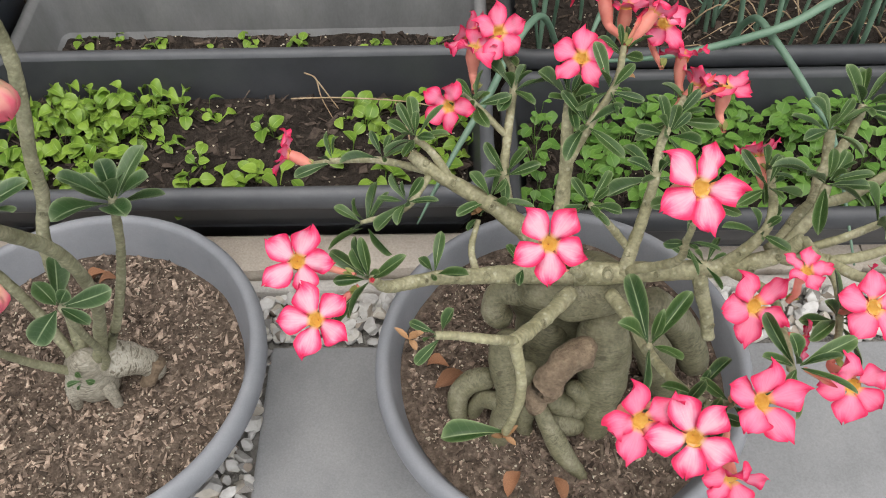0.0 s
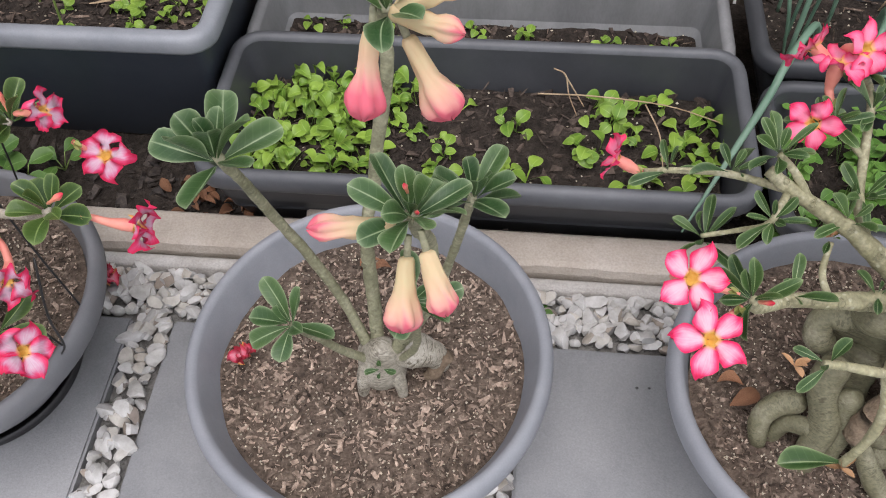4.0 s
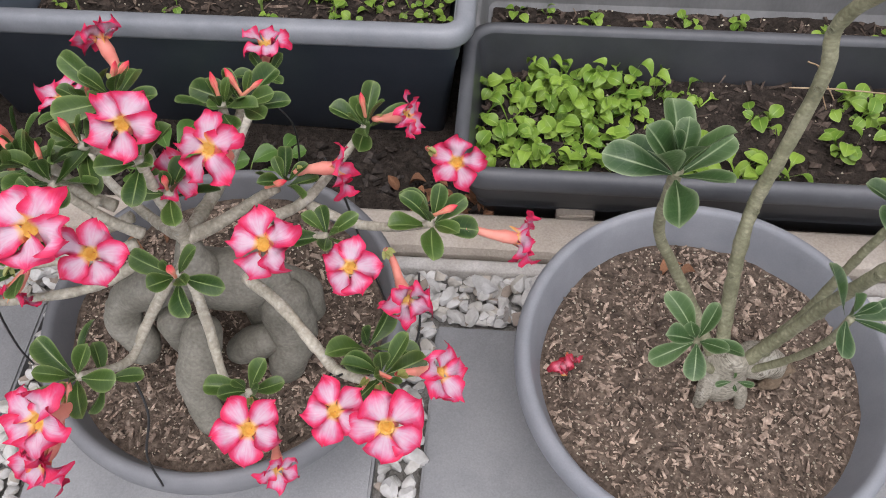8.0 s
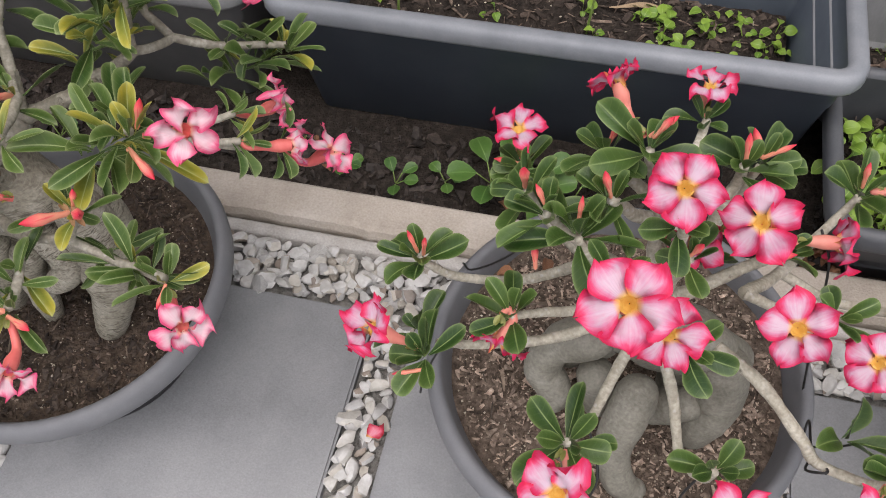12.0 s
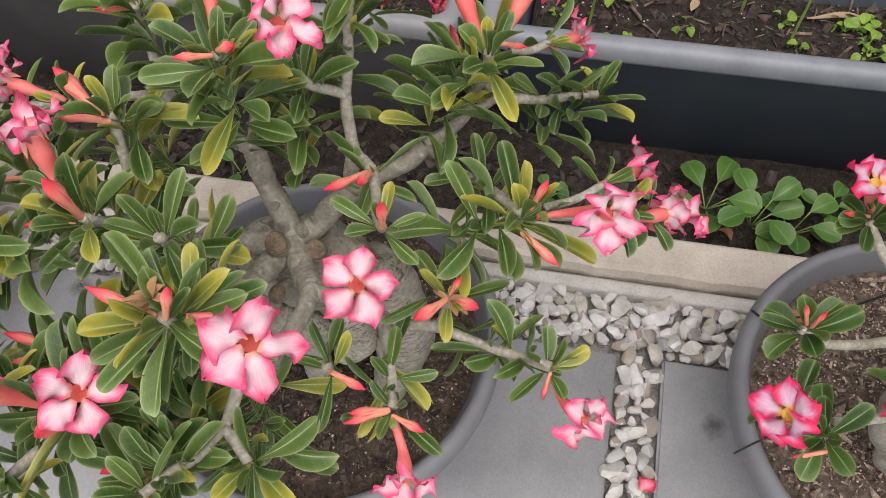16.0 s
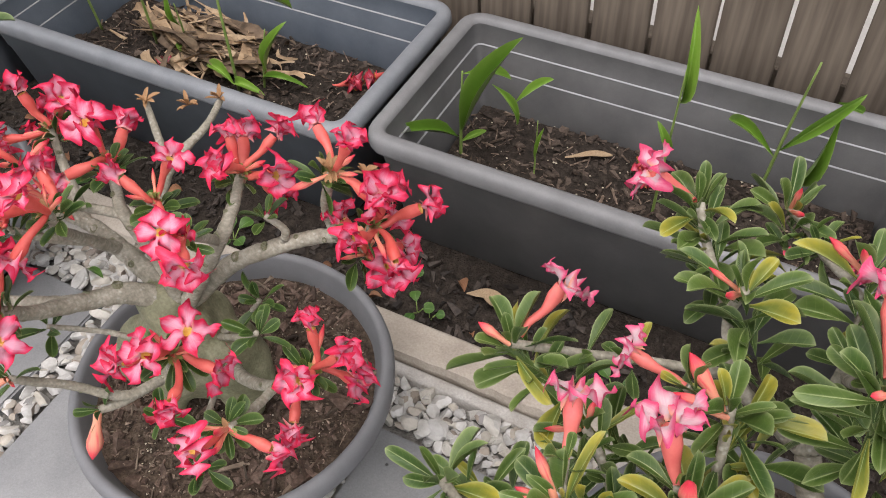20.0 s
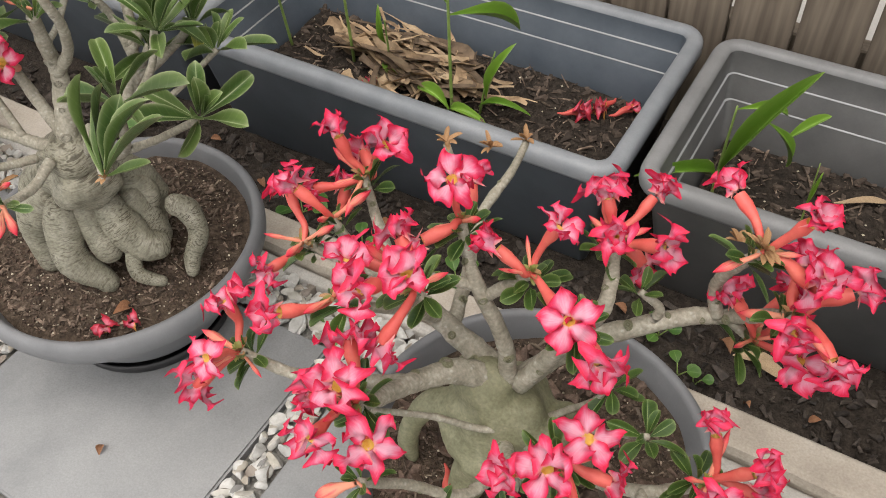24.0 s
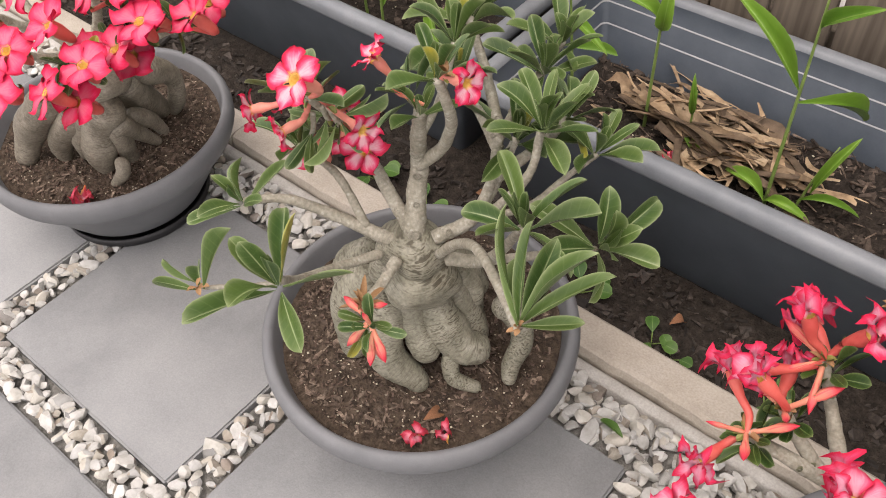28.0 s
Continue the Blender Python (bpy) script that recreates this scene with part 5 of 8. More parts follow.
A.flower((0.335, 0.555, 0.405), (0.338, 0.535, 0.405), "h", 0.85, petals=A.plain); A.flower((0.271, 0.350, 0.459), (0.30, 0.355, 0.425), None, 0.95, petals=A.plain)
A.flower((0.302, 0.358, 0.495), (0.302, 0.36, 0.45), "s", 0.6, petals=A.plain)
A.flower((0.175, 0.265, 0.437), (0.235, 0.30, 0.40), None, 1.0, petals=A.plain); A.flower((0.211, 0.249, 0.441), (0.24, 0.295, 0.40), None, 1.05); A.flower((0.258, 0.268, 0.461), (0.25, 0.295, 0.405), "h", 1.0, petals=A.plain)
A.flower((0.245, 0.235, 0.40), (0.25, 0.285, 0.40), "h", 0.8, petals=A.plain); A.flower((0.357, 0.341, 0.47), (0.345, 0.36, 0.44), None, 0.95, petals=A.plain); A.flower((0.332, 0.285, 0.45), (0.335, 0.32, 0.43), "h", 0.9, petals=A.plain); A.flower((0.315, 0.335, 0.43), (0.30, 0.34, 0.43), "s", 0.6, petals=A.plain)
A.branch([(0.35, 0.45, 0.41), (0.36, 0.40, 0.42), (0.345, 0.35, 0.435), (0.335, 0.32, 0.43)], 0.007, 0.004)
for at, ax, n, sz in (((-0.036, 0.400, 0.432), (-0.4, -0.3, 1), 9, 1.0), ((-0.053, 0.515, 0.361), (-0.5, 0, 1), 7, 1.0), ((0.003, 0.552, 0.445), (0, -0.2, 1), 10, 0.85), ((-0.006, 0.49, 0.425), (-0.3, -0.3, 1), 8, 0.75),
                      ((0.022, 0.356, 0.412), (-0.7, -0.2, 0.7), 4, 0.8), ((0.195, 0.336, 0.428), (0, -0.2, 1), 6, 1.15), ((0.159, 0.472, 0.440), (0, -0.2, 1), 8, 0.7), ((0.292, 0.296, 0.462), (0, -0.4, 1), 9, 0.95), ((0.367, 0.483, 0.455), (0.1, 0, 1), 10, 1.0),
                      ((0.152, 0.602, 0.445), (0, 0, 1), 8, 0.85), ((0.242, 0.556, 0.44), (0, -0.2, 1), 8, 0.9), ((0.062, 0.508, 0.38), (0, 0, 1), 4, 0.5), ((0.242, 0.436, 0.43), (0.2, -0.4, 1), 6, 0.75), ((0.43, 0.47, 0.41), (0.8, 0, 0.6), 9, 1.1), ((0.325, 0.50, 0.43), (0, 0, 1), 7, 0.8), ((0.205, 0.64, 0.468), (0, 0.2, 1), 6, 0.8), ((0.095, 0.66, 0.45), (0, 0.2, 1), 5, 0.7), ((0.05, 0.608, 0.435), (-0.2, 0.2, 1), 5, 0.6), ((0.235, 0.31, 0.39), (0, -0.3, 1), 6, 0.8), ((0.345, 0.35, 0.44), (0.2, -0.3, 1), 8, 0.9), ((0.275, 0.62, 0.415), (0, 0.2, 1), 6, 0.7), ((0.338, 0.535, 0.405), (0.2, 0, 1), 6, 0.7)):
    A.tuft(at, ax, n, sz)
for at, n, sz in (((0.02, 0.442, 0.378), 5, 0.8), ((0.105, 0.462, 0.358), 4, 0.6), ((0.075, 0.515, 0.397), 6, 0.85), ((0.165, 0.57, 0.44), 7, 0.9), ((0.088, 0.54, 0.402), 6, 0.8), ((0.225, 0.515, 0.43), 7, 0.9), ((0.315, 0.46, 0.41), 6, 0.8), ((0.275, 0.456, 0.37), 5, 0.7), ((0.19, 0.595, 0.46), 7, 0.9), ((0.06, 0.60, 0.44), 7, 0.85), ((0.10, 0.62, 0.44), 7, 0.9), ((-0.03, 0.56, 0.41), 6, 0.85), ((0.255, 0.585, 0.43), 7, 0.9), ((-0.085, 0.58, 0.385), 5, 0.8)):
    A.tuft(at, (A.rr.uniform(-0.3, 0.3), A.rr.uniform(-0.5, 0.1), 1), n, sz)
for at, face, sz in (((0.06, 0.645, 0.47), "h", 0.9), ((0.215, 0.70, 0.47), "h", 0.9), ((0.25, 0.68, 0.465), None, 0.9), ((0.31, 0.625, 0.43), "h", 0.9), ((0.275, 0.675, 0.425), "s", 0.85)):
    A.flower(at, Vector(at) + Vector((0.0, -0.03, -0.032)), face, sz, petals=A.plain)
A.tree((0.33, 0.455, 0.385), [(0.43, 0.585, 0.44), (0.385, 0.545, 0.45), (0.46, 0.44, 0.43), (0.425, 0.375, 0.43), (0.475, 0.53, 0.43)], 0.011, 0.0045)
for at, n, sz in (((0.43, 0.585, 0.445), 9, 1.0), ((0.385, 0.545, 0.455), 9, 0.95), ((0.46, 0.44, 0.435), 9, 1.0), ((0.425, 0.375, 0.435), 9, 1.0), ((0.475, 0.53, 0.435), 8, 1.0)):
    A.tuft(at, (0.1, -0.1, 1), n, sz)
A.leaf((0.085, 0.338, 0.255), (-1, -0.1, 0.12), 0.062, 0.019)
for at in ((0.085, 0.335, 0.25), (0.0, 0.355, 0.405), (0.062, 0.51, 0.378), (0.205, 0.62, 0.45)):
    A.husk(at, 5, 0.016)
for at, w in (((-0.031, 0.395, 0.435), (0.1, -0.4, 0.6)), ((0.30, 0.30, 0.45), (0.3, -0.5, 0.3)), ((0.09, 0.665, 0.455), (-0.4, 0.2, 1)), ((0.21, 0.645, 0.475), (0.3, 0.1, 1)), ((0.285, 0.625, 0.42), (0.4, 0, 1)), ((0.285, 0.62, 0.42), (0.6, -0.2, 0.6)), ((0.35, 0.355, 0.445), (0.1, 0.2, 1))):
    A.bud(at, w, 0.03)

# plant B: young plant with upright stems and drooping yellow buds
B = Rose("B", "young desert rose with thin stems and drooping yellow-pink buds", BARK_B, leaf_set(LEAF_B, 1.9, tip=0.75), petal_set(PETAL_D), M_TUBEPINK, 0.058, 0.0240, 0.06, 102)
B.caudex([((-0.372, 0.455, 0.165), (0.030, 0.026, 0.044))],
         [([(-0.365, 0.458, 0.190), (-0.340, 0.462, 0.185), (-0.318, 0.468, 0.168), (-0.306, 0.468, 0.136)], [0.020, 0.019, 0.016, 0.011]), ([(-0.385, 0.448, 0.18), (-0.392, 0.436, 0.16), (-0.396, 0.428, 0.130)], [0.013, 0.009, 0.006]), ([(-0.36, 0.445, 0.165), (-0.352, 0.436, 0.150), (-0.349, 0.430, 0.129)], [0.012, 0.008, 0.005])], label="small pale swollen base", skin=ROOT_D, shrink=1.0)
B.stub([(-0.325, 0.455, 0.136), (-0.312, 0.458, 0.150), (-0.300, 0.466, 0.170)], [0.006, 0.009, 0.008], "brown dried root stub")
B.branch([(-0.378, 0.462, 0.18), (-0.382, 0.49, 0.235), (-0.386, 0.522, 0.32), (-0.378, 0.549, 0.365), (-0.370, 0.556, 0.42), (-0.356, 0.578, 0.50), (-0.358, 0.59, 0.545), (-0.345, 0.555, 0.61), (-0.335, 0.50, 0.648), (-0.328, 0.470, 0.655)], 0.0135, 0.0085)
B.branch([(-0.36, 0.455, 0.185), (-0.335, 0.455, 0.255), (-0.312, 0.45, 0.34), (-0.302, 0.425, 0.44), (-0.303, 0.38, 0.53), (-0.304, 0.368, 0.562)], 0.013, 0.008)
B.branch([(-0.385, 0.458, 0.18), (-0.415, 0.488, 0.235), (-0.447, 0.508, 0.29), (-0.472, 0.512, 0.345), (-0.482, 0.49, 0.43), (-0.487, 0.468, 0.495)], 0.011, 0.0075)
B.branch([(-0.385, 0.45, 0.175), (-0.41, 0.435, 0.225), (-0.43, 0.42, 0.28), (-0.44, 0.405, 0.325)], 0.009, 0.0055)
B.branch([(-0.35, 0.462, 0.19), (-0.315, 0.475, 0.27), (-0.29, 0.49, 0.35), (-0.272, 0.492, 0.43)], 0.010, 0.006)
B.branch([(-0.355, 0.45, 0.18), (-0.33, 0.435, 0.24), (-0.32, 0.415, 0.32), (-0.318, 0.41, 0.375)], 0.008, 0.005)
B.tuft((-0.488, 0.466, 0.500), (0.0, 0.15, 1), 12, 1.18, 0.8); B.tuft((-0.441, 0.402, 0.333), (-0.1, -0.4, 1), 8, 0.86); B.tuft((-0.304, 0.366, 0.566), (0, 0.1, 1), 13, 0.86, 0.9); B.tuft((-0.270, 0.492, 0.434), (0.15, 0.2, 1), 10, 1.0, 0.8); B.tuft((-0.318, 0.408, 0.380), (0.5, -0.3, 0.8), 6, 0.9); B.tuft((-0.326, 0.468, 0.660), (0.1, 0, 1), 10, 0.8)
B.tuft((-0.37, 0.43, 0.195), (-0.1, -0.6, 0.8), 4, 0.3)
M_BUDY = petal_material("yellow_bud_pink_tip", (0.48, 0.385, 0.22), (0.54, 0.345, 0.235), (0.57, 0.24, 0.215), (0.54, 0.105, 0.145))


def big_bud(P, hub, tip, fat, mat_shift):
    """A long fat unopened flower: pale tube, swollen pink end with folded petals."""
    hub, tip = Vector(hub), Vector(tip)
    L = (tip - hub).length
    prof = [(0.0, 0.0012), (0.012, 0.0045), (0.05, 0.0060), (0.16, 0.0066), (0.34, 0.0072), (0.48, 0.0082), (0.60, 0.0094 * fat), (0.70, 0.0112 * fat), (0.79, 0.0120 * fat), (0.86, 0.0112 * fat), (0.92, 0.0090 * fat), (0.965, 0.0056 * fat), (1.0, 0.0010)]
    V, U, Fc = [], [], []
    for i, (s, r) in enumerate(prof):
        for j in range(30):
            w = 2 * math.pi * j / 30 + 0.8 * s
            k = 1 + (0.46 * (abs(math.cos(2.5 * w - 2.5 * s)) - 0.6)) * (0.8 + 2.2 * max(0, s - 0.72) if s > 0.55 else 0.2)
            k *= 1 + 0.22 * noise.noise(Vector((2.2 * math.cos(w), 2.2 * math.sin(w), 5 * s + 40 * fat)))
            V.append((r * k * math.cos(w), s * L * (1 - 0.05 * (s > 0.9) * math.cos(2.5 * w) ** 2), r * k * math.sin(w)))
            fold = max(0.0, math.cos(5 * w - 5.0 * s + 0.6)) ** 3
            U.append((0.5, max(0.27, min(1.0, 0.94 * s ** 0.9 + 0.05 + mat_shift * (1 - 0.5 * s) + 0.16 * fold * max(0.0, s - 0.35) - 0.05 * (1 - fold) * s))))
    for i in range(len(prof) - 1):
        for j in range(30):
            q, q2 = i * 30 + j, i * 30 + (j + 1) % 30
            Fc.append((q, q2, q2 + 30, q + 30))
    P.branch([hub + (hub - tip).normalized() * 0.012 + Vector((0, 0, 0.004)), hub, hub + (tip - hub) * 0.04], 0.0045, 0.0042)
    return part("bud", mesh_of("big_bud", V, Fc, M_BUDY, U), P.ob, Matrix.Translation(hub) @ frame_of(tip - hub), "drooping yellow bud with a pink tip")


big_bud(B, (-0.336, 0.457, 0.650), (-0.343, 0.420, 0.597), 1.12, 0.42); big_bud(B, (-0.314, 0.464, 0.638), (-0.281, 0.436, 0.586), 1.2, 0.08)
big_bud(B, (-0.314, 0.360, 0.557), (-0.375, 0.347, 0.565), 0.75, 0.06); big_bud(B, (-0.304, 0.338, 0.553), (-0.306, 0.298, 0.515), 1.15, 0.10); big_bud(B, (-0.290, 0.336, 0.564), (-0.274, 0.304, 0.532), 0.85, 0.08)
for at, w in (((-0.325, 0.468, 0.656), (0.8, -0.2, -0.1)), ((-0.32, 0.468, 0.658), (0.7, 0.1, 0.3))):
    big_bud(B, at, Vector(at) + Vector(w).normalized() * 0.055, 0.7, -0.05)
B.bud((-0.300, 0.362, 0.572), (0.2, -0.5, 0.6), 0.014, 1.4); B.bud((-0.306, 0.372, 0.580), (-0.1, -0.2, 1), 0.014, 1.4)

# plant C: smooth folded base, white-and-crimson flowers
C = Rose("C", "desert rose with smooth grey folded roots and crimson-rimmed white flowers", BARK_C, leaf_set(LEAF_C, 1.9, tip=0.7), petal_set(PETAL_C, 0.14, 0.19, 0.30), M_TUBEPINK, 0.047, 0.0200, 0.066, 103, 0.66)
C.caudex([((-0.905, 0.468, 0.285), (0.062, 0.036, 0.032))],
         [([(-0.958, 0.448, 0.302), (-1.006, 0.447, 0.274), (-1.021, 0.431, 0.243), (-1.005, 0.421, 0.213), (-1.015, 0.409, 0.192)], [0.018, 0.022, 0.020, 0.018, 0.017]),
          ([(-0.971, 0.439, 0.255), (-0.964, 0.433, 0.209), (-0.957, 0.428, 0.169)], [0.021, 0.019, 0.014]),
          ([(-0.921, 0.424, 0.277), (-0.932, 0.401, 0.240), (-0.939, 0.378, 0.205), (-0.931, 0.361, 0.176), (-0.914, 0.354, 0.157), (-0.898, 0.363, 0.151)], [0.021, 0.022, 0.021, 0.019, 0.016, 0.011]),
          ([(-0.853, 0.462, 0.289), (-0.844, 0.448, 0.233), (-0.851, 0.433, 0.189), (-0.861, 0.419, 0.151)], [0.025, 0.027, 0.026, 0.016]),
          ([(-0.858, 0.433, 0.228), (-0.892, 0.432, 0.204), (-0.917, 0.427, 0.182)], [0.018, 0.021, 0.015]),
          ([(-0.873, 0.475, 0.282), (-0.838, 0.480, 0.244), (-0.827, 0.468, 0.206)], [0.023, 0.022, 0.017]),
          ([(-0.951, 0.473, 0.270), (-0.991, 0.474, 0.232), (-1.005, 0.464, 0.197)], [0.024, 0.023, 0.018]),
          ([(-0.906, 0.485, 0.261), (-0.879, 0.483, 0.220), (-0.881, 0.460, 0.158)], [0.027, 0.027, 0.019]),
          ([(-0.928, 0.452, 0.302), (-0.929, 0.458, 0.336), (-0.927, 0.464, 0.369)], [0.026, 0.017, 0.011])], label="smooth grey base of thick folded roots", skin=ROOT_SMOOTH, shrink=1.0)
hc = (-0.927, 0.460, 0.366)
C.arm(hc, (-0.967, 0.516, 0.500), 0.012, 0.006); C.arm(hc, (-0.897, 0.70, 0.345), 0.012, 0.006, 0.05); C.arm((-0.895, 0.52, 0.41), (-0.87, 0.55, 0.46), 0.009, 0.005)
C.arm(hc, (-1.075, 0.586, 0.36), 0.010, 0.0055, 0.2); C.arm((-1.0, 0.50, 0.34), (-1.147, 0.447, 0.385), 0.009, 0.005, 0.2); C.arm((-0.96, 0.44, 0.36), (-1.115, 0.38, 0.36), 0.009, 0.005, 0.15)
C.arm(hc, (-0.84, 0.505, 0.395), 0.012, 0.006, 0.05); C.arm((-0.86, 0.47, 0.385), (-0.766, 0.585, 0.398), 0.010, 0.005, 0.2); C.arm((-0.82, 0.52, 0.35), (-0.69, 0.482, 0.382), 0.008, 0.005, 0.15)
C.branch([(-0.945, 0.43, 0.335), (-0.96, 0.39, 0.32), (-0.972, 0.355, 0.308), (-0.99, 0.315, 0.355)], 0.009, 0.005)
C.branch([(-0.92, 0.43, 0.34), (-0.90, 0.39, 0.31), (-0.885, 0.355, 0.275), (-0.862, 0.342, 0.265), (-0.856, 0.34, 0.29)], 0.009, 0.005)
C.branch([(-0.87, 0.44, 0.335), (-0.83, 0.41, 0.335), (-0.79, 0.375, 0.315), (-0.772, 0.362, 0.302), (-0.735, 0.345, 0.32), (-0.723, 0.34, 0.345)], 0.010, 0.0055)
C.arm(hc, (-0.93, 0.455, 0.49), 0.012, 0.006, 0.0); C.arm(hc, (-0.908, 0.398, 0.40), 0.008, 0.005, 0.1); C.arm((-0.86, 0.47, 0.385), (-0.785, 0.455, 0.39), 0.008, 0.005, 0.1); C.arm((-0.97, 0.45, 0.37), (-1.055, 0.40, 0.395), 0.008, 0.005, 0.1)
C.arm((-0.96, 0.45, 0.385), (-1.01, 0.44, 0.47), 0.009, 0.005, 0.1)
for at, ax, n, sz in (((-0.967, 0.514, 0.505), (0, 0, 1), 9, 1.15), ((-0.87, 0.552, 0.462), (0.1, 0.1, 1), 9, 1.0), ((-1.075, 0.586, 0.365), (-0.2, 0, 1), 10, 0.9), ((-1.147, 0.447, 0.390), (-0.3, 0, 1), 9, 0.95), ((-1.125, 0.365, 0.362), (-0.4, -0.2, 1), 9, 0.95), ((-0.766, 0.585, 0.403), (0, 0.1, 1), 9, 1.0), ((-0.833, 0.512, 0.398), (0.2, 0.2, 1), 8, 0.8), ((-0.908, 0.394, 0.406), (0, -0.5, 1), 7, 1.0), ((-0.99, 0.312, 0.362), (0, -0.3, 1), 8, 1.05), ((-0.856, 0.340, 0.294), (0, -0.3, 1), 7, 0.95), ((-0.723, 0.340, 0.350), (0.1, -0.2, 1), 9, 1.05), ((-0.690, 0.482, 0.386), (0.1, 0, 1), 9, 1.1), ((-0.785, 0.457, 0.394), (0.1, 0, 1), 7, 0.85), ((-0.745, 0.39, 0.30), (0.5, -0.2, 0.9), 5, 1.0), ((-1.055, 0.40, 0.40), (-0.3, 0, 1), 8, 1.0), ((-1.012, 0.442, 0.475), (-0.2, 0, 1), 9, 1.15), ((-0.935, 0.46, 0.485), (0, 0, 1), 6, 0.9), ((-0.90, 0.70, 0.348), (0, 0.1, 1), 7, 0.8), ((-1.14, 0.40, 0.335), (-0.5, 0.2, 0.6), 5, 0.9), ((-0.975, 0.325, 0.33), (0.5, -0.2, 0.4), 4, 0.9)):
    C.tuft(at, ax, n, sz)
for a, at, ax, n, sz in (((-0.985, 0.45, 0.43), (-1.038, 0.455, 0.478), (-0.4, 0.1, 1), 8, 1.0), ((-0.955, 0.485, 0.45), (-0.990, 0.472, 0.484), (-0.2, -0.1, 1), 8, 1.05), ((-0.975, 0.455, 0.42), (-1.060, 0.485, 0.462), (-0.6, 0.2, 0.8), 7, 1.0), ((-0.927, 0.46, 0.40), (-0.919, 0.456, 0.445), (0.1, -0.1, 1), 7, 0.9), ((-0.955, 0.50, 0.46), (-1.000, 0.525, 0.480), (-0.3, 0.2, 1), 7, 1.0), ((-0.895, 0.52, 0.41), (-0.885, 0.54, 0.470), (0.1, 0.2, 1), 7, 0.95)):
    C.limb(a, at, 0.0062, 0.0045)
    C.tuft(at, ax, n, sz)
    C.bud(Vector(at) + Vector((0, 0, 0.003)), (C.rr.uniform(-0.5, 0.3), C.rr.uniform(-0.3, 0.3), 1), C.rr.uniform(0.026, 0.040))
for at, hub, face, sz in (((-1.000, 0.584, 0.500), (-0.972, 0.53, 0.50), "h", 0.8), ((-0.901, 0.722, 0.373), (-0.897, 0.705, 0.345), (0.1, 0.1, 1), 0.8), ((-1.083, 0.601, 0.402), (-1.077, 0.59, 0.37), (-0.1, 0.1, 1), 0.85), ((-0.938, 0.466, 0.521), (-0.94, 0.47, 0.48), None, 1.0), ((-0.875, 0.469, 0.491), (-0.90, 0.48, 0.455), None, 1.0), ((-0.916, 0.471, 0.445), (-0.91, 0.48, 0.42), "h", 0.8), ((-0.786, 0.527, 0.401), (-0.825, 0.52, 0.405), "s", 0.85), ((-0.724, 0.587, 0.413), (-0.758, 0.588, 0.405), "s", 0.75), ((-0.675, 0.578, 0.357), (-0.705, 0.58, 0.375), None, 0.9), ((-0.970, 0.353, 0.531), (-0.985, 0.40, 0.49), None, 1.12), ((-0.937, 0.354, 0.498), (-0.95, 0.39, 0.46), "h", 0.85), ((-0.829, 0.415, 0.432), (-0.815, 0.45, 0.41), None, 0.98), ((-0.757, 0.416, 0.401), (-0.765, 0.445, 0.39), None, 0.9), ((-0.707, 0.404, 0.372), (-0.73, 0.445, 0.39), "h", 0.8), ((-0.610, 0.484, 0.362), (-0.66, 0.48, 0.378), "s", 0.85), ((-0.671, 0.339, 0.360), (-0.71, 0.34, 0.35), "h", 0.85), ((-0.755, 0.292, 0.374), (-0.735, 0.335, 0.35), None, 0.85), ((-0.711, 0.283, 0.369), (-0.725, 0.33, 0.35), None, 1.05), ((-0.840, 0.292, 0.318), (-0.852, 0.332, 0.295), None, 1.0), ((-0.993, 0.259, 0.389), (-0.992, 0.305, 0.365), None, 1.08), ((-1.0, 0.24, 0.345), (-0.995, 0.30, 0.35), "h", 0.85), ((-1.165, 0.362, 0.402), (-1.13, 0.368, 0.365), "s", 0.9), ((-1.060, 0.378, 0.384), (-1.062, 0.398, 0.40), (-0.2, -0.5, -0.2), 0.75), ((-0.815, 0.27, 0.285), (-0.84, 0.32, 0.29), "h", 0.7)):
    C.flower(at, hub, face, sz)
for at, w in (((-0.965, 0.52, 0.51), (0.4, 0, 1)), ((-0.968, 0.525, 0.505), (0.6, 0.2, 0.7)), ((-1.147, 0.447, 0.395), (-0.3, 0.1, 1)), ((-1.142, 0.447, 0.392), (0.1, 0, 1)), ((-0.766, 0.59, 0.405), (-0.1, 0.2, 1)), ((-0.85, 0.50, 0.40), (0.7, -0.1, 0.5)), ((-1.04, 0.43, 0.43), (-0.1, 0.1, 1)), ((-1.12, 0.355, 0.355), (-0.9, -0.3, -0.1)), ((-1.012, 0.445, 0.48), (0, 0.3, 1)), ((-0.69, 0.485, 0.39), (0.5, 0, 0.4)), ((-0.87, 0.555, 0.465), (0.6, 0.1, 0.5)), ((-0.87, 0.555, 0.465), (-0.4, 0.3, 0.8)), ((-1.076, 0.588, 0.365), (-0.8, -0.2, 0.3)), ((-0.73, 0.345, 0.345), (0.4, -0.3, 0.2)), ((-0.905, 0.39, 0.41), (0.1, -0.2, 1))):
    C.bud(at, w, 0.030, 1.0)

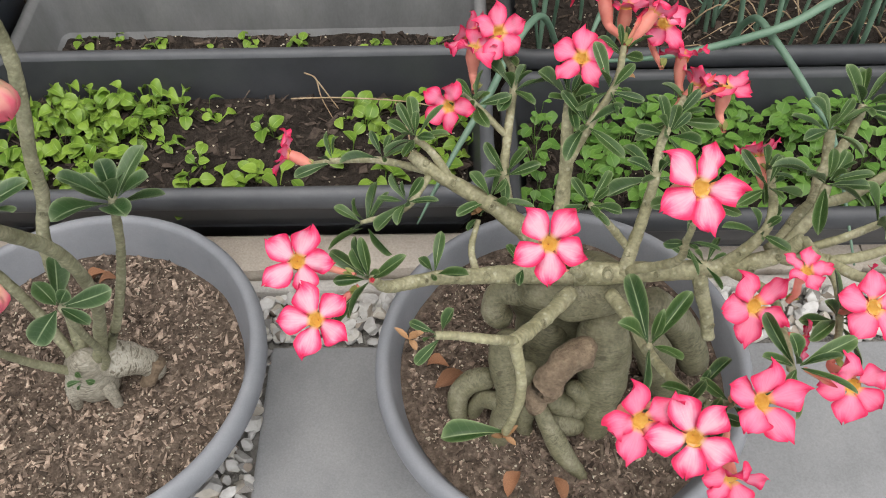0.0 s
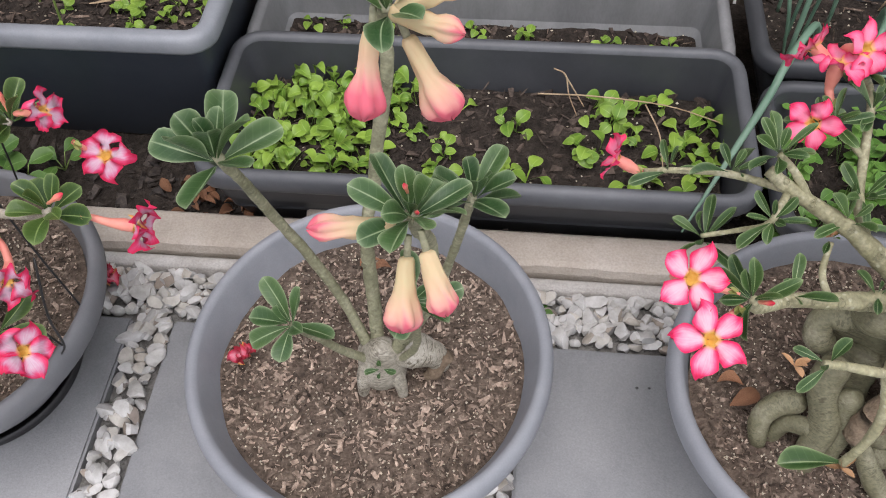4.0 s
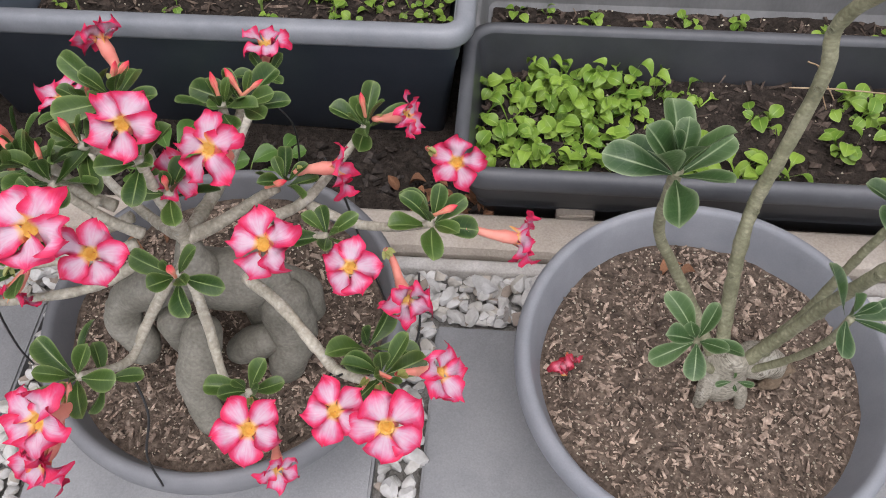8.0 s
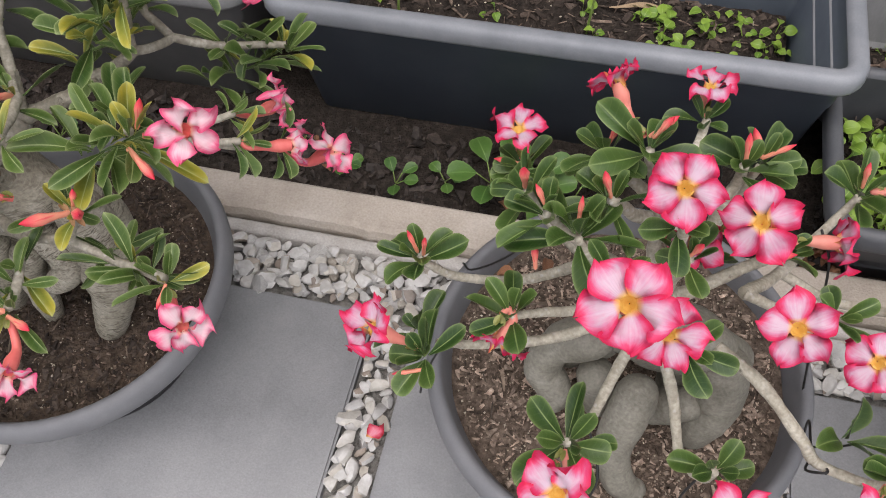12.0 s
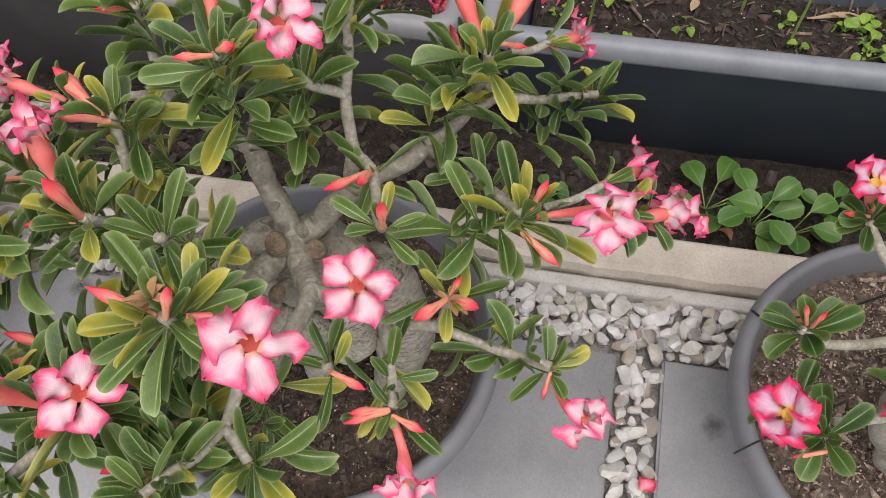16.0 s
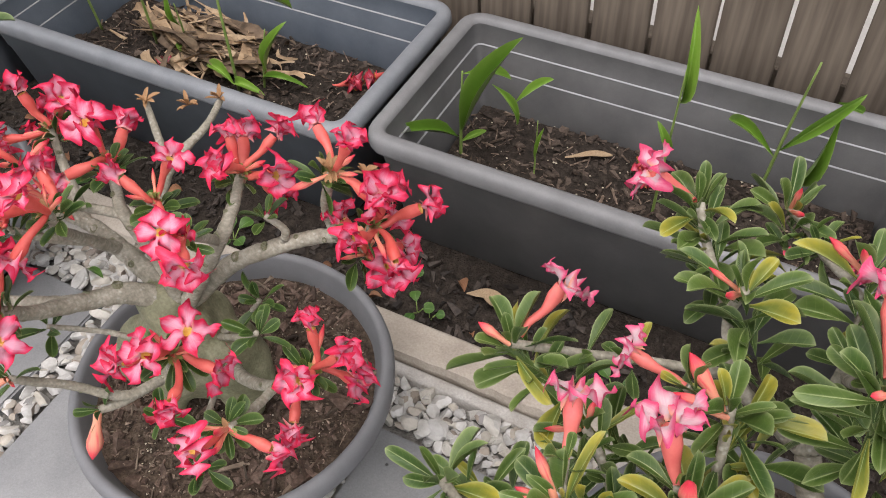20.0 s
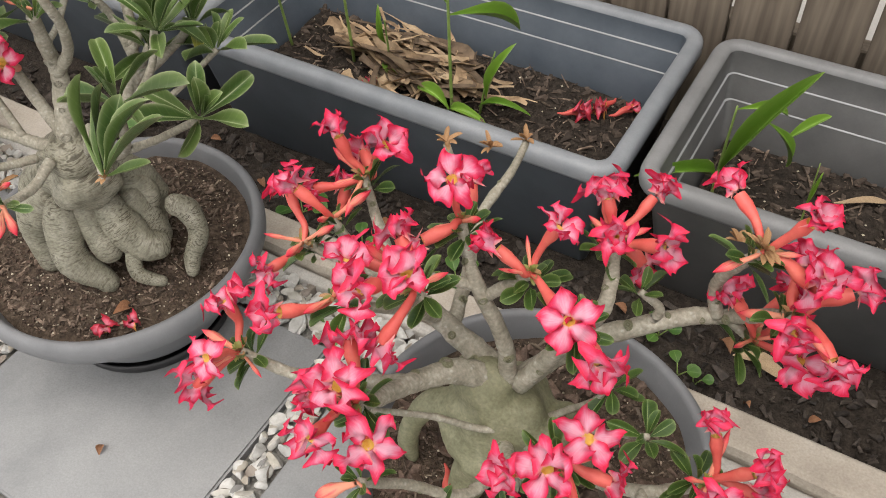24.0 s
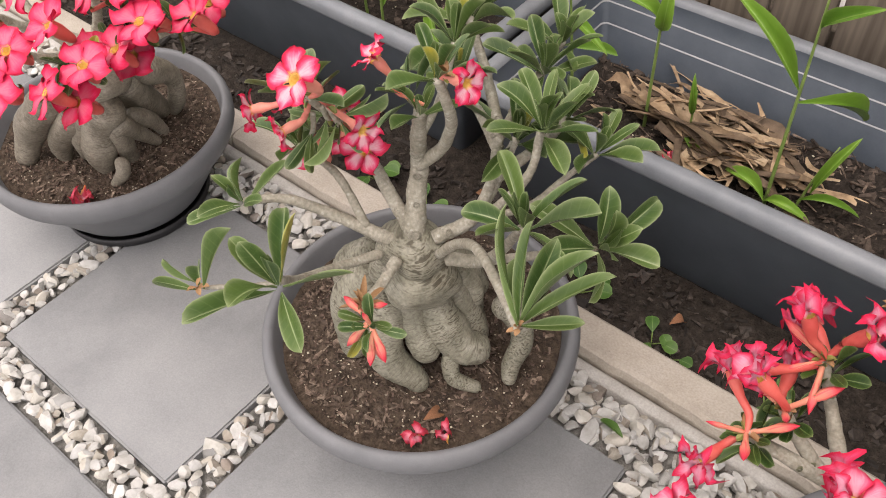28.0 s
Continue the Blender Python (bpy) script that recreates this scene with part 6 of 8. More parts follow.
# plant D: dense leafy crown, blush flowers
D = Rose("D", "leafy desert rose with a wrinkled grey base and blush pink flowers", BARK_D, leaf_set(LEAF_D, 1.8, tip=0.7), petal_set(PETAL_D, 0.12, 0.20, 0.22), M_TUBECORAL, 0.056, 0.0142, 0.062, 104)
D.caudex([((-1.60, 0.472, 0.335), (0.068, 0.045, 0.045)), ((-1.60, 0.49, 0.25), (0.08, 0.05, 0.08))],
         [([(-1.521, 0.467, 0.358), (-1.508, 0.460, 0.296), (-1.504, 0.445, 0.238), (-1.515, 0.426, 0.183), (-1.528, 0.411, 0.144)], [0.021, 0.029, 0.030, 0.025, 0.013]),
          ([(-1.573, 0.452, 0.309), (-1.549, 0.445, 0.278), (-1.544, 0.431, 0.253), (-1.570, 0.418, 0.231)], [0.017, 0.020, 0.017, 0.012]),
          ([(-1.631, 0.444, 0.324), (-1.676, 0.427, 0.258), (-1.685, 0.409, 0.197), (-1.683, 0.394, 0.144)], [0.023, 0.027, 0.022, 0.013]),
          ([(-1.617, 0.437, 0.295), (-1.639, 0.434, 0.231), (-1.657, 0.427, 0.144)], [0.016, 0.019, 0.014]),
          ([(-1.589, 0.441, 0.282), (-1.600, 0.431, 0.221), (-1.601, 0.419, 0.144)], [0.018, 0.017, 0.012]),
          ([(-1.683, 0.459, 0.318), (-1.739, 0.448, 0.238), (-1.772, 0.427, 0.144)], [0.024, 0.025, 0.016]),
          ([(-1.556, 0.490, 0.318), (-1.525, 0.498, 0.272), (-1.506, 0.485, 0.214)], [0.027, 0.025, 0.017]),
          ([(-1.665, 0.472, 0.323), (-1.711, 0.470, 0.287), (-1.736, 0.460, 0.256)], [0.025, 0.022, 0.016])], label="broad wrinkled grey base with cut stubs", skin=ROOT_D, shrink=1.0)
hd = (-1.60, 0.462, 0.385)
DT = [((-1.898, 0.35, 0.46), (-0.2, -0.2, 1), 12, 1.0), ((-1.755, 0.165, 0.44), (-0.2, -0.4, 1), 12, 1.0), ((-1.86, 0.27, 0.44), (-0.3, -0.3, 1), 12, 1.0), ((-1.79, 0.645, 0.555), (0, 0, 1), 14, 1.0), ((-1.718, 0.70, 0.53), (0.1, 0, 1), 13, 1.0), ((-1.545, 0.70, 0.56), (0.2, 0, 1), 13, 1.0), ((-1.621, 0.481, 0.600), (0, 0, 1), 15, 1.15), ((-1.436, 0.566, 0.545), (0.1, 0.1, 1), 14, 1.1), ((-1.892, 0.471, 0.500), (-0.3, 0, 1), 13, 1.05), ((-1.711, 0.456, 0.550), (-0.1, 0, 1), 13, 1.05), ((-1.715, 0.378, 0.520), (-0.1, -0.3, 1), 12, 1.05), ((-1.596, 0.283, 0.580), (0, -0.3, 1), 15, 1.08), ((-1.797, 0.347, 0.520), (-0.3, -0.2, 1), 14, 1.1), ((-1.519, 0.481, 0.485), (0, 0, 1), 6, 0.95), ((-1.391, 0.451, 0.495), (0.3, 0, 1), 14, 1.1), ((-1.352, 0.367, 0.405), (0.3, -0.2, 0.8), 9, 0.85), ((-1.516, 0.316, 0.455), (0, -0.3, 1), 7, 0.75), ((-1.343, 0.665, 0.400), (0.3, 0.2, 1), 12, 0.95), ((-1.44, 0.40, 0.44), (0.2, -0.2, 1), 8, 0.9), ((-1.47, 0.31, 0.41), (0.2, -0.3, 0.9), 7, 0.8), ((-1.73, 0.56, 0.56), (-0.1, 0.2, 1), 12, 1.1), ((-1.55, 0.60, 0.58), (0, 0.2, 1), 12, 1.1), ((-1.69, 0.25, 0.47), (-0.1, -0.4, 1), 15, 1.2), ((-1.77, 0.24, 0.46), (-0.3, -0.4, 0.9), 13, 1.1), ((-1.62, 0.20, 0.46), (0, -0.5, 0.9), 14, 1.15), ((-1.56, 0.24, 0.44), (0.1, -0.5, 0.9), 12, 1.1), ((-1.735, 0.31, 0.42), (-0.3, -0.2, 0.9), 12, 1.1), ((-1.645, 0.245, 0.42), (0, -0.4, 0.9), 12, 1.1), ((-1.64, 0.36, 0.54), (0, -0.2, 1), 10, 1.0), ((-1.58, 0.52, 0.54), (0, 0.1, 1), 10, 1.0), ((-1.81, 0.44, 0.47), (-0.4, 0, 0.9), 10, 1.0), ((-1.47, 0.63, 0.47), (0.2, 0.3, 1), 10, 1.0), ((-1.68, 0.30, 0.40), (-0.2, -0.4, 0.8), 9, 1.0), ((-1.645, 0.62, 0.56), (0, 0.3, 1), 10, 1.05)]
D.throat, D.sprout = M_TUBECORAL, True
for pts, r in (([(-1.606, 0.460, 0.360), (-1.606, 0.448, 0.395), (-1.606, 0.442, 0.410)], 0.0125), ([(-1.576, 0.465, 0.360), (-1.574, 0.455, 0.385), (-1.573, 0.449, 0.400)], 0.0105), ([(-1.600, 0.445, 0.335), (-1.602, 0.422, 0.362), (-1.603, 0.412, 0.373)], 0.0115)):
    D.branch(pts, r / 0.58, r)
    D.stub([Vector(pts[-1]) + (Vector(pts[-2]) - Vector(pts[-1])) * 0.2, Vector(pts[-1]) + (Vector(pts[-1]) - Vector(pts[-2])).normalized() * 0.0012], [r * 0.86, r * 0.82], "pale sawn end of a cut limb")
D.tree(hd, [Vector(t[0]) + Vector((0, 0, 0.004)) for t in DT], 0.019, 0.0042)
for at, ax, n, sz in DT:
    a = Vector(hd) + Vector((at[0] - hd[0], at[1] - hd[1], 0)) * 0.15 + Vector((0, 0, -0.02))
    D.tuft(at, ax, int(n * 0.85), sz, 0.85)
    # older whorls lower on the stem, and coral buds at its end
    down = (a - Vector(at)).normalized()
    for drop, k, spread in ((0.018, 0.55, 1.1), (0.036, 0.5, 1.5), (0.056, 0.45, 2.0), (0.078, 0.35, 2.8)) if n > 8 else ((0.016, 0.5, 1.4),):
        D.tuft(Vector(at) + down * drop, Vector(ax) - down * 0.5, int(n * k), sz * D.rr.uniform(0.85, 1.08), spread)
    for _ in range(D.rr.choice((0, 0, 1, 2))):
        w = Vector(ax).normalized() + Vector((D.rr.uniform(-1, 1), D.rr.uniform(-1, 0.4), -0.3))
        D.bud(Vector(at) + w * 0.004, w, D.rr.uniform(0.034, 0.056), 0.95)
for at, hub, face, sz in (((-1.836, 0.645, 0.577), (-1.795, 0.645, 0.56), (-0.8, -0.2, 0.5), 0.95), ((-1.48, 0.71, 0.59), (-1.54, 0.70, 0.565), (0.6, -0.2, 0.6), 1.0), ((-1.501, 0.365, 0.506), (-1.485, 0.39, 0.46), None, 1.0), ((-1.528, 0.267, 0.605), (-1.58, 0.285, 0.585), (0.25, -0.7, 0.6), 1.1), ((-1.666, 0.248, 0.514), (-1.685, 0.265, 0.475), "h", 1.0), ((-1.573, 0.494, 0.628), (-1.612, 0.487, 0.605), "h", 1.0), ((-1.638, 0.536, 0.638), (-1.625, 0.49, 0.605), (-0.1, 0.1, 1), 1.0), ((-1.582, 0.638, 0.566), (-1.555, 0.605, 0.58), (-0.1, 0.2, 1), 1.0), ((-1.466, 0.607, 0.571), (-1.44, 0.575, 0.55), (-0.1, 0.2, 1), 1.0), ((-1.411, 0.618, 0.577), (-1.432, 0.575, 0.55), (0.2, 0.2, 1), 1.0), ((-1.367, 0.651, 0.492), (-1.42, 0.585, 0.535), "h", 0.8), ((-1.868, 0.520, 0.541), (-1.888, 0.48, 0.505), (0, 0.1, 1), 0.9), ((-1.79, 0.46, 0.57), (-1.73, 0.455, 0.555), "s", 0.75), ((-1.815, 0.412, 0.560), (-1.80, 0.355, 0.525), (-0.2, 0.1, 1), 0.95), ((-1.745, 0.41, 0.575), (-1.72, 0.38, 0.525), (-0.1, 0.1, 1), 1.05), ((-1.800, 0.270, 0.510), (-1.77, 0.245, 0.465), (-0.3, 0, 1), 0.9), ((-1.725, 0.235, 0.525), (-1.695, 0.25, 0.475), (-0.4, -0.2, 0.8), 0.95), ((-1.298, 0.545, 0.452), (-1.375, 0.465, 0.49), "h", 0.85), ((-1.250, 0.529, 0.415), (-1.37, 0.46, 0.487), (0.6, 0.2, 0.4), 0.9), ((-1.329, 0.442, 0.525), (-1.38, 0.452, 0.495), (0.5, -0.4, 0.6), 0.95), ((-1.321, 0.328, 0.405), (-1.35, 0.362, 0.40), (0.5, -0.5, 0.3), 0.85), ((-1.45, 0.26, 0.40), (-1.47, 0.305, 0.41), "h", 0.85), ((-1.275, 0.505, 0.445), (-1.37, 0.462, 0.487), (0.2, 0.3, 1), 0.8)):
    if type(face) is tuple and face[2] == 1:
        face = (Vector(at) - Vector(hub)).normalized() + Vector((0, 0, 0.2))
    D.flower(at, hub, face, sz, closed=D.rr.uniform(0.1, 0.5))
for at, w, L in (((-1.495, 0.42, 0.50), (0.1, -0.1, 1), 0.042), ((-1.39, 0.44, 0.49), (0.7, -0.5, -0.1), 0.040), ((-1.62, 0.475, 0.61), (-0.4, -0.5, 0.4), 0.032), ((-1.618, 0.48, 0.61), (0.5, -0.3, 0.5), 0.034), ((-1.59, 0.28, 0.59), (0.3, 0.2, 1), 0.034), ((-1.892, 0.468, 0.505), (-0.8, 0, 0.4), 0.034), ((-1.715, 0.45, 0.555), (-0.6, 0.3, 0.5), 0.050), ((-1.71, 0.45, 0.55), (-0.7, -0.1, 0.2), 0.046), ((-1.72, 0.375, 0.52), (-0.7, -0.3, 0.2), 0.036), ((-1.80, 0.345, 0.525), (-0.5, 0.3, 0.8), 0.048), ((-1.80, 0.342, 0.52), (-0.9, 0, 0.2), 0.032), ((-1.77, 0.235, 0.46), (-0.8, -0.3, 0.2), 0.034), ((-1.77, 0.24, 0.46), (-0.2, 0.2, 1), 0.034), ((-1.69, 0.245, 0.47), (0.1, 0, 1), 0.03), ((-1.516, 0.314, 0.46), (0.8, -0.3, 0.1), 0.034), ((-1.47, 0.305, 0.41), (0.8, -0.3, 0.1), 0.03), ((-1.44, 0.40, 0.445), (0.3, 0.1, 0.9), 0.028), ((-1.352, 0.365, 0.405), (-0.1, -0.6, -0.3), 0.024), ((-1.385, 0.455, 0.50), (0.3, 0.2, 0.9), 0.034), ((-1.43, 0.575, 0.55), (0.5, -0.3, 0.3), 0.032)):
    D.bud(at, w, L, 1.05)
D.limb((-1.519, 0.481, 0.483), (-1.495, 0.42, 0.499), 0.0055, 0.0042)
D.tuft((-1.495, 0.42, 0.500), (0.1, -0.2, 1), 7, 0.75)
D.husk((-1.60, 0.29, 0.595), 8, 0.02); D.husk((-1.44, 0.395, 0.445), 5, 0.018)

# plant E: bottle base, crimson flowers in dense sprays
E = Rose("E", "desert rose with an olive bottle base and dense crimson flowers", BARK_B, leaf_set(LEAF_C, 1.6), petal_set(PETAL_E, 0.16, 0.26, 0.25), M_TUBERED, 0.034, 0.0115, 0.055, 105)
E.caudex([((-2.318, 0.468, 0.240), (0.068, 0.058, 0.088)), ((-2.262, 0.475, 0.225), (0.045, 0.042, 0.070)), ((-2.335, 0.462, 0.318), (0.036, 0.030, 0.034))],
         [([(-2.347, 0.451, 0.270), (-2.395, 0.451, 0.248), (-2.415, 0.437, 0.212), (-2.418, 0.428, 0.179), (-2.410, 0.425, 0.144)], [0.021, 0.017, 0.014, 0.012, 0.008]),
          ([(-2.317, 0.435, 0.250), (-2.331, 0.420, 0.188), (-2.344, 0.407, 0.144)], [0.031, 0.024, 0.015]),
          ([(-2.278, 0.468, 0.244), (-2.250, 0.464, 0.185), (-2.239, 0.454, 0.144)], [0.032, 0.024, 0.015])], fuse=0.004, label="smooth olive bottle-shaped base", skin=ROOT_B)
E.bark, E.slim = BARK_D, 1.0
for pts, r0, r1 in (([(-2.322, 0.466, 0.325), (-2.353, 0.440, 0.354), (-2.378, 0.400, 0.370), (-2.385, 0.350, 0.405), (-2.379, 0.318, 0.449)], 0.0165, 0.0060),
                    ([(-2.372, 0.405, 0.368), (-2.42, 0.375, 0.375), (-2.47, 0.345, 0.39), (-2.520, 0.330, 0.412)], 0.0085, 0.0048),
                    ([(-2.322, 0.475, 0.325), (-2.364, 0.480, 0.345), (-2.41, 0.485, 0.368), (-2.448, 0.486, 0.384), (-2.490, 0.470, 0.410), (-2.535, 0.455, 0.435)], 0.0165, 0.0050),
                    ([(-2.448, 0.486, 0.384), (-2.480, 0.510, 0.425), (-2.513, 0.536, 0.467)], 0.0080, 0.0048),
                    ([(-2.468, 0.480, 0.396), (-2.50, 0.483, 0.425), (-2.520, 0.486, 0.447)], 0.0070, 0.0048),
                    ([(-2.400, 0.483, 0.363), (-2.395, 0.440, 0.43), (-2.378, 0.415, 0.475), (-2.371, 0.410, 0.505)], 0.0080, 0.0048),
                    ([(-2.415, 0.482, 0.370), (-2.43, 0.43, 0.42), (-2.455, 0.40, 0.455)], 0.0062, 0.0045),
                    ([(-2.385, 0.487, 0.352), (-2.40, 0.545, 0.365), (-2.42, 0.61, 0.385), (-2.418, 0.68, 0.395), (-2.418, 0.716, 0.411)], 0.0085, 0.0042),
                    ([(-2.42, 0.605, 0.384), (-2.46, 0.635, 0.40), (-2.490, 0.659, 0.424)], 0.0062, 0.0042),
                    ([(-2.310, 0.468, 0.335), (-2.318, 0.470, 0.395), (-2.345, 0.471, 0.460), (-2.362, 0.485, 0.475), (-2.376, 0.499, 0.502)], 0.0095, 0.0050),
                    ([(-2.338, 0.471, 0.445), (-2.318, 0.475, 0.47), (-2.296, 0.480, 0.493)], 0.0062, 0.0048),
                    ([(-2.345, 0.471, 0.458), (-2.375, 0.455, 0.47), (-2.405, 0.44, 0.475)], 0.0058, 0.0045),
                    ([(-2.300, 0.470, 0.330), (-2.268, 0.485, 0.392), (-2.237, 0.501, 0.452), (-2.240, 0.53, 0.470), (-2.252, 0.562, 0.478)], 0.0110, 0.0055),
                    ([(-2.243, 0.497, 0.44), (-2.236, 0.47, 0.475), (-2.236, 0.452, 0.492)], 0.0060, 0.0045),
                    ([(-2.300, 0.478, 0.330), (-2.262, 0.512, 0.372), (-2.217, 0.536, 0.399), (-2.175, 0.565, 0.410), (-2.140, 0.580, 0.414), (-2.108, 0.572, 0.445), (-2.088, 0.560, 0.470)], 0.0125, 0.0055),
                    ([(-2.150, 0.577, 0.414), (-2.158, 0.578, 0.455), (-2.142, 0.570, 0.50), (-2.128, 0.560, 0.530)], 0.0072, 0.0046),
                    ([(-2.140, 0.580, 0.414), (-2.125, 0.578, 0.405), (-2.113, 0.576, 0.401)], 0.0055, 0.0045),
                    ([(-2.205, 0.543, 0.402), (-2.196, 0.548, 0.428), (-2.216, 0.544, 0.446)], 0.0055, 0.0038),
                    ([(-2.300, 0.440, 0.270), (-2.275, 0.405, 0.30), (-2.245, 0.380, 0.345), (-2.215, 0.371, 0.405)], 0.0085, 0.0055),
                    ([(-2.276, 0.405, 0.298), (-2.285, 0.375, 0.300), (-2.300, 0.345, 0.310), (-2.335, 0.318, 0.345), (-2.356, 0.282, 0.392)], 0.0070, 0.0045),
                    ([(-2.285, 0.375, 0.300), (-2.30, 0.345, 0.300), (-2.312, 0.322, 0.305)], 0.0062, 0.0048),
                    ([(-2.255, 0.460, 0.265), (-2.205, 0.435, 0.285), (-2.150, 0.430, 0.315), (-2.104, 0.440, 0.358)], 0.0090, 0.0055),
                    ([(-2.150, 0.430, 0.315), (-2.145, 0.385, 0.335), (-2.138, 0.345, 0.365)], 0.0060, 0.0045)):
    E.branch(pts, r0, r1)
EH = ((-2.379, 0.318, 0.449), (-2.520, 0.330, 0.412), (-2.535, 0.455, 0.435), (-2.513, 0.536, 0.467), (-2.520, 0.486, 0.447), (-2.371, 0.410, 0.507), (-2.455, 0.40, 0.455), (-2.376, 0.499, 0.502), (-2.296, 0.480, 0.493), (-2.405, 0.44, 0.475), (-2.252, 0.562, 0.480), (-2.236, 0.452, 0.492), (-2.088, 0.560, 0.470), (-2.128, 0.560, 0.530), (-2.113, 0.576, 0.401), (-2.213, 0.371, 0.410), (-2.102, 0.441, 0.361), (-2.138, 0.345, 0.365))
COUNT = (5, 3, 2, 4, 2, 4, 2, 3, 3, 1, 6, 1, 5, 3, 4, 5, 5, 2)
for hub, n in zip(EH, COUNT):
    hub = Vector(hub)
    lean = Vector((hub.x + 2.30, hub.y - 0.47, 0.10)).normalized()
    E.tuft(hub - lean * 0.006, lean + Vector((0, 0, 0.8)), 11, 1.1, 1.9)
    E.husk(hub, 4, 0.014)
    a0 = E.rr.uniform(0, 6.28)
    s = lean.cross(Vector((0.2, 0.3, 0.9))).normalized()
    u = lean.cross(s)
    for k in range(n):
        w = a0 + 2.39996 * k + E.rr.uniform(-0.25, 0.25)
        f = (k + 0.5) / n
        way = (lean * (1.0 - 1.15 * f + E.rr.uniform(-0.15, 0.15)) + (s * math.cos(w) + u * math.sin(w)) * (0.45 + 0.65 * f) + Vector((0, -0.06, 0.12))).normalized()
        if hub.z < 0.42 and way.z < -0.45:
            way = Vector((way.x, way.y, -0.25)).normalized()
        face = way * 0.9 + VIEW * E.rr.choice((0.0, 0.05, 0.15, 0.3, 0.5)) + Vector((E.rr.uniform(-0.2, 0.2), E.rr.uniform(-0.2, 0.2), E.rr.uniform(-0.25, 0.1)))
        E.flower(hub + way * E.rr.uniform(0.040, 0.056), hub, face, E.rr.uniform(0.86, 1.06), closed=E.rr.choice((0.15, 0.35, 0.5, 0.7, 0.9, 1.1)))
    for k in range(3):
        w = Vector((E.rr.uniform(-1, 1), E.rr.uniform(-1, 0.6), E.rr.uniform(-0.2, 0.9)))
        E.bud(hub + w * 0.003, w, E.rr.uniform(0.026, 0.052), 0.8)
E.flower((-2.239, 0.430, 0.520), (-2.236, 0.452, 0.492), None, 0.95)
E.tuft((-2.356, 0.282, 0.396), (-0.2, -0.3, 1), 6, 0.9); E.bud((-2.358, 0.280, 0.394), (-0.6, -0.3, -0.5), 0.050, 1.2); E.bud((-2.356, 0.28, 0.396), (0.8, -0.2, 0.1), 0.018, 1.2)
E.tuft((-2.312, 0.322, 0.308), (-0.3, -0.6, 0.6), 5, 0.9); E.tuft((-2.216, 0.544, 0.448), (0, 0, 1), 7, 0.95)
E.bud((-2.312, 0.320, 0.305), (0.1, -0.6, -0.7), 0.056, 1.35)
for at in ((-2.490, 0.659, 0.426), (-2.418, 0.716, 0.413), (-2.128, 0.56, 0.534), (-2.16, 0.66, 0.43), (-2.45, 0.69, 0.41)):
    E.husk(at, 10, 0.018)
for at, n in (((-2.215, 0.50, 0.35), 9), ((-2.16, 0.435, 0.40), 8), ((-2.17, 0.32, 0.30), 8), ((-2.25, 0.35, 0.30), 6), ((-2.40, 0.36, 0.36), 6)):
    E.limb((-2.275, 0.470, 0.28), at, 0.0045, 0.003)
    E.tuft(at, (0.1, -0.3, 1), n, 1.15)

# plant F: many thick roots, long leaves, few flowers
F = Rose("F", "desert rose with many thick grey roots, long leaves and crimson flowers", BARK_D, leaf_set(LEAF_F, 1.75, tip=0.6), petal_set(PETAL_F, 0.06, 0.09, 0.26), M_TUBEPINK, 0.076, 0.0200, 0.056, 106, 0.47)
F.caudex([((-2.942, 0.484, 0.325), (0.058, 0.046, 0.040)), ((-2.942, 0.487, 0.360), (0.046, 0.038, 0.028)), ((-2.94, 0.535, 0.24), (0.05, 0.035, 0.06))],
         [([(-2.961, 0.456, 0.306), (-2.952, 0.432, 0.255), (-2.939, 0.421, 0.219), (-2.912, 0.431, 0.188), (-2.897, 0.437, 0.170)], [0.022, 0.028, 0.027, 0.022, 0.014]),
          ([(-2.939, 0.472, 0.297), (-2.926, 0.460, 0.258), (-2.910, 0.457, 0.228), (-2.901, 0.452, 0.208)], [0.019, 0.022, 0.023, 0.018]),
          ([(-2.923, 0.487, 0.297), (-2.900, 0.483, 0.254), (-2.874, 0.491, 0.220), (-2.860, 0.517, 0.212)], [0.024, 0.028, 0.028, 0.027]),
          ([(-2.883, 0.478, 0.227), (-2.879, 0.465, 0.206), (-2.868, 0.460, 0.189), (-2.842, 0.478, 0.170)], [0.014, 0.012, 0.011, 0.009]),
          ([(-2.869, 0.540, 0.265), (-2.843, 0.550, 0.246), (-2.826, 0.540, 0.218), (-2.825, 0.518, 0.193), (-2.818, 0.502, 0.170)], [0.015, 0.019, 0.017, 0.013, 0.009]),
          ([(-2.923, 0.513, 0.280), (-2.892, 0.523, 0.226), (-2.877, 0.518, 0.189)], [0.024, 0.023, 0.018]),
          ([(-2.990, 0.466, 0.304), (-3.013, 0.437, 0.250), (-3.007, 0.426, 0.202), (-3.000, 0.420, 0.170)], [0.033, 0.030, 0.025, 0.018]),
          ([(-3.003, 0.494, 0.302), (-3.039, 0.476, 0.273), (-3.046, 0.460, 0.227)], [0.028, 0.032, 0.022]),
          ([(-2.946, 0.532, 0.306), (-2.925, 0.556, 0.266), (-2.909, 0.564, 0.225)], [0.025, 0.025, 0.019])], label="broad grey base with many finger-like roots", skin=ROOT_F, shrink=0.88)
F.branch([(-2.935, 0.48, 0.365), (-2.948, 0.505, 0.41), (-2.955, 0.525, 0.455), (-2.947, 0.52, 0.505), (-2.935, 0.515, 0.545)], 0.030, 0.011)
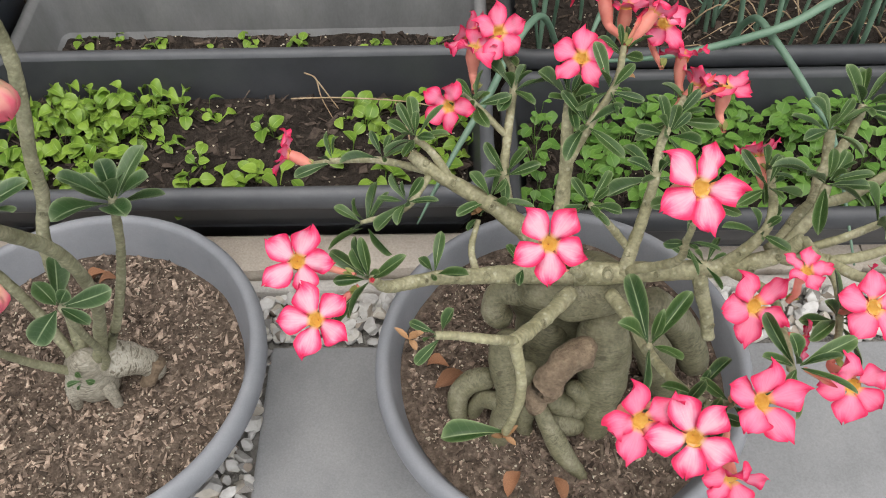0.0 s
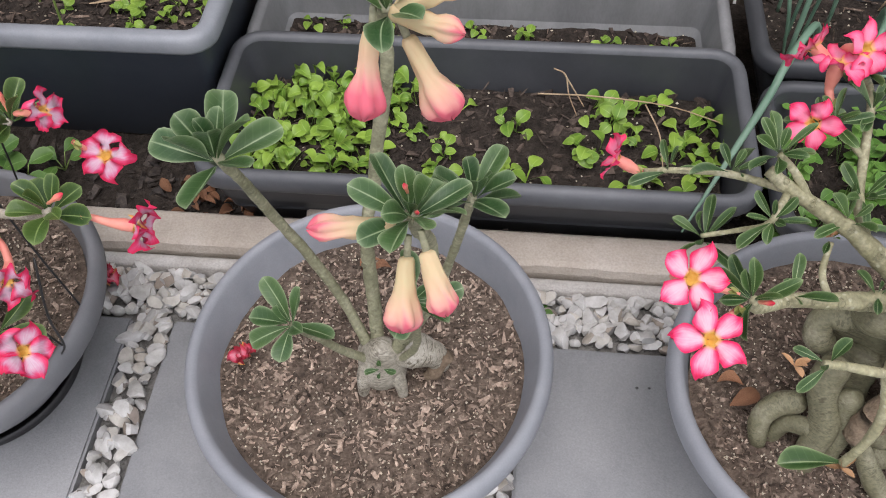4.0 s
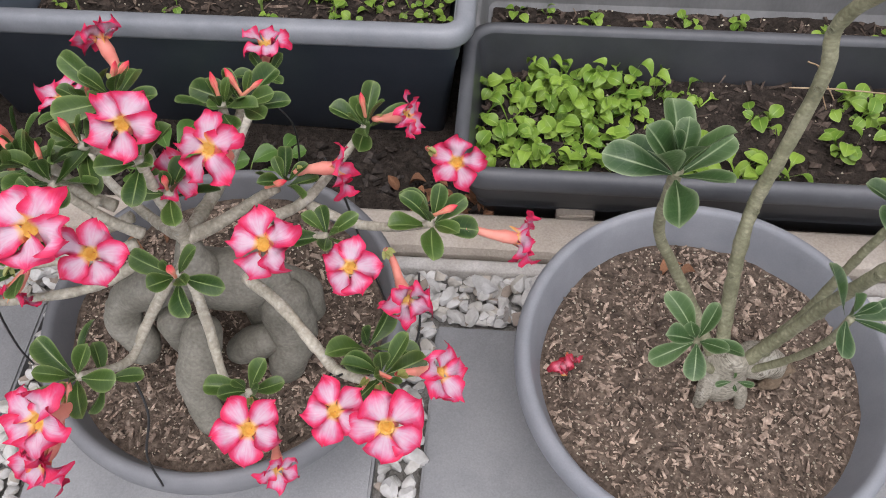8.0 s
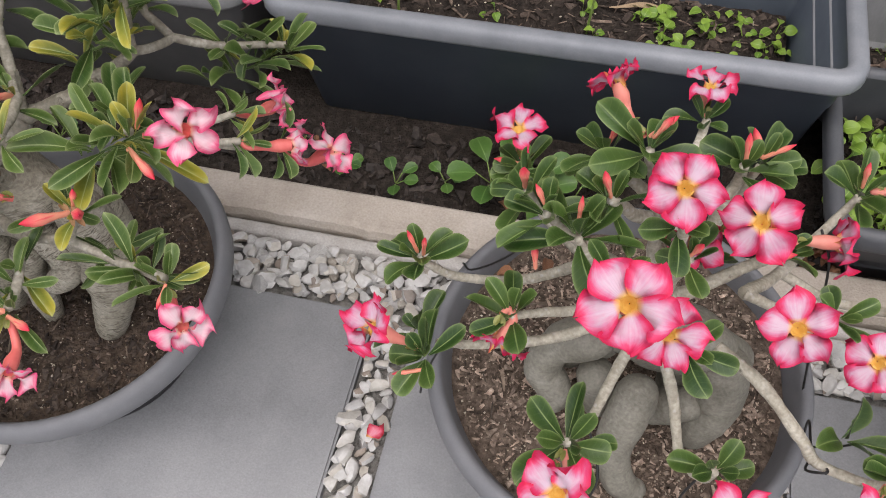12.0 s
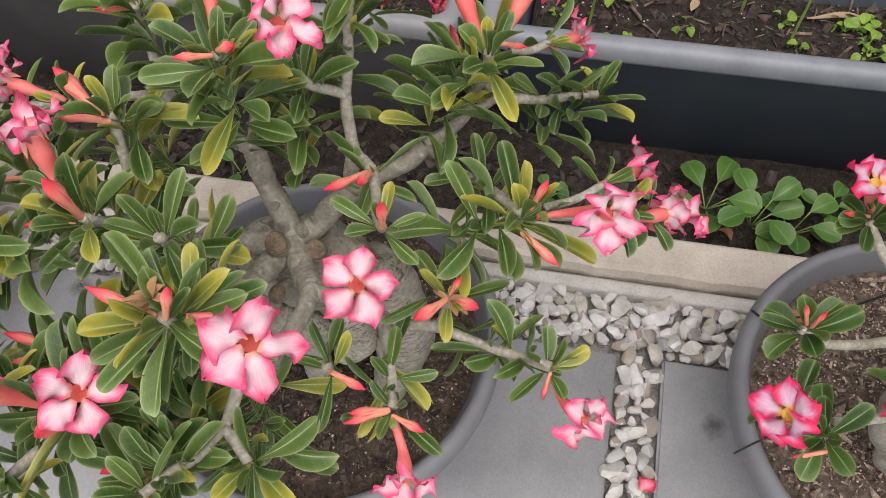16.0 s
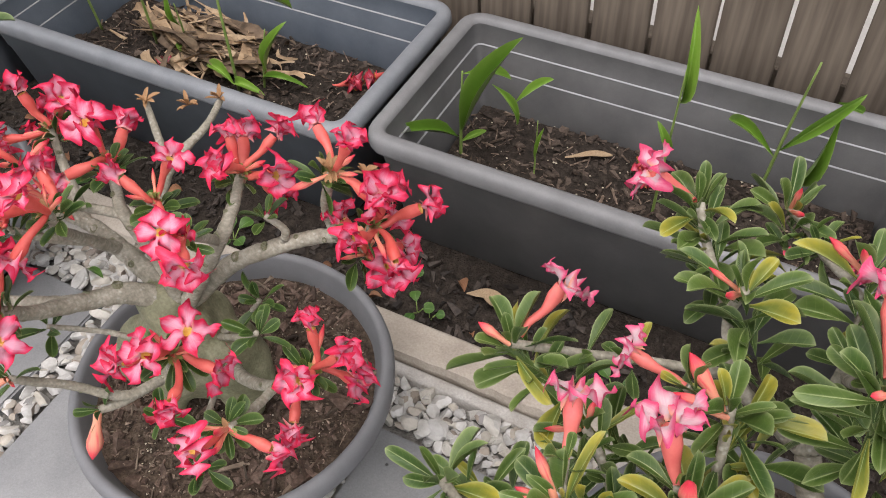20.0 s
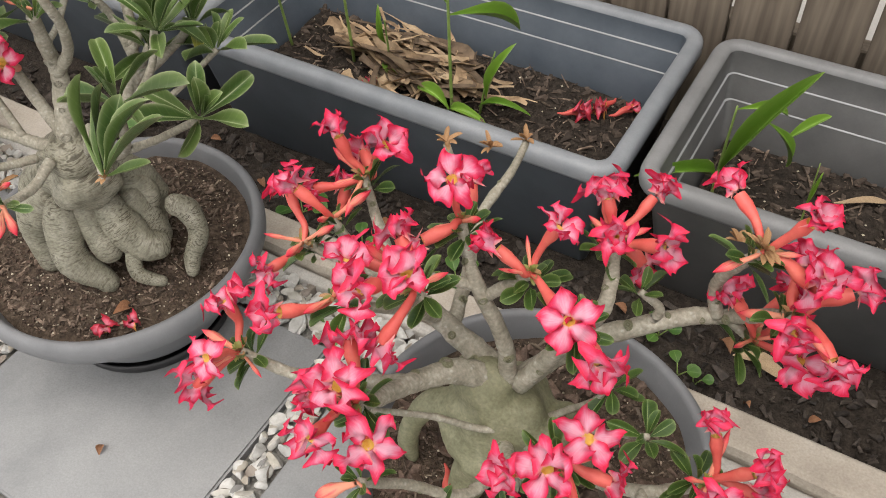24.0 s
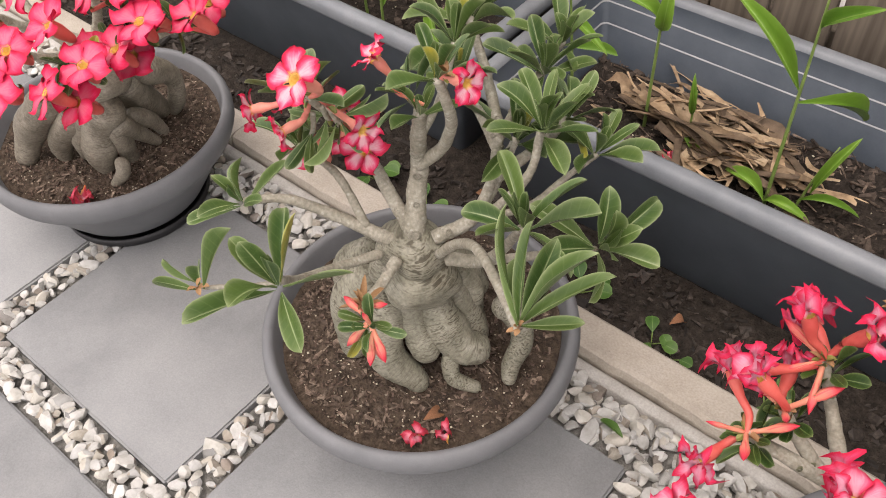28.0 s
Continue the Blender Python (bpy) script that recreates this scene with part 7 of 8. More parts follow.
F.branch([(-2.953, 0.522, 0.455), (-2.925, 0.53, 0.49), (-2.905, 0.525, 0.535), (-2.90, 0.515, 0.57), (-2.905, 0.51, 0.60)], 0.016, 0.008)
F.branch([(-2.945, 0.49, 0.385), (-2.985, 0.50, 0.42), (-3.015, 0.505, 0.455), (-3.035, 0.49, 0.50), (-3.03, 0.455, 0.555)], 0.019, 0.007)
F.branch([(-2.95, 0.475, 0.375), (-2.985, 0.462, 0.385), (-3.03, 0.445, 0.40), (-3.065, 0.42, 0.42), (-3.10, 0.39, 0.42)], 0.020, 0.007)
F.branch([(-2.985, 0.462, 0.388), (-3.03, 0.475, 0.425), (-3.06, 0.475, 0.44), (-3.085, 0.468, 0.455)], 0.012, 0.006)
F.branch([(-2.935, 0.455, 0.375), (-2.93, 0.415, 0.365), (-2.925, 0.375, 0.375), (-2.91, 0.355, 0.395), (-2.868, 0.35, 0.42)], 0.016, 0.006)
F.branch([(-2.90, 0.485, 0.380), (-2.868, 0.478, 0.425), (-2.825, 0.458, 0.468), (-2.775, 0.425, 0.490), (-2.728, 0.396, 0.485)], 0.012, 0.008)
F.branch([(-2.92, 0.50, 0.38), (-2.895, 0.535, 0.395), (-2.895, 0.575, 0.425), (-2.91, 0.61, 0.455), (-2.92, 0.68, 0.48)], 0.019, 0.007)
F.branch([(-2.895, 0.535, 0.395), (-2.865, 0.55, 0.425), (-2.845, 0.575, 0.465), (-2.85, 0.60, 0.50)], 0.013, 0.007)
F.branch([(-2.89, 0.49, 0.375), (-2.85, 0.50, 0.39), (-2.815, 0.49, 0.445), (-2.785, 0.477, 0.505)], 0.018, 0.007)
F.branch([(-2.85, 0.50, 0.39), (-2.80, 0.52, 0.415), (-2.735, 0.53, 0.46)], 0.012, 0.007)
F.branch([(-2.955, 0.45, 0.375), (-2.965, 0.40, 0.395), (-2.955, 0.34, 0.44), (-2.905, 0.29, 0.525)], 0.013, 0.006)
F.branch([(-2.955, 0.345, 0.435), (-2.98, 0.30, 0.45), (-3.01, 0.265, 0.46)], 0.006, 0.004)
for at, ax, n, sz in (((-2.781, 0.475, 0.515), (0, 0, 1), 10, 0.95), ((-2.731, 0.533, 0.468), (0.4, 0, 0.8), 10, 1.05), ((-2.901, 0.285, 0.530), (0, -0.1, 1), 10, 1.1), ((-3.012, 0.263, 0.462), (-0.8, -0.2, 0.4), 4, 0.9), ((-2.917, 0.703, 0.487), (0, 0.1, 1), 13, 0.95), ((-2.85, 0.605, 0.505), (0.1, 0.1, 1), 13, 1.0), ((-3.10, 0.385, 0.425), (-0.3, -0.2, 1), 8, 0.9), ((-3.03, 0.455, 0.56), (0, 0, 1), 9, 0.75), ((-2.935, 0.513, 0.545), (0, 0, 1), 8, 0.65), ((-2.905, 0.51, 0.605), (0, 0.1, 1), 9, 0.75), ((-2.865, 0.348, 0.425), (0.3, -0.4, 0.7), 5, 0.55), ((-3.085, 0.468, 0.455), (-0.3, 0, 1), 8, 0.8), ((-2.81, 0.65, 0.46), (0.2, 0.2, 1), 10, 0.9), ((-2.96, 0.60, 0.57), (0, 0.2, 1), 11, 0.85)):
    F.tuft(at, ax, n, sz, 0.72 if sz < 1.3 else 0.5)
for way, L, W in (((-0.55, 0.45, 0.75), 0.105, 0.019), ((-0.28, 0.55, 0.8), 0.092, 0.017), ((0.02, 0.6, 0.85), 0.085, 0.018), ((0.35, 0.5, 0.8), 0.098, 0.018), ((0.6, 0.45, 0.7), 0.100, 0.020), ((0.75, 0.3, 0.35), 0.060, 0.014), ((-0.4, 0.6, 0.5), 0.06, 0.013), ((0.2, 0.7, 0.6), 0.05, 0.012)):
    F.leaf((-2.728, 0.397, 0.489), way, L, W, (-way[0] * 0.3, -0.9, 0.6))
for at, ax, n, sz, a in (((-2.895, 0.619, 0.455), (0.1, 0.1, 1), 12, 1.0, (-2.895, 0.535, 0.395)), ((-3.017, 0.693, 0.522), (-0.1, 0.2, 1), 12, 1.0, (-2.91, 0.61, 0.455)), ((-2.932, 0.760, 0.485), (0.1, 0.2, 1), 11, 0.9, (-2.914, 0.64, 0.466)), ((-2.86, 0.665, 0.47), (0.2, 0.1, 1), 10, 0.9, (-2.895, 0.575, 0.425)), ((-2.984, 0.63, 0.49), (0, 0.2, 1), 10, 0.85, (-2.905, 0.60, 0.447))):
    F.limb(a, at, 0.0075, 0.005)
    F.tuft(at, ax, n, sz, 0.72)
F.husk((-2.728, 0.395, 0.487), 7, 0.012)
F.arm((-2.86, 0.54, 0.42), (-2.81, 0.65, 0.455), 0.009, 0.006); F.arm((-2.945, 0.52, 0.50), (-2.96, 0.60, 0.565), 0.009, 0.006)
for at, hub, face, sz in (((-2.999, 0.420, 0.615), (-3.02, 0.45, 0.565), None, 1.15), ((-3.040, 0.506, 0.506), (-3.03, 0.465, 0.55), "h", 0.8), ((-2.871, 0.511, 0.610), (-2.90, 0.512, 0.605), "s", 0.85), ((-3.067, 0.469, 0.448), (-3.035, 0.46, 0.53), (-0.3, -0.4, 0.4), 0.8), ((-2.998, 0.488, 0.479), (-3.015, 0.465, 0.545), (0.2, -0.6, 0.7), 1.05), ((-3.05, 0.43, 0.52), (-3.03, 0.455, 0.555), "h", 0.8), ((-3.08, 0.42, 0.54), (-3.035, 0.455, 0.555), "s", 0.8), ((-2.975, 0.47, 0.53), (-3.01, 0.462, 0.55), "h", 0.85), ((-2.975, 0.50, 0.60), (-2.935, 0.515, 0.55), "s", 0.8), ((-3.03, 0.49, 0.475), (-3.025, 0.465, 0.54), "h", 0.75)):
    F.flower(at, hub, face, sz)
F.bud((-2.93, 0.515, 0.555), (-0.7, -0.2, 0.3), 0.04); F.bud((-2.865, 0.345, 0.42), (0.5, -0.6, -0.2), 0.034); F.bud((-2.865, 0.348, 0.425), (-0.2, -0.2, 1), 0.026); F.bud((-3.03, 0.46, 0.565), (-0.4, 0.2, 1), 0.03)
for at, w, L in (((-2.872, 0.350, 0.426), (-0.3, -0.4, -0.6), 0.040), ((-2.868, 0.349, 0.424), (0.6, -0.3, -0.4), 0.038), ((-2.875, 0.352, 0.428), (-0.7, 0.0, 0.25), 0.032), ((-2.885, 0.358, 0.43), (0.7, 0.2, 0.5), 0.034)):
    F.bud(at, w, L, 1.15)
F.tuft((-2.878, 0.352, 0.418), (0.1, -0.5, 0.4), 6, 0.5)
F.husk((-2.885, 0.36, 0.43), 16, 0.026); F.husk((-2.895, 0.51, 0.61), 8, 0.018); F.husk((-3.01, 0.263, 0.462), 5, 0.012)

# plant G: hot pink flowers over a knotted root mass
G = Rose("G", "desert rose with hot pink flowers over tangled grey roots", BARK_C, leaf_set(LEAF_F, 1.7), petal_set(PETAL_G, 0.08, 0.05, 0.32), M_TUBERED, 0.05, 0.017, 0.073, 107)
G.caudex([((-3.57, 0.49, 0.318), (0.050, 0.042, 0.030))],
         [([(-3.543, 0.471, 0.304), (-3.563, 0.451, 0.248), (-3.571, 0.440, 0.204), (-3.571, 0.436, 0.159)], [0.031, 0.030, 0.026, 0.016]),
          ([(-3.563, 0.459, 0.282), (-3.604, 0.445, 0.220), (-3.630, 0.440, 0.159)], [0.026, 0.026, 0.017]),
          ([(-3.541, 0.461, 0.257), (-3.552, 0.470, 0.201), (-3.558, 0.478, 0.159)], [0.018, 0.017, 0.011]),
          ([(-3.525, 0.445, 0.210), (-3.524, 0.438, 0.183), (-3.539, 0.421, 0.159)], [0.012, 0.011, 0.006]),
          ([(-3.537, 0.461, 0.268), (-3.552, 0.501, 0.206), (-3.560, 0.532, 0.159)], [0.020, 0.014, 0.008]),
          ([(-3.576, 0.516, 0.300), (-3.599, 0.544, 0.228), (-3.617, 0.591, 0.159)], [0.032, 0.028, 0.018]),
          ([(-3.568, 0.536, 0.308), (-3.578, 0.595, 0.252), (-3.583, 0.603, 0.206), (-3.602, 0.593, 0.159)], [0.025, 0.021, 0.015, 0.011]),
          ([(-3.553, 0.498, 0.247), (-3.565, 0.535, 0.199), (-3.571, 0.553, 0.159)], [0.016, 0.014, 0.009]),
          ([(-3.598, 0.442, 0.265), (-3.644, 0.415, 0.204), (-3.651, 0.412, 0.159)], [0.027, 0.022, 0.012]),
          ([(-3.634, 0.428, 0.291), (-3.681, 0.392, 0.225), (-3.704, 0.366, 0.159)], [0.032, 0.027, 0.017])], label="tangled grey root mass", skin=ROOT_C, shrink=1.0)
hg = (-3.59, 0.50, 0.35)
GT = ((-3.42, 0.40, 0.46), (-3.42, 0.46, 0.45), (-3.42, 0.53, 0.46), (-3.52, 0.36, 0.46), (-3.60, 0.38, 0.48), (-3.40, 0.58, 0.44), (-3.68, 0.45, 0.48), (-3.50, 0.50, 0.50))
G.tree(hg, GT, 0.02, 0.0045)
for tip in GT:
    G.tuft(tip, (0, -0.1, 1), 6, 0.9)
for at in ((-3.400, 0.345, 0.46), (-3.377, 0.394, 0.482), (-3.382, 0.441, 0.475), (-3.391, 0.504, 0.486), (-3.335, 0.535, 0.49), (-3.387, 0.371, 0.435), (-3.44, 0.40, 0.51), (-3.45, 0.47, 0.52), (-3.47, 0.35, 0.49), (-3.43, 0.55, 0.50), (-3.53, 0.42, 0.52), (-3.37, 0.58, 0.47), (-3.52, 0.34, 0.47), (-3.41, 0.50, 0.53), (-3.58, 0.37, 0.50), (-3.425, 0.43, 0.455), (-3.40, 0.47, 0.44), (-3.36, 0.475, 0.505), (-3.46, 0.31, 0.455)):
    G.flower(at, Vector(at) + (Vector(hg) - Vector(at)) * 0.22 + Vector((0, 0, -0.01)), None, 1.0)

# ---- leafy small plants ----


def blade(V, U, Fc, at, way, L, W, up=(0, 0, 1), cup=0.25, wide=0.62, nl=4, droop=0.25):
    """One small leaf added to a joined mesh."""
    m = Matrix.Translation(at) @ frame_of(way, up)
    b = len(V)
    for i in range(nl + 1):
        s = i / nl
        w = W / 2 * max(0.06, math.sin(math.pi * min(1.0, s ** wide if wide < 1 else s ** wide)) ** 0.75 if 0 < s < 1 else 0.06)
        for j, u in enumerate((-1, 0, 1)):
            V.append(m @ Vector((u * w, s * L, cup * w * abs(u) - droop * L * s * s)))
            U.append((j / 2, s))
    for i in range(nl):
        for j in range(2):
            q = b + i * 3 + j
            Fc.append((q, q + 1, q + 4, q + 3))


def stem(V, U, Fc, a, c, r=0.0008):
    v, f = tube([a, c], [r, r * 0.8], 4, 2, 0, False)
    n = len(V)
    V.extend(v)
    U.extend([(0.5, 0.5)] * len(v))
    Fc.extend([tuple(i + n for i in q) for q in f])


def stalked_leaf(seed, material):
    """A small round leaf on its thin stalk, one long from root to tip, in one piece."""
    rr = random.Random(seed)
    V, U, Fc = [], [], []
    lean, cup, rise = rr.uniform(0.10, 0.30), rr.uniform(0.1, 0.4), rr.uniform(0.42, 0.62)
    rows = 11
    for i in range(rows + 1):
        s = i / rows
        if s < 0.45:
            k = s / 0.45
            y, z, w = lean * k, rise * k ** 0.8, 0.020 + 0.012 * k
        else:
            k = (s - 0.45) / 0.55
            y, z = lean + 0.52 * k, rise + 0.13 * k - 0.22 * k * k
            w = max(0.03, 0.235 * math.sin(math.pi * min(1.0, k ** 0.85 * 0.97 + 0.03)) ** 0.6)
        for u in (-1, 0, 1):
            V.append((u * w, y, z + cup * w * abs(u)))
            U.append(((u + 1) / 2, max(0.0, k) if s >= 0.45 else 0.02))
    for i in range(rows):
        for j in range(2):
            q = i * 3 + j
            Fc.append((q, q + 1, q + 4, q + 3))
    return mesh_of("stalked_leaf", V, Fc, material, U)


SMALL = leaf_material("young_salad_leaf", (0.075, 0.168, 0.018), (0.24, 0.37, 0.052), (0.30, 0.42, 0.10))
STALKED = [stalked_leaf(k, SMALL) for k in range(6)]


def seedling(name, x, y, z, size, label, rr, lift=1.0):
    T = thing(name, (x, y, z), label, "seedling", "seedlings in the troughs")
    a0 = rr.uniform(0, 360)
    for k in range(rr.randint(4, 6)):
        s = size * rr.choice((0.4, 0.6, 0.85, 1.0, 1.2)) * rr.uniform(0.9, 1.1)
        part("leaf", rr.choice(STALKED), T, pose(x + rr.uniform(-0.004, 0.004), y + rr.uniform(-0.004, 0.004), z - 0.003, rr.uniform(-34, 34), rr.uniform(-34, 34), a0 + k * 137.5 + rr.uniform(-30, 30)) @ Matrix.Diagonal((s, s, s * lift * rr.uniform(0.85, 1.2), 1)))


def seedlings(name, spots, zf, leaf, label, material, seed, tall=0.035, single=True, lift=1.0):
    """A crowd of small plants: thin stalks, each with a few round leaves."""
    rr = random.Random(seed)
    V, U, Fc = [], [], []
    for x, y in spots:
        z = zf(x, y)
        if single:
            seedling(name, x, y, z, leaf * 2.05, label, rr, lift)
            continue
        for k in range(rr.randint(4, 7)):
            w = rr.uniform(0, 6.28)
            h = tall * rr.uniform(0.35, 1.2)
            out = Vector((math.cos(w), math.sin(w), 0))
            top = Vector((x, y, z + h)) + out * rr.uniform(0.004, 0.018)
            stem(V, U, Fc, Vector((x, y, z - 0.002)), top, 0.0007)
            big = rr.choice((0.55, 0.8, 1.0, 1.0, 1.25))
            blade(V, U, Fc, top, out + Vector((0, -0.2, rr.uniform(-0.2, 0.7))), leaf * big * rr.uniform(0.9, 1.15), leaf * big * rr.uniform(0.68, 0.95), wide=1.5, nl=6)
    if not single:
        tagged(new(name, mesh_of(name, V, Fc, material, U)), label, "seedlings", kind="stuff")


r3 = random.Random(33)


def scatter(n, x0, x1, y0, y1):
    return [(r3.uniform(x0, x1), r3.uniform(y0, y1)) for _ in range(n)]


seedlings("salad_seedling", scatter(60, -0.665, -0.42, 0.83, 1.00) + scatter(9, -0.665, -0.47, 0.79, 0.84) + scatter(7, -0.42, -0.33, 0.86, 0.99) + scatter(5, -0.38, -0.30, 0.79, 0.86) + scatter(6, -0.30, -0.20, 0.792, 0.86) + scatter(2, -0.26, -0.22, 0.92, 0.95) + scatter(22, -0.15, 0.055, 0.85, 0.99) + scatter(5, -0.08, 0.05, 0.79, 0.85), ZB, 0.0195, "bright green round-leaved salad seedling in dark soil", M_SEED, 1, 0.042)
r4 = random.Random(77)
TALL = [(r4.uniform(-0.60, -0.40), r4.uniform(0.90, 1.00)) for _ in range(23)] + [(r4.uniform(-0.665, -0.58), r4.uniform(0.80, 0.95)) for _ in range(8)]
seedlings("salad_seedling", TALL, ZB, 0.0180, "tall yellow-green salad seedling crowding the trough's back", M_SEED, 5, 0.06, lift=2.1)
seedlings("salad_seedlings", scatter(190, 0.14, 0.87, 0.73, 0.955), ZA, 0.021, "mid green salad seedlings filling a black trough", M_SEEDD, 2, 0.044, single=False)
seedlings("tiny_seedling", scatter(30, -0.65, 0.05, 1.12, 1.215), ZB2, 0.015, "tiny green seedling in a pale trough's soil", M_SEED, 3, 0.024)
seedlings("tiny_seedling", scatter(30, -1.44, -0.74, 0.995, 1.20) + scatter(14, -0.95, -0.74, 1.0, 1.22), ZC, 0.015, "tiny green seedling in a slate planter", M_SEED, 4, 0.024)

# spring onions with long hollow leaves
onion = thing("spring_onions", (0.5, 1.15, ZA2(0.5, 1.15)), "clump of blue-green spring onions with long bent leaves", "plant")


def onion_leaf(pts, r=0.0055):
    v, f = tube(pts, [r * 0.8, r, r * 0.9, r * 0.25], 8, 7, 0.08)
    part("onion_leaf", mesh_of("onion_leaf", v, f, M_ONION), onion)


onion_leaf([(0.70, 1.10, 0.06), (0.64, 1.02, 0.24), (0.545, 0.925, 0.30), (0.47, 0.893, 0.28), (0.325, 0.876, 0.25), (0.19, 0.895, 0.225)], 0.0062)
onion_leaf([(0.22, 1.08, 0.06), (0.17, 1.0, 0.22), (0.12, 0.92, 0.225), (0.092, 0.869, 0.20), (0.036, 0.78, 0.16), (-0.012, 0.71, 0.105)], 0.0058)
onion_leaf([(0.46, 1.06, 0.06), (0.455, 0.96, 0.24), (0.469, 0.894, 0.26), (0.515, 0.817, 0.22), (0.546, 0.773, 0.18), (0.572, 0.65, 0.08)], 0.0055)
onion_leaf([(0.30, 1.12, 0.06), (0.28, 1.06, 0.2), (0.25, 0.98, 0.24), (0.22, 0.93, 0.19)], 0.005)
for k in range(34):
    x, y = r3.uniform(0.17, 0.86), r3.uniform(1.05, 1.24)
    a, hgt, lean = r3.uniform(0, 6.28), r3.uniform(0.14, 0.34), r3.uniform(0.02, 0.14)
    dx, dy = math.cos(a) * lean, math.sin(a) * lean * 0.6
    z0 = 0.055
    onion_leaf([(x, y, z0), (x + dx * 0.25, y + dy * 0.25, z0 + hgt * 0.5), (x + dx * 0.7, y + dy * 0.7, z0 + hgt * 0.9), (x + dx * 1.5, y + dy * 1.5, z0 + hgt * r3.uniform(0.75, 1.0))], r3.uniform(0.003, 0.0048))
dry = thing("dry_grass", (0.55, 1.15, 0.06), "withered straw-coloured grass among the onions", "dry grass")
for k in range(26):
    x, y, a = r3.uniform(0.3, 0.88), r3.uniform(1.03, 1.25), r3.uniform(0, 6.28)
    L = r3.uniform(0.06, 0.16)
    v, f = tube([(x, y, 0.062), (x + L * 0.5 * math.cos(a), y + L * 0.4 * math.sin(a), 0.062 + L * 0.5), (x + L * math.cos(a), y + L * 0.8 * math.sin(a), 0.07 + L * 0.15)], [0.0016, 0.0013, 0.0006], 5, 4)
    part("dry_blade", mesh_of("dry_blade", v, f, M_STRAW), dry)
twig = thing("dry_twig", (-0.15, 0.95, 0.06), "pale dried seedling stalks lying in the trough", "twig")
for pts in ([(-0.212, 0.963, 0.10), (-0.13, 0.958, 0.105), (-0.02, 0.95, 0.10), (0.06, 0.93, 0.09)], [(-0.19, 0.99, 0.128), (-0.172, 0.98, 0.125), (-0.165, 0.965, 0.10), (-0.15, 0.95, 0.07)], [(-0.175, 0.985, 0.125), (-0.155, 0.97, 0.10), (-0.14, 0.96, 0.08)], [(-0.05, 0.95, 0.10), (-0.03, 0.90, 0.09), (-0.025, 0.85, 0.075)]):
    v, f = tube(pts, [0.0013, 0.0012, 0.0009], 5, 5)
    part("stalk", mesh_of("stalk", v, f, M_STRAW), twig)

# ginger shoots
LANCE = [leaf_mesh("lance_leaf", M_GINGER, d, 0.35, 1.15, 60 + i, 9, 4, 0.12) for i, d in enumerate((0.15, 0.4, 0.75))]


def shoot(x, y, z0, tip, leaves, r=0.0032):
    T = thing("ginger_shoot", (x, y, z0), "upright green ginger shoot with lance leaves in mulch", "plant", "ginger shoots")
    v, f = tube([(x, y, z0 - 0.01), (x + (tip[0] - x) * 0.45, y + (tip[1] - y) * 0.45, z0 + (tip[2] - z0) * 0.5), tip], [r, r * 0.8, r * 0.5], 8, 6, 0.05)
    part("stalk", mesh_of("stalk", v, f, M_STEMG), T)
    for a, c, w in leaves:
        a, c = Vector(a), Vector(c)
        L = (c - a).length
        part("leaf", r3.choice(LANCE), T, Matrix.Translation(a) @ frame_of(c - a, (0.2, -0.5, 0.8), r3.uniform(-0.3, 0.3)) @ Matrix.Diagonal((w * 0.84, L, L, 1)))


shoot(-2.266, 1.093, 0.065, (-2.262, 1.10, 0.245), [((-2.262, 1.098, 0.12), (-2.17, 1.106, 0.33), 0.030), ((-2.261, 1.078, 0.12), (-2.345, 0.965, 0.19), 0.024), ((-2.222, 1.13, 0.21), (-2.162, 1.12, 0.15), 0.02), ((-2.26, 1.1, 0.24), (-2.19, 1.145, 0.225), 0.02), ((-2.262, 1.09, 0.10), (-2.228, 1.12, 0.115), 0.016), ((-2.19, 1.16, 0.16), (-2.14, 1.20, 0.20), 0.018)])
shoot(-1.912, 1.10, 0.065, (-1.905, 1.10, 0.36), [((-1.905, 1.10, 0.30), (-1.902, 1.10, 0.44), 0.018), ((-1.91, 1.10, 0.20), (-1.925, 1.09, 0.26), 0.018), ((-1.91, 1.10, 0.20), (-1.92, 1.08, 0.15), 0.016)], 0.0028)
shoot(-1.768, 1.19, 0.065, (-1.74, 1.17, 0.375), [((-1.755, 1.18, 0.20), (-1.668, 1.215, 0.31), 0.024), ((-1.69, 1.21, 0.28), (-1.715, 1.19, 0.12), 0.022), ((-1.76, 1.185, 0.18), (-1.85, 1.235, 0.20), 0.018), ((-1.70, 1.21, 0.29), (-1.66, 1.23, 0.27), 0.014)])
shoot(-2.124, 1.095, 0.065, (-2.128, 1.11, 0.18), [((-2.126, 1.1, 0.10), (-2.12, 1.115, 0.16), 0.008)], 0.0018)
shoot(-2.729, 1.056, 0.085, (-2.735, 1.075, 0.47), [((-2.73, 1.05, 0.10), (-2.80, 1.06, 0.13), 0.024), ((-2.73, 1.05, 0.10), (-2.66, 1.035, 0.12), 0.024), ((-2.735, 1.07, 0.30), (-2.85, 1.08, 0.41), 0.030), ((-2.735, 1.07, 0.28), (-2.645, 1.17, 0.23), 0.028), ((-2.735, 1.075, 0.40), (-2.67, 1.05, 0.47), 0.024)])
shoot(-2.69, 1.085, 0.085, (-2.66, 1.09, 0.22), [((-2.675, 1.085, 0.12), (-2.645, 1.12, 0.22), 0.020), ((-2.69, 1.08, 0.10), (-2.60, 1.095, 0.115), 0.020)], 0.0026)
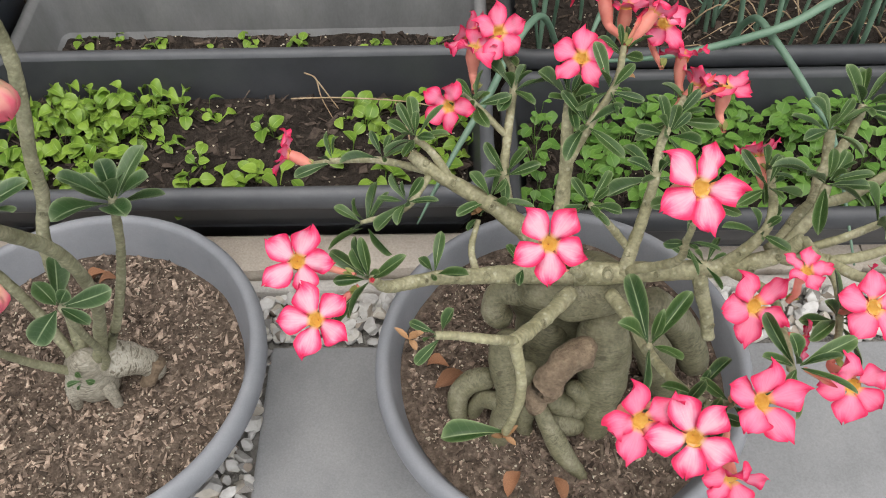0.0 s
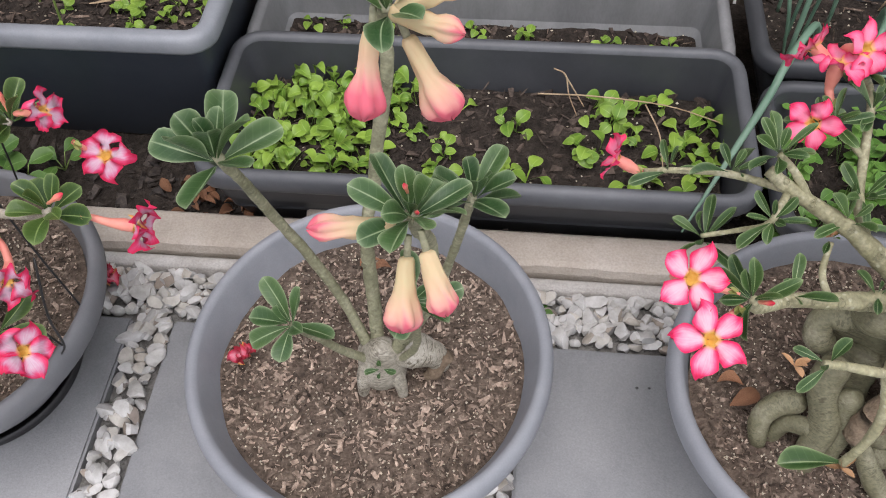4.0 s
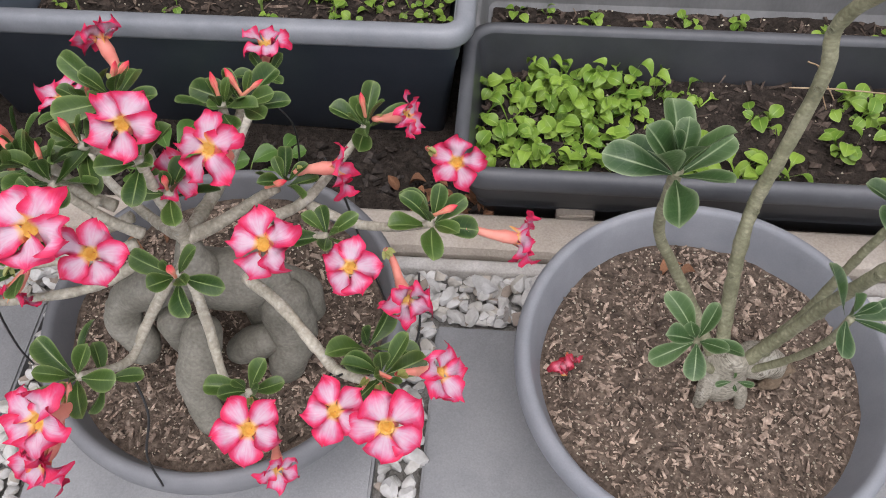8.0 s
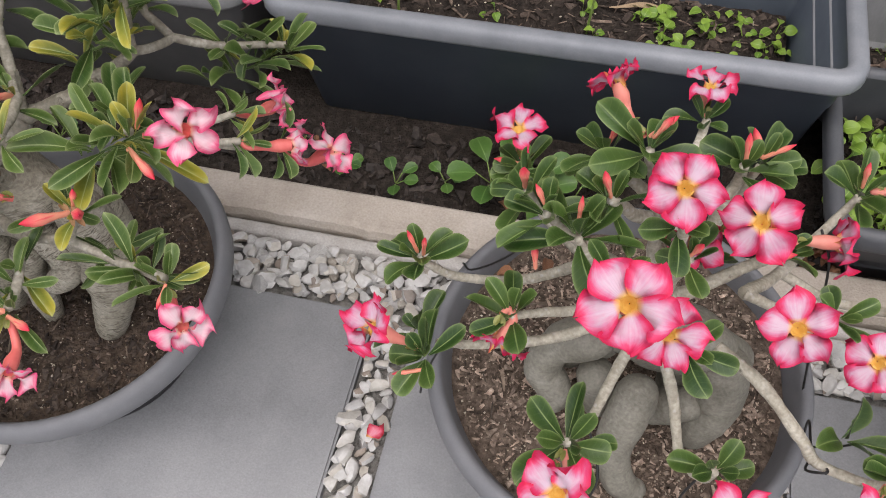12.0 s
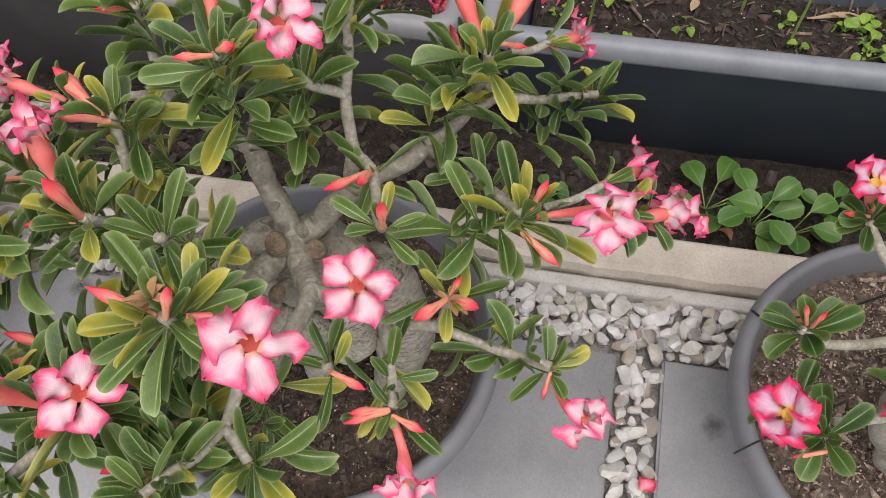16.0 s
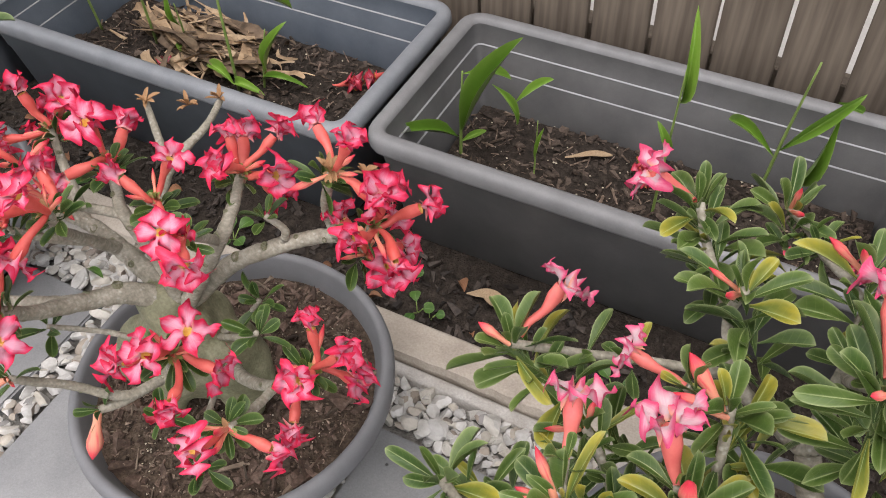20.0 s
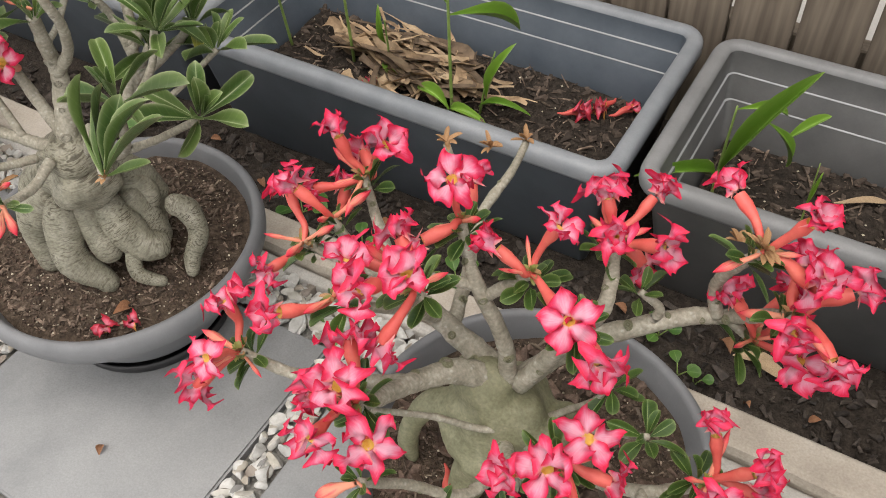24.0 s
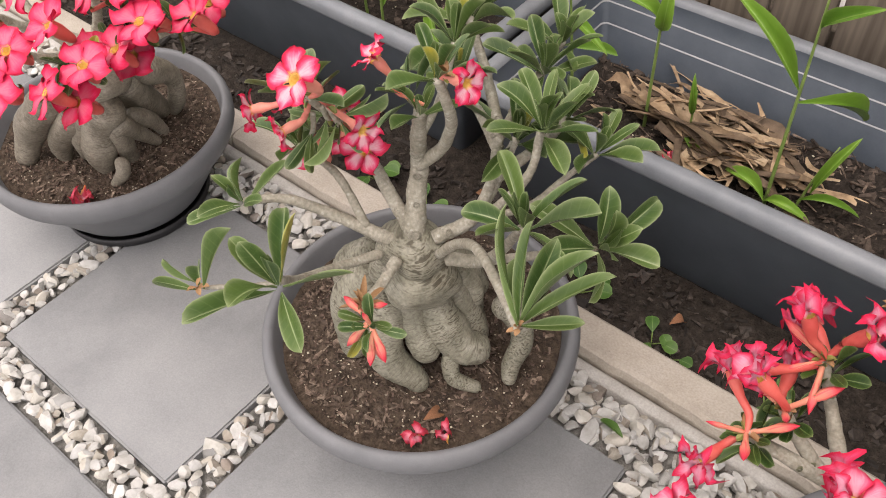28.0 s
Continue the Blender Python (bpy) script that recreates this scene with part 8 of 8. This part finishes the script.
shoot(-2.977, 1.109, 0.085, (-2.965, 1.09, 0.40), [((-2.968, 1.10, 0.29), (-2.955, 1.08, 0.38), 0.030), ((-2.97, 1.10, 0.30), (-3.03, 1.08, 0.35), 0.022)])
shoot(-2.90, 1.12, 0.085, (-2.895, 1.11, 0.20), [((-2.897, 1.11, 0.15), (-2.90, 1.10, 0.23), 0.014), ((-2.90, 1.11, 0.11), (-2.85, 1.07, 0.105), 0.020)], 0.0026)
shoot(-3.12, 1.10, 0.085, (-3.13, 1.08, 0.36), [((-3.125, 1.09, 0.25), (-3.04, 1.04, 0.27), 0.024), ((-3.125, 1.09, 0.30), (-3.22, 1.02, 0.30), 0.026), ((-3.125, 1.09, 0.20), (-3.05, 1.12, 0.20), 0.022), ((-3.13, 1.08, 0.34), (-3.10, 1.00, 0.33), 0.022)])
for k in range(9):
    x, y = -3.35 - 0.07 * k + r3.uniform(-0.02, 0.02), r3.uniform(0.98, 1.2)
    h = r3.uniform(0.26, 0.42)
    lv = []
    for j in range(7):
        a = r3.uniform(0, 6.28)
        zz = 0.085 + h * (0.35 + 0.6 * j / 6)
        lv.append(((x, y, zz), (x + 0.09 * math.cos(a), y + 0.09 * math.sin(a), zz + r3.uniform(-0.03, 0.05)), 0.024))
    shoot(x, y, 0.085, (x + r3.uniform(-0.03, 0.03), y + r3.uniform(-0.03, 0.03), 0.085 + h), lv)
for x, y, h in ((-1.268, 1.215, 0.30), (-1.36, 1.10, 0.24), (-1.12, 1.19, 0.26), (-1.05, 1.12, 0.20)):
    shoot(x, y, 0.05, (x + 0.02, y + 0.02, 0.05 + h), [((x + 0.01, y + 0.01, 0.05 + h * 0.5), (x - 0.06, y, 0.05 + h * 0.55), 0.014), ((x + 0.015, y, 0.05 + h * 0.7), (x + 0.05, y + 0.03, 0.05 + h), 0.014)], 0.0024)

M_STRIPD = surface("dark_leaf_strip", [(0.25, (0.05, 0.034, 0.022)), (0.5, (0.12, 0.082, 0.052)), (0.8, (0.24, 0.17, 0.11))], 26.0, 0.75, 0.6, 90.0, 0.003, 0.3, fine=0.5)
M_STRIP = surface("dry_brown_leaf_strip", [(0.25, (0.12, 0.075, 0.042)), (0.5, (0.29, 0.20, 0.12)), (0.8, (0.46, 0.35, 0.23))], 26.0, 0.75, 0.6, 90.0, 0.003, 0.55, fine=0.5)

# dry leaf strips heaped in planter F
heap = thing("dry_leaf_litter", (-2.84, 1.11, 0.085), "heap of dry brown leaf strips in the planter", "leaf litter")
for k in range(190):
    u, w = r3.gauss(0, 0.46), r3.gauss(0, 0.46)
    if abs(u) > 1.1 or abs(w) > 1.05:
        continue
    x, y = -2.85 + 0.19 * u, 1.125 + 0.10 * w - 0.02 * u
    L, W = r3.choice((0.035, 0.06, 0.09, 0.13, 0.17)) * r3.uniform(0.8, 1.2), r3.choice((0.005, 0.009, 0.014, 0.024)) * r3.uniform(0.8, 1.3)
    a = r3.gauss(-0.05, 0.2) if k % 6 else r3.uniform(-1.2, 1.2)
    z = 0.094 + 0.026 * max(0, 1 - u * u - w * w) + r3.uniform(0, 0.014)
    V, Fc = [], []
    bow, curl, tw, ph = r3.uniform(-0.02, 0.02), r3.uniform(0.05, 0.55), r3.uniform(-0.9, 0.9), r3.uniform(0, 6)
    e0, e1 = r3.uniform(0.25, 1.0), r3.uniform(0.15, 0.7)
    for i in range(8):
        f = i / 7
        c = f - 0.5
        wd = W * min(1.0, e0 + 3 * f, e1 + 3 * (1 - f)) * (1 + 0.22 * math.sin(9 * f + ph)) / 2
        for t in (-1, -0.35, 0.35, 1):
            q = t * wd
            V.append((c * L, q * math.cos(tw * c) + bow * c * c * 4, curl * t * t * W * 0.5 + q * math.sin(tw * c) + 0.007 * math.cos(c * 5 + ph)))
    for i in range(7):
        for j in range(3):
            q = i * 4 + j
            Fc.append((q, q + 1, q + 5, q + 4))
    part("leaf_strip", mesh_of("leaf_strip", V, Fc, (M_STRIP, M_STRAW, M_STRIP, M_STRIPD, M_STRIPD)[k % 5]), heap, pose(x, y, z, r3.gauss(0, 16), r3.gauss(0, 6), math.degrees(a)))
strayV = leaf_mesh("fallen_blade", M_STRAW, 0.05, 0.1, 1.0, 9)
for (x, y, z), rz, L, W in (((-2.09, 1.152, 0.078), -60, 0.085, 0.014), ((-2.14, 0.862, -0.006), -70, 0.06, 0.02), ((-2.115, 0.868, -0.004), -100, 0.055, 0.022), ((-1.20, 1.17, 0.06), -20, 0.03, 0.014), ((-1.02, 1.18, 0.06), -80, 0.09, 0.012)):
    ob = tagged(new("dry_leaf", strayV), "single dry straw-coloured leaf lying on soil", "leaf", "fallen dry leaves")
    place(ob, pose(x, y, z, 0, 0, rz) @ Matrix.Diagonal((W, L, L, 1)))

# fallen flowers


def on_soil(x, y, z):
    """The soil's height where a place lies over a bowl, else z."""
    for k, (px, py) in POTS.items():
        if math.hypot(x - px, y - py) < POT_IN:
            return SOILF[k](x, y) + 0.004
    return z


FALLEN = petal_set(petal_material("withered_crimson_petal", (0.62, 0.26, 0.32), (0.60, 0.14, 0.20), (0.54, 0.06, 0.11), (0.42, 0.03, 0.05)), 0.0, 0.3, 0.24)
r5 = random.Random(58)
for i, (x, y, z, n, sz) in enumerate(((-0.544, 0.458, 0.150, 5, 0.022), (-2.521, 1.153, 0.090, 5, 0.024), (-2.497, 1.17, 0.092, 5, 0.022), (-2.45, 1.20, 0.09, 4, 0.02), (-1.952, 1.174, 0.072, 5, 0.026), (-1.935, 1.15, 0.072, 3, 0.02), (-1.59, 1.095, 0.075, 4, 0.026), (-1.687, 1.093, 0.075, 3, 0.02), (-2.862, 0.378, 0.152, 3, 0.022), (-2.84, 0.40, 0.152, 2, 0.02), (-3.547, 0.365, 0.152, 4, 0.026), (-2.891, 1.044, 0.10, 3, 0.02), (-0.812, 0.635, 0.012, 5, 0.028), (-2.345, 0.395, 0.155, 4, 0.022), (-1.216, 0.407, 0.008, 1, 0.028))):
    z = on_soil(x, y, z)
    T = thing("fallen_flower", (x, y, z), "withered crimson flower lying where it fell", "flower", "fallen flowers")
    if i and n > 3 and sz < 0.028:
        w, sz = r5.uniform(0, 6.28), sz * 1.25
        out = Vector((math.cos(w), math.sin(w), 0))
        c = Vector((x, y, z + 0.008))
        v, f = tube([c, c + out * 0.016 + Vector((0, 0, 0.002)), c + out * 0.034 + Vector((0.003, 0, -0.001)), c + out * 0.044], [0.0070, 0.0062, 0.0034, 0.0012], 8, 4)
        part("flower_tube", mesh_of("fallen_tube", v, f, M_TUBERED), T, label="coral trumpet tube")
    for k in range(n):
        part("petal", r3.choice(FALLEN), T, pose(x + r3.uniform(-0.006, 0.006), y + r3.uniform(-0.006, 0.006), z + 0.007 + 0.002 * k, r3.uniform(-10, 40), r3.uniform(-30, 30), 360 * k / max(n, 4) + r3.uniform(-30, 30)) @ Matrix.Translation((0, -0.42 * sz, 0)) @ Matrix.Diagonal((sz, sz, sz, 1)))

# weeds in the bed
M_WEED = leaf_material("dark_weed_leaf", (0.030, 0.085, 0.018), (0.085, 0.165, 0.035), (0.16, 0.26, 0.08))
WEED = [leaf_mesh("weed_leaf", M_WEED, 0.2, 0.2, 1.3, 80 + i, 6, 4, 0.6) for i in range(3)]


def weed(x, y, n, L, W, tall, label="small broad-leaved green weed in the bed"):
    T = thing("weed", (x, y, -0.02), label, "weed", "weeds in the bed")
    for k in range(n):
        a = k * 2.4 + r3.uniform(-0.4, 0.4)
        out = Vector((math.cos(a), math.sin(a), 0))
        c = Vector((x, y, -0.02 + tall * r3.uniform(0.4, 1))) + out * L * 0.5
        v, f = tube([(x, y, -0.022), c], [0.0012, 0.001], 5, 3)
        part("stalk", mesh_of("stalk", v, f, M_STEMG), T)
        part("leaf", r3.choice(WEED), T, Matrix.Translation(c) @ frame_of(out + Vector((0, -0.1, r3.uniform(0, 0.5))), (0, -0.2, 1)) @ Matrix.Diagonal((W, L, L, 1)))


for x, y, n, L, W, h in ((-1.296, 0.815, 4, 0.026, 0.02, 0.02), (-1.222, 0.835, 3, 0.022, 0.02, 0.015), (-1.15, 0.845, 6, 0.048, 0.036, 0.05), (-1.085, 0.825, 7, 0.046, 0.034, 0.05), (-1.03, 0.82, 6, 0.042, 0.032, 0.045), (-0.98, 0.86, 4, 0.03, 0.024, 0.03), (-1.38, 0.83, 4, 0.02, 0.018, 0.02), (-2.90, 0.81, 4, 0.034, 0.03, 0.025), (-2.759, 0.792, 3, 0.028, 0.022, 0.02), (-2.72, 0.785, 2, 0.024, 0.02, 0.015), (-3.353, 0.804, 4, 0.036, 0.03, 0.03), (-3.225, 0.805, 3, 0.03, 0.024, 0.02), (-2.577, 0.80, 4, 0.03, 0.024, 0.02), (-2.20, 0.80, 3, 0.022, 0.019, 0.015), (-2.174, 0.795, 2, 0.018, 0.016, 0.015), (-2.25, 0.855, 3, 0.022, 0.02, 0.02), (-0.20, 0.632, 4, 0.018, 0.014, 0.03), (-1.86, 0.80, 4, 0.024, 0.02, 0.02)):
    weed(x, y, n, L, W, h)
# bed mulch and dead leaves
inside = lambda rr: (rr.uniform(GX0, GX1), 0.76 + 0.16 * rr.random())
v, f = chips(3800, inside, lambda x, y: -0.020, 0.019, seed=91)
tagged(new("bed_mulch", mesh_of("bed_mulch", v, f, M_CHIPBED, smooth=False)), "dark bark mulch over the garden bed", "mulch", kind="stuff")
DEADL = leaf_mesh("dead_leaf", M_DEAD, 0.5, 0.6, 1.2, 5, 6, 4, 0.3)
for k in range(46):
    x, y = (r3.uniform(-0.78, -0.62), r3.uniform(0.77, 0.84)) if k < 24 else (r3.uniform(-3.2, 0.0), r3.uniform(0.77, 0.88))
    ob = tagged(new("dead_leaf", DEADL), "curled red-brown dead leaf on the bed", "leaf", "dead leaves on the bed")
    L = r3.uniform(0.014, 0.034)
    place(ob, pose(x, y, -0.012 + r3.uniform(0, 0.006), r3.uniform(-25, 25), r3.uniform(-25, 25), r3.uniform(0, 360)) @ Matrix.Diagonal((L * 0.6, L, L, 1)))
for x, y, z, L in ((-0.401, 0.612, 0.156, 0.03), (-0.385, 0.60, 0.156, 0.024), (-1.068, 0.576, 0.158, 0.03), (-1.04, 0.585, 0.158, 0.025), (0.015, 0.438, 0.155, 0.036), (0.031, 0.462, 0.156, 0.028), (0.105, 0.337, 0.155, 0.03), (0.14, 0.331, 0.155, 0.026), (-2.87, 0.40, 0.156, 0.03)):
    ob = tagged(new("dead_leaf", DEADL), "curled red-brown dead leaf on potting soil", "leaf", "dead leaves in the bowls")
    place(ob, pose(x, y, on_soil(x, y, z) + 0.003, r3.uniform(-20, 20), r3.uniform(-20, 20), r3.uniform(0, 360)) @ Matrix.Diagonal((L * 0.55, L, L, 1)))
brick = place(tagged(new("brick_piece", bm_mesh("brick_piece", box_bevel(0.055, 0.03, 0.03, 0.003), M_KERB)), "broken brick piece at the foot of the trough", "brick"), pose(-0.52, 0.775, 0.012, 0, 0, 4))
place(tagged(new("green_leaf", WEED[0]), "fallen green leaf on the pebbles", "leaf"), pose(-2.70, 0.61, 0.012, 0, 8, 80) @ Matrix.Diagonal((0.016, 0.042, 0.042, 1)))
dark = place(tagged(new("dark_leaf", DEADL), "small dark leaf lying on a paver", "leaf"), pose(-2.85, 0.275, 0.003, 0, 0, 30) @ Matrix.Diagonal((0.012, 0.018, 0.018, 1)))

# training wires on plant C
for pts in ([(-0.80, 0.54, 0.40), (-0.784, 0.523, 0.37), (-0.765, 0.507, 0.27), (-0.745, 0.495, 0.172)], [(-0.763, 0.357, 0.295), (-0.77, 0.38, 0.28), (-0.76, 0.43, 0.24), (-0.745, 0.44, 0.172)], [(-1.10, 0.405, 0.35), (-1.118, 0.401, 0.31), (-1.14, 0.405, 0.22), (-1.148, 0.41, 0.165)], [(-1.045, 0.525, 0.345), (-1.08, 0.535, 0.27), (-1.12, 0.555, 0.20), (-1.135, 0.575, 0.178)], [(-0.972, 0.352, 0.31), (-0.955, 0.32, 0.27), (-0.965, 0.295, 0.22), (-0.956, 0.278, 0.18)], [(-0.70, 0.44, 0.36), (-0.70, 0.41, 0.30), (-0.72, 0.42, 0.22), (-0.745, 0.43, 0.175)], [(-0.865, 0.342, 0.265), (-0.875, 0.33, 0.23), (-0.87, 0.32, 0.16)], [(-0.90, 0.66, 0.36), (-0.87, 0.665, 0.30), (-0.88, 0.66, 0.20), (-0.90, 0.675, 0.175)], [(-0.765, 0.362, 0.30), (-0.77, 0.35, 0.315), (-0.782, 0.355, 0.30), (-0.775, 0.37, 0.29)]):
    T = thing("training_wire", pts[-1], "thin black wire tying a branch to the bowl", "wire", "training wires")
    v, f = tube(pts, [0.0013, 0.0013], 6, 6)
    part("wire", mesh_of("wire", v, f, M_WIRE), T)

# marks on the pavers
def stain(x, y, r, seed, material=M_STAIN):
    rr = random.Random(seed)
    n = 22
    V = [(0, 0, 0.0016)] + [(r * (1 + 0.25 * noise.noise(Vector((math.cos(6.283 * k / n) * 2, math.sin(6.283 * k / n) * 2, seed)))) * math.cos(6.283 * k / n), r * (1 + 0.25 * noise.noise(Vector((math.cos(6.283 * k / n) * 2, math.sin(6.283 * k / n) * 2, seed)))) * math.sin(6.283 * k / n), 0.0004) for k in range(n)]
    ob = tagged(new("stain", mesh_of("stain", V, [(0, 1 + k, 1 + (k + 1) % n) for k in range(n)], material, [(0, 0)] + [(1, 0)] * n)), "dark stain on a grey paver", "stain", "stains on the pavers", "structure")
    place(ob, Matrix.Translation((x, y, 0.0012)))


M_STAIN2 = stain_material("faint_stain", (0.10, 0.098, 0.092), (0.16, 0.158, 0.15), 0.6)
stain(-2.017, 0.556, 0.022, 3, M_STAIN2); stain(-2.017, 0.556, 0.006, 4); stain(-2.10, 0.53, 0.004, 5); stain(-0.061, 0.527, 0.0035, 6); stain(-0.045, 0.528, 0.003, 7); stain(-1.134, 0.50, 0.022, 8, M_STAIN2); stain(-2.07, 0.59, 0.012, 9, M_STAIN2)
stain(-1.255, 0.45, 0.003, 11); stain(-1.52, 0.20, 0.004, 12); stain(-0.60, 0.25, 0.003, 13)

# ---- pebbles ----


def crisp(me, degrees=30):
    me.set_sharp_from_angle(angle=radians(degrees))
    return me


PEB = []
for k in range(9):
    bm = bmesh.new()
    bmesh.ops.create_icosphere(bm, subdivisions=2 if k < 9 else 1, radius=1.0)
    rr = random.Random(k)
    cuts = [(Vector((rr.gauss(0, 1), rr.gauss(0, 1), rr.gauss(0, 1))).normalized(), rr.uniform(0.50, 0.74)) for _ in range(8)]
    for vtx in bm.verts:
        p = vtx.co.copy()
        for c, lim in cuts:
            d = p.dot(c) - lim
            if d > 0:
                p -= c * d * 0.95
        vtx.co = p * (1 + 0.08 * noise.noise(p * 1.7 + Vector((k, 0, 0))))
    PEB.append(([v.co.copy() for v in bm.verts], [tuple(v.index for v in f.verts) for f in bm.faces]))
    bm.free()
PEBM = [crisp(mesh_of("pebble", v, f, M_PEBBLE if k == 8 else M_PEBBLE)) for k, (v, f) in enumerate(PEB)]
pebbles = thing("pebble_joints", (-1.2, 0.61, 0), "white and grey pebbles filling the joints between pavers", "pebbles", kind="structure")
r4 = random.Random(44)


def strip_spots(x0, x1, y0, y1, step):
    out = []
    nx, ny = max(1, round((x1 - x0) / step)), max(1, round((y1 - y0) / step))
    for i in range(nx):
        for j in range(ny):
            out.append((x0 + (x1 - x0) * (i + 0.5 + r4.uniform(-0.35, 0.35)) / nx, y0 + (y1 - y0) * (j + 0.5 + r4.uniform(-0.35, 0.35)) / ny))
    return out


near = strip_spots(-3.3, 0.6, 0.588, 0.667, 0.0175)
far = strip_spots(GX0, -3.3, 0.588, 0.667, 0.0175) + strip_spots(0.6, GX1, 0.588, 0.667, 0.0175) + strip_spots(GX0, GX1, 0.112, 0.162, 0.0155)
for sx in STRIPS:
    far += strip_spots(sx - 0.026, sx + 0.026, 0.17, 0.588, 0.0155) + strip_spots(sx - 0.024, sx + 0.024, -0.36, 0.11, 0.016)
near2 = strip_spots(-3.3, 0.6, 0.592, 0.664, 0.024)
JV, JF = [], []


def pebble_pose(x, y, lift):
    s = r4.uniform(0.0080, 0.0150) * (1.25 if r4.random() < 0.15 else 1)
    return pose(x, y, -0.010 + s * 0.45 + lift, r4.uniform(-25, 25), r4.uniform(-25, 25), r4.uniform(0, 360)) @ Matrix.Diagonal((s * r4.uniform(0.95, 1.45), s * r4.uniform(0.8, 1.0), s * r4.uniform(0.55, 0.85), 1))


def add_pebble(m, k):
    b = len(JV)
    v, f = PEB[k]
    JV.extend([m @ p for p in v])
    JF.extend([tuple(i + b for i in q) for q in f])


count = 0
for i, (x, y) in enumerate(near):
    m = pebble_pose(x, y, 0)
    if count < 300 and i % 2 == 0:
        part("pebble", PEBM[8 if r4.random() < 0.07 else r4.randrange(8)], pebbles, m)
        count += 1
    else:
        add_pebble(m, r4.randrange(8))
for x, y in near2:
    add_pebble(pebble_pose(x, y, 0.007), r4.randrange(8))
for x, y in far:
    add_pebble(pebble_pose(x, y, r4.uniform(0, 0.004)), r4.randrange(8))
part("pebble_fill", crisp(mesh_of("pebble_fill", JV, JF, M_PEBBLES)), pebbles, kind="stuff")
